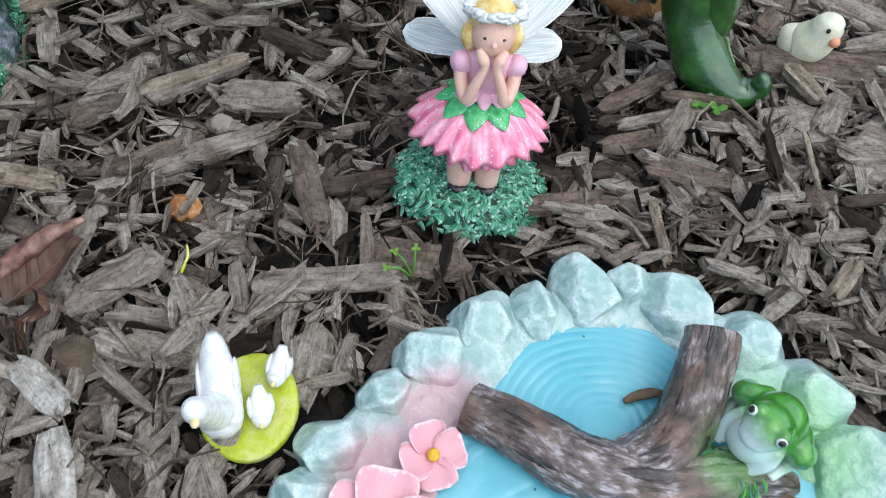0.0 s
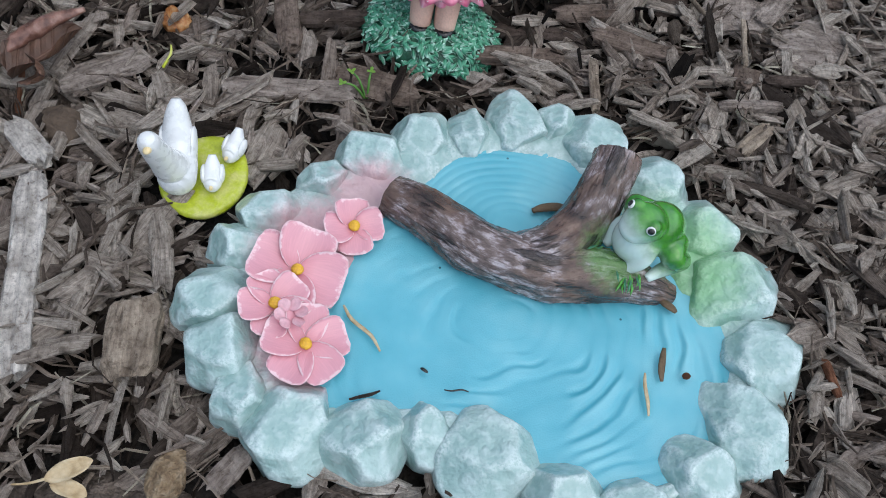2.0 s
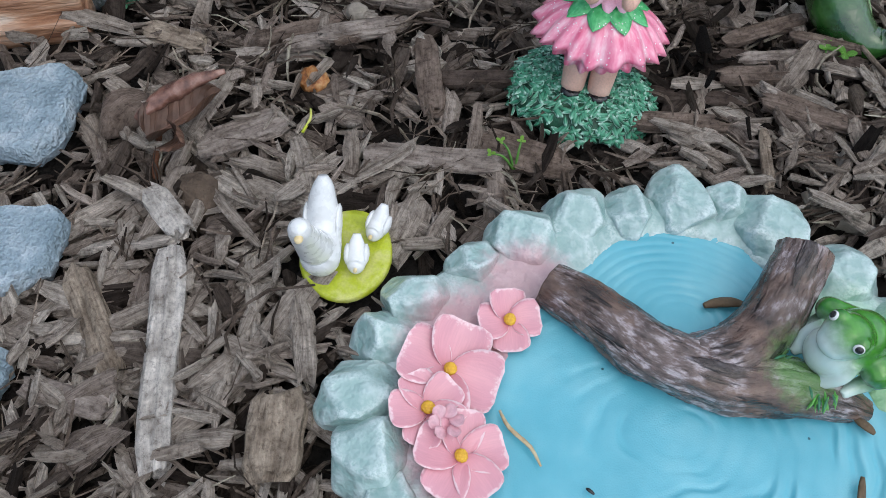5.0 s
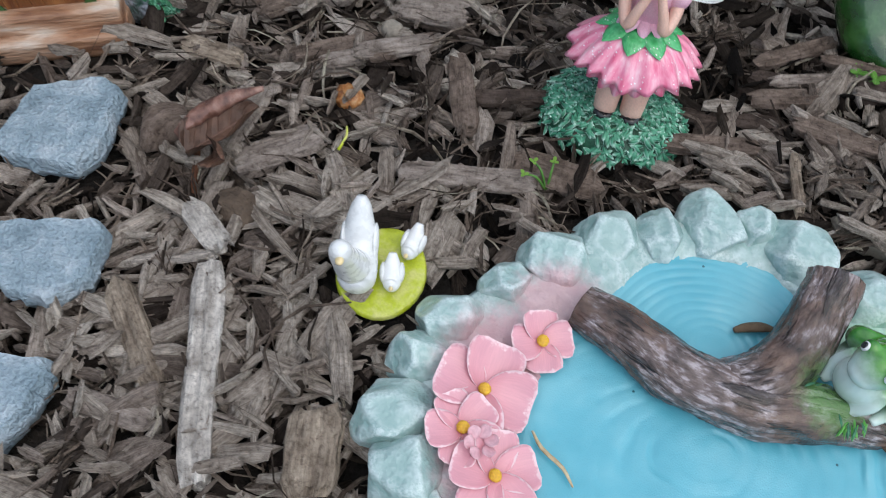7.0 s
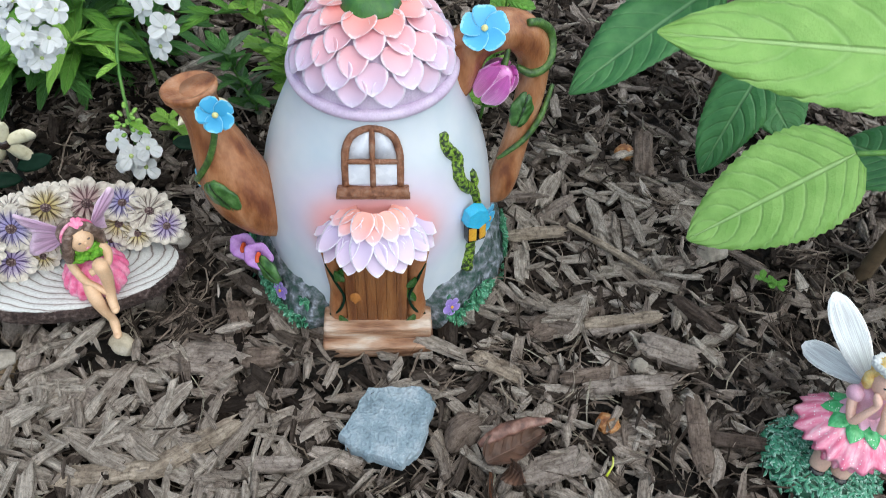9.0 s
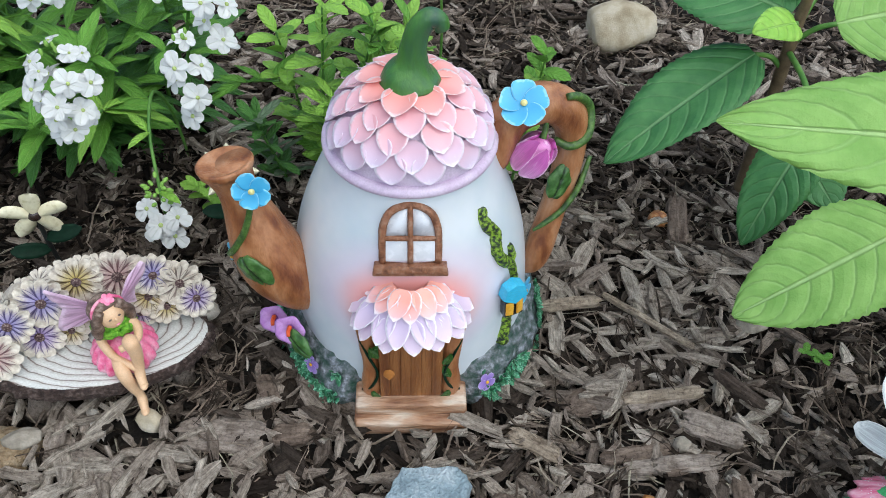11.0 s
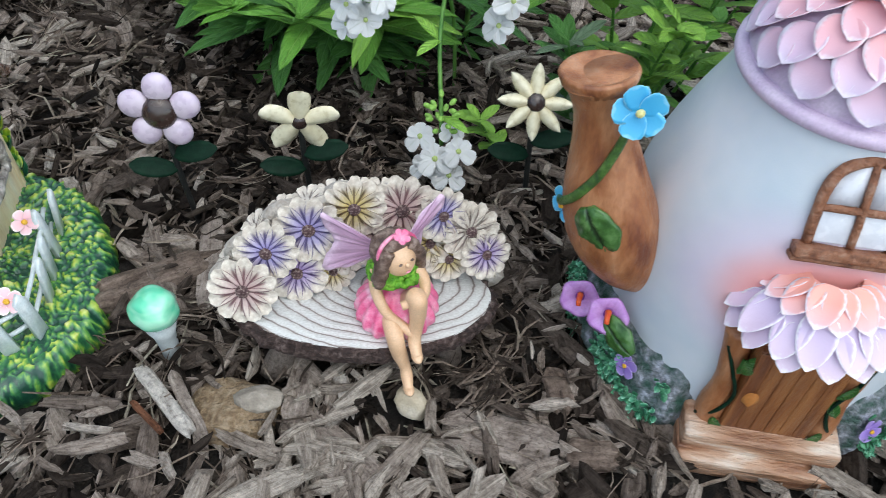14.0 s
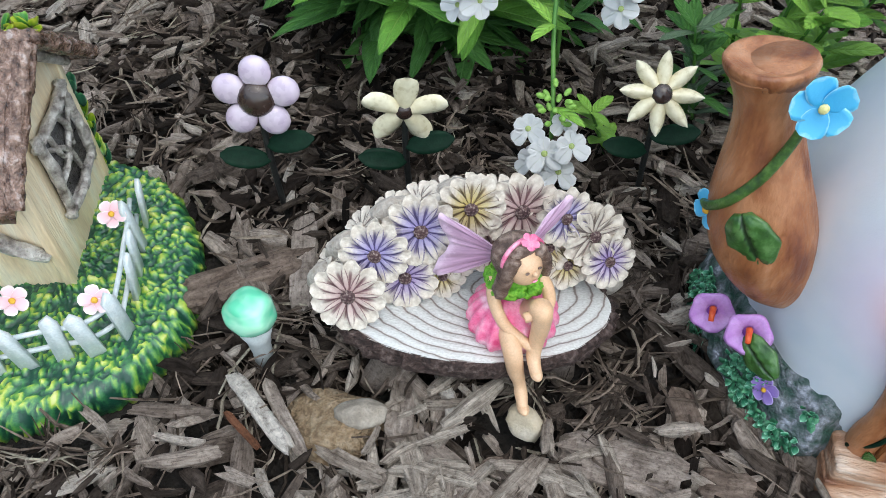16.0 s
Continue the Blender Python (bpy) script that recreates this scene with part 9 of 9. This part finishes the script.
big_chip((0.222, 0.062), (0.226, 0.047), 0.003, 0.003, RED, "rust-red sliver beside the pond", 92, 0.014)

leaf = thing("dry_leaf", along((-0.150, 0.158, 0.011), (-0.114, 0.190, 0.020), (-0.3, -0.2, 1)), "torn curled dark brown dead leaf", "leaf")
part("blade", petal(0.040, 0.022, 0.9, 0.10, 0.0009, 18, 12, 0.6, 0.35, 0.06, 0.03, 0.0, 4), DRY_LEAF, leaf)
part("curled_edge", tube([(-0.010, 0.000, 0.004, 0.0022), (-0.0105, 0.014, 0.007, 0.0044), (-0.008, 0.030, 0.009, 0.0040), (-0.003, 0.046, 0.010, 0.0012)], 12, 6, 0.8, 0.25, 3, 200), RED_LEAF, leaf, "rolled reddish edge of the leaf")
part("fragment", petal(0.020, 0.014, 1.2, 0.3, 0.0009, 10, 8, 0.6, 0.4, 0.08, 0.04, 0.0, 2), DRY_LEAF, leaf, at=pose(0.009, 0.012, 0.002, 20, 30, -60))
pale = thing("folded_dry_leaf", along((-0.064, -0.0225, 0.0125), (-0.049, -0.0140, 0.0145), (0.1, -0.3, 1)), "small folded straw-coloured dry leaf on bare soil", "leaf")
part("blade", petal(0.018, 0.0070, 0.8, 0.16, 0.0008, 10, 6, 0.5, 0.5, 0.04), STRAW, pale)
part("blade", petal(0.014, 0.0062, 0.8, 0.12, 0.0008, 10, 6, 0.45, 0.5, 0.04), STRAW, pale, at=pose(0.002, 0.001, -0.001, 0, -20, -42))
part("stalk", tube([(0, 0.001, 0, 0.0006), (-0.001, -0.006, -0.001, 0.0005), (-0.003, -0.012, -0.002, 0.0004)], 6, 4), STRAW, pale)
v, f, uv = [], [], []
for i in range(21):
    for j in range(72):
        a, r = 2 * math.pi * j / 72, i / 20
        x, y = -0.045 + 0.040 * r * math.cos(a) * (1 + 0.2 * math.sin(3 * a)), -0.036 + 0.024 * r * math.sin(a)
        lump = 0.0020 * noise.noise(Vector((x * 160, y * 160, 1))) + 0.0014 * noise.noise(Vector((x * 420, y * 420, 2)))
        v.append((x, y, ground_z(x, y) + 0.0062 * (1 - r**2.5) + lump - 0.003 * r))
        uv.append((x, y))
for i in range(20):
    for j in range(72):
        p, q = i * 72 + j, i * 72 + (j + 1) % 72
        f.append((p, p + 72, q + 72, q) if i else (p, p + 72, q + 72))
tagged(Shape().add((v, f, uv)).put("soil_patch", BARE_SOIL), "patch of bare crumbly brown soil before the pond", "soil", kind="stuff")
nut = thing("nut_shell", pose(-0.086, 0.209, 0.010, 20, 0, 30), "broken orange-brown nut shell", "litter")
part("shell", ball(0.0075, 0.0065, 0.005, 14, 8, 0.35, 3, 4.0), SHELL, nut)
part("shell_flake", petal(0.010, 0.008, 0.9, 0.4, 0.001, 6, 5, 0.4, 0.5), SHELL, nut, at=pose(0.001, -0.002, 0.003, 40, 0, 60))
tagged(Shape().add(ball(0.009, 0.007, 0.005, 14, 8, 0.35, 5, 4.0)).put("bark_curl", SHELL, at=pose(-0.123, 0.440, 0.022, 10, 0, 0)), "orange-brown curl of bark", "litter")
tagged(Shape().add(tube([(0, 0, 0, 0.0008), (0.002, 0.007, 0.002, 0.0007), (0.001, 0.012, 0.003, 0.0005)], 6, 4)).put("yellow_stalk", PAD, at=pose(-0.080, 0.172, 0.016)), "short yellow seed stalk", "litter")


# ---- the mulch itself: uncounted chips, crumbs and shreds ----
scatter("mulch_crumbs", CRUMB, "fine bark mulch crumbs darkened for shade between the chips", 9000, (-0.95, 0.5, -0.16, 0.75), make_crumb, 11, (-0.004, 0.003), 30)
scatter("mulch_chips", MULCH, "weathered grey-brown hardwood mulch chips covering the bed", 5200, (-1.0, 0.5, -0.16, 0.85), make_medium, 12, (-0.002, 0.013), 20)
scatter("mulch_chunks", MULCH, "stubby broken blocks of weathered mulch", 3000, (-0.95, 0.5, -0.16, 0.8), make_chunk, 17, (-0.002, 0.011), 22)
scatter("mulch_bits", MULCH, "small weathered splinters of mulch on top", 13000, (-0.95, 0.5, -0.16, 0.75), make_small, 15, (0.001, 0.014), 26)
scatter("pale_mulch_chips", PALE_MULCH, "paler mulch chips in front of the stepping stones", 330, (-0.42, -0.05, -0.19, 0.16), make_medium, 18, (0.006, 0.014), 10, fade=0.08)
scatter("pale_mulch_chips", PALE_MULCH, "paler mulch chips beside the teapot house", 80, (-0.23, -0.01, 0.21, 0.49), make_medium, 19, (0.006, 0.014), 10, fade=0.08)
scatter("pale_mulch_chips", PALE_MULCH, "paler mulch chips round the swan pad", 150, (-0.2, 0.01, 0, 0.21), make_medium, 20, (0.006, 0.014), 10, fade=0.08)
scatter("mulch_fibres", SHRED, "torn fans of bark fibre in the mulch", 900, (-0.9, 0.5, -0.16, 0.75), make_bundle, 16, (0.004, 0.014), 14)
scatter("mulch_shreds", SHRED, "thin dark strands of shredded bark among the chips", 11000, (-0.95, 0.5, -0.16, 0.8), make_shred, 13, (0.001, 0.015), 20)
scatter("outer_mulch", MULCH, "weathered mulch chips at one side of the bed", 1300, (-1.6, -0.95, -0.55, 0.82), make_plain, 21, (-0.001, 0.010), 14)
scatter("outer_mulch", MULCH, "weathered mulch chips at the other side of the bed", 1100, (0.5, 1.1, -0.55, 0.82), make_plain, 22, (-0.001, 0.010), 14)
scatter("outer_mulch", MULCH, "weathered mulch chips at the front of the bed", 1300, (-0.95, 0.5, -0.55, -0.14), make_plain, 23, (-0.001, 0.010), 14)
scatter("far_mulch", MULCH, "weathered mulch chips at the back of the bed", 2600, (-1.6, 1.1, 0.8, 1.8), make_plain, 14, (-0.001, 0.010), 14)
# Near-black crumbs put the plants' shade into the bed behind the bench.
scatter("fine_soil", CRUMB, "dark soil crumbs, plant shade in their colour, behind the bench", 560, (-0.72, -0.45, 0.165, 0.42), make_crumb, 31, (0.004, 0.017), 30, fade=0.08)
scatter("pale_mulch_chips", PALE_MULCH, "paler mulch chips behind the bark cottage", 170, (-1.03, -0.67, 0.16, 0.49), make_medium, 33, (0.006, 0.014), 10, fade=0.08)
scatter("fine_soil", CRUMB, "dark crumbs of soil beside the fairy", 90, (0.055, 0.195, 0.195, 0.335), make_crumb, 32, (0.004, 0.017), 30, fade=0.04)
scatter("pale_mulch_bits", PALE_MULCH, "pale splinters of mulch beyond the pond", 2000, (0.12, 0.49, -0.01, 0.43), make_small, 34, (0.006, 0.016), 24, fade=0.08)
scatter("pale_mulch_bits", PALE_MULCH, "pale splinters of mulch before the swan pad", 500, (-0.27, 0, -0.17, 0.12), make_small, 35, (0.006, 0.016), 24, fade=0.08)
scatter("pale_mulch_chips", PALE_MULCH, "paler mulch chips between bench and stepping stones", 400, (-0.49, -0.19, -0.07, 0.17), make_medium, 36, (0.008, 0.016), 10, fade=0.08)
scatter("pale_mulch_chips", PALE_MULCH, "paler mulch chips behind the swan pad", 115, (-0.31, -0.03, 0.11, 0.45), make_medium, 37, (0.008, 0.016), 10, fade=0.08)
scatter("pale_mulch_chips", PALE_MULCH, "paler mulch chips between fairy and pond rim", 45, (0.055, 0.21, 0.16, 0.275), make_medium, 38, (0.008, 0.016), 10, fade=0.04)
scatter("pale_mulch_chips", PALE_MULCH, "paler mulch chips between the plants", 130, (-0.52, -0.30, 0.32, 0.56), make_medium, 39, (0.008, 0.016), 10, fade=0.06)
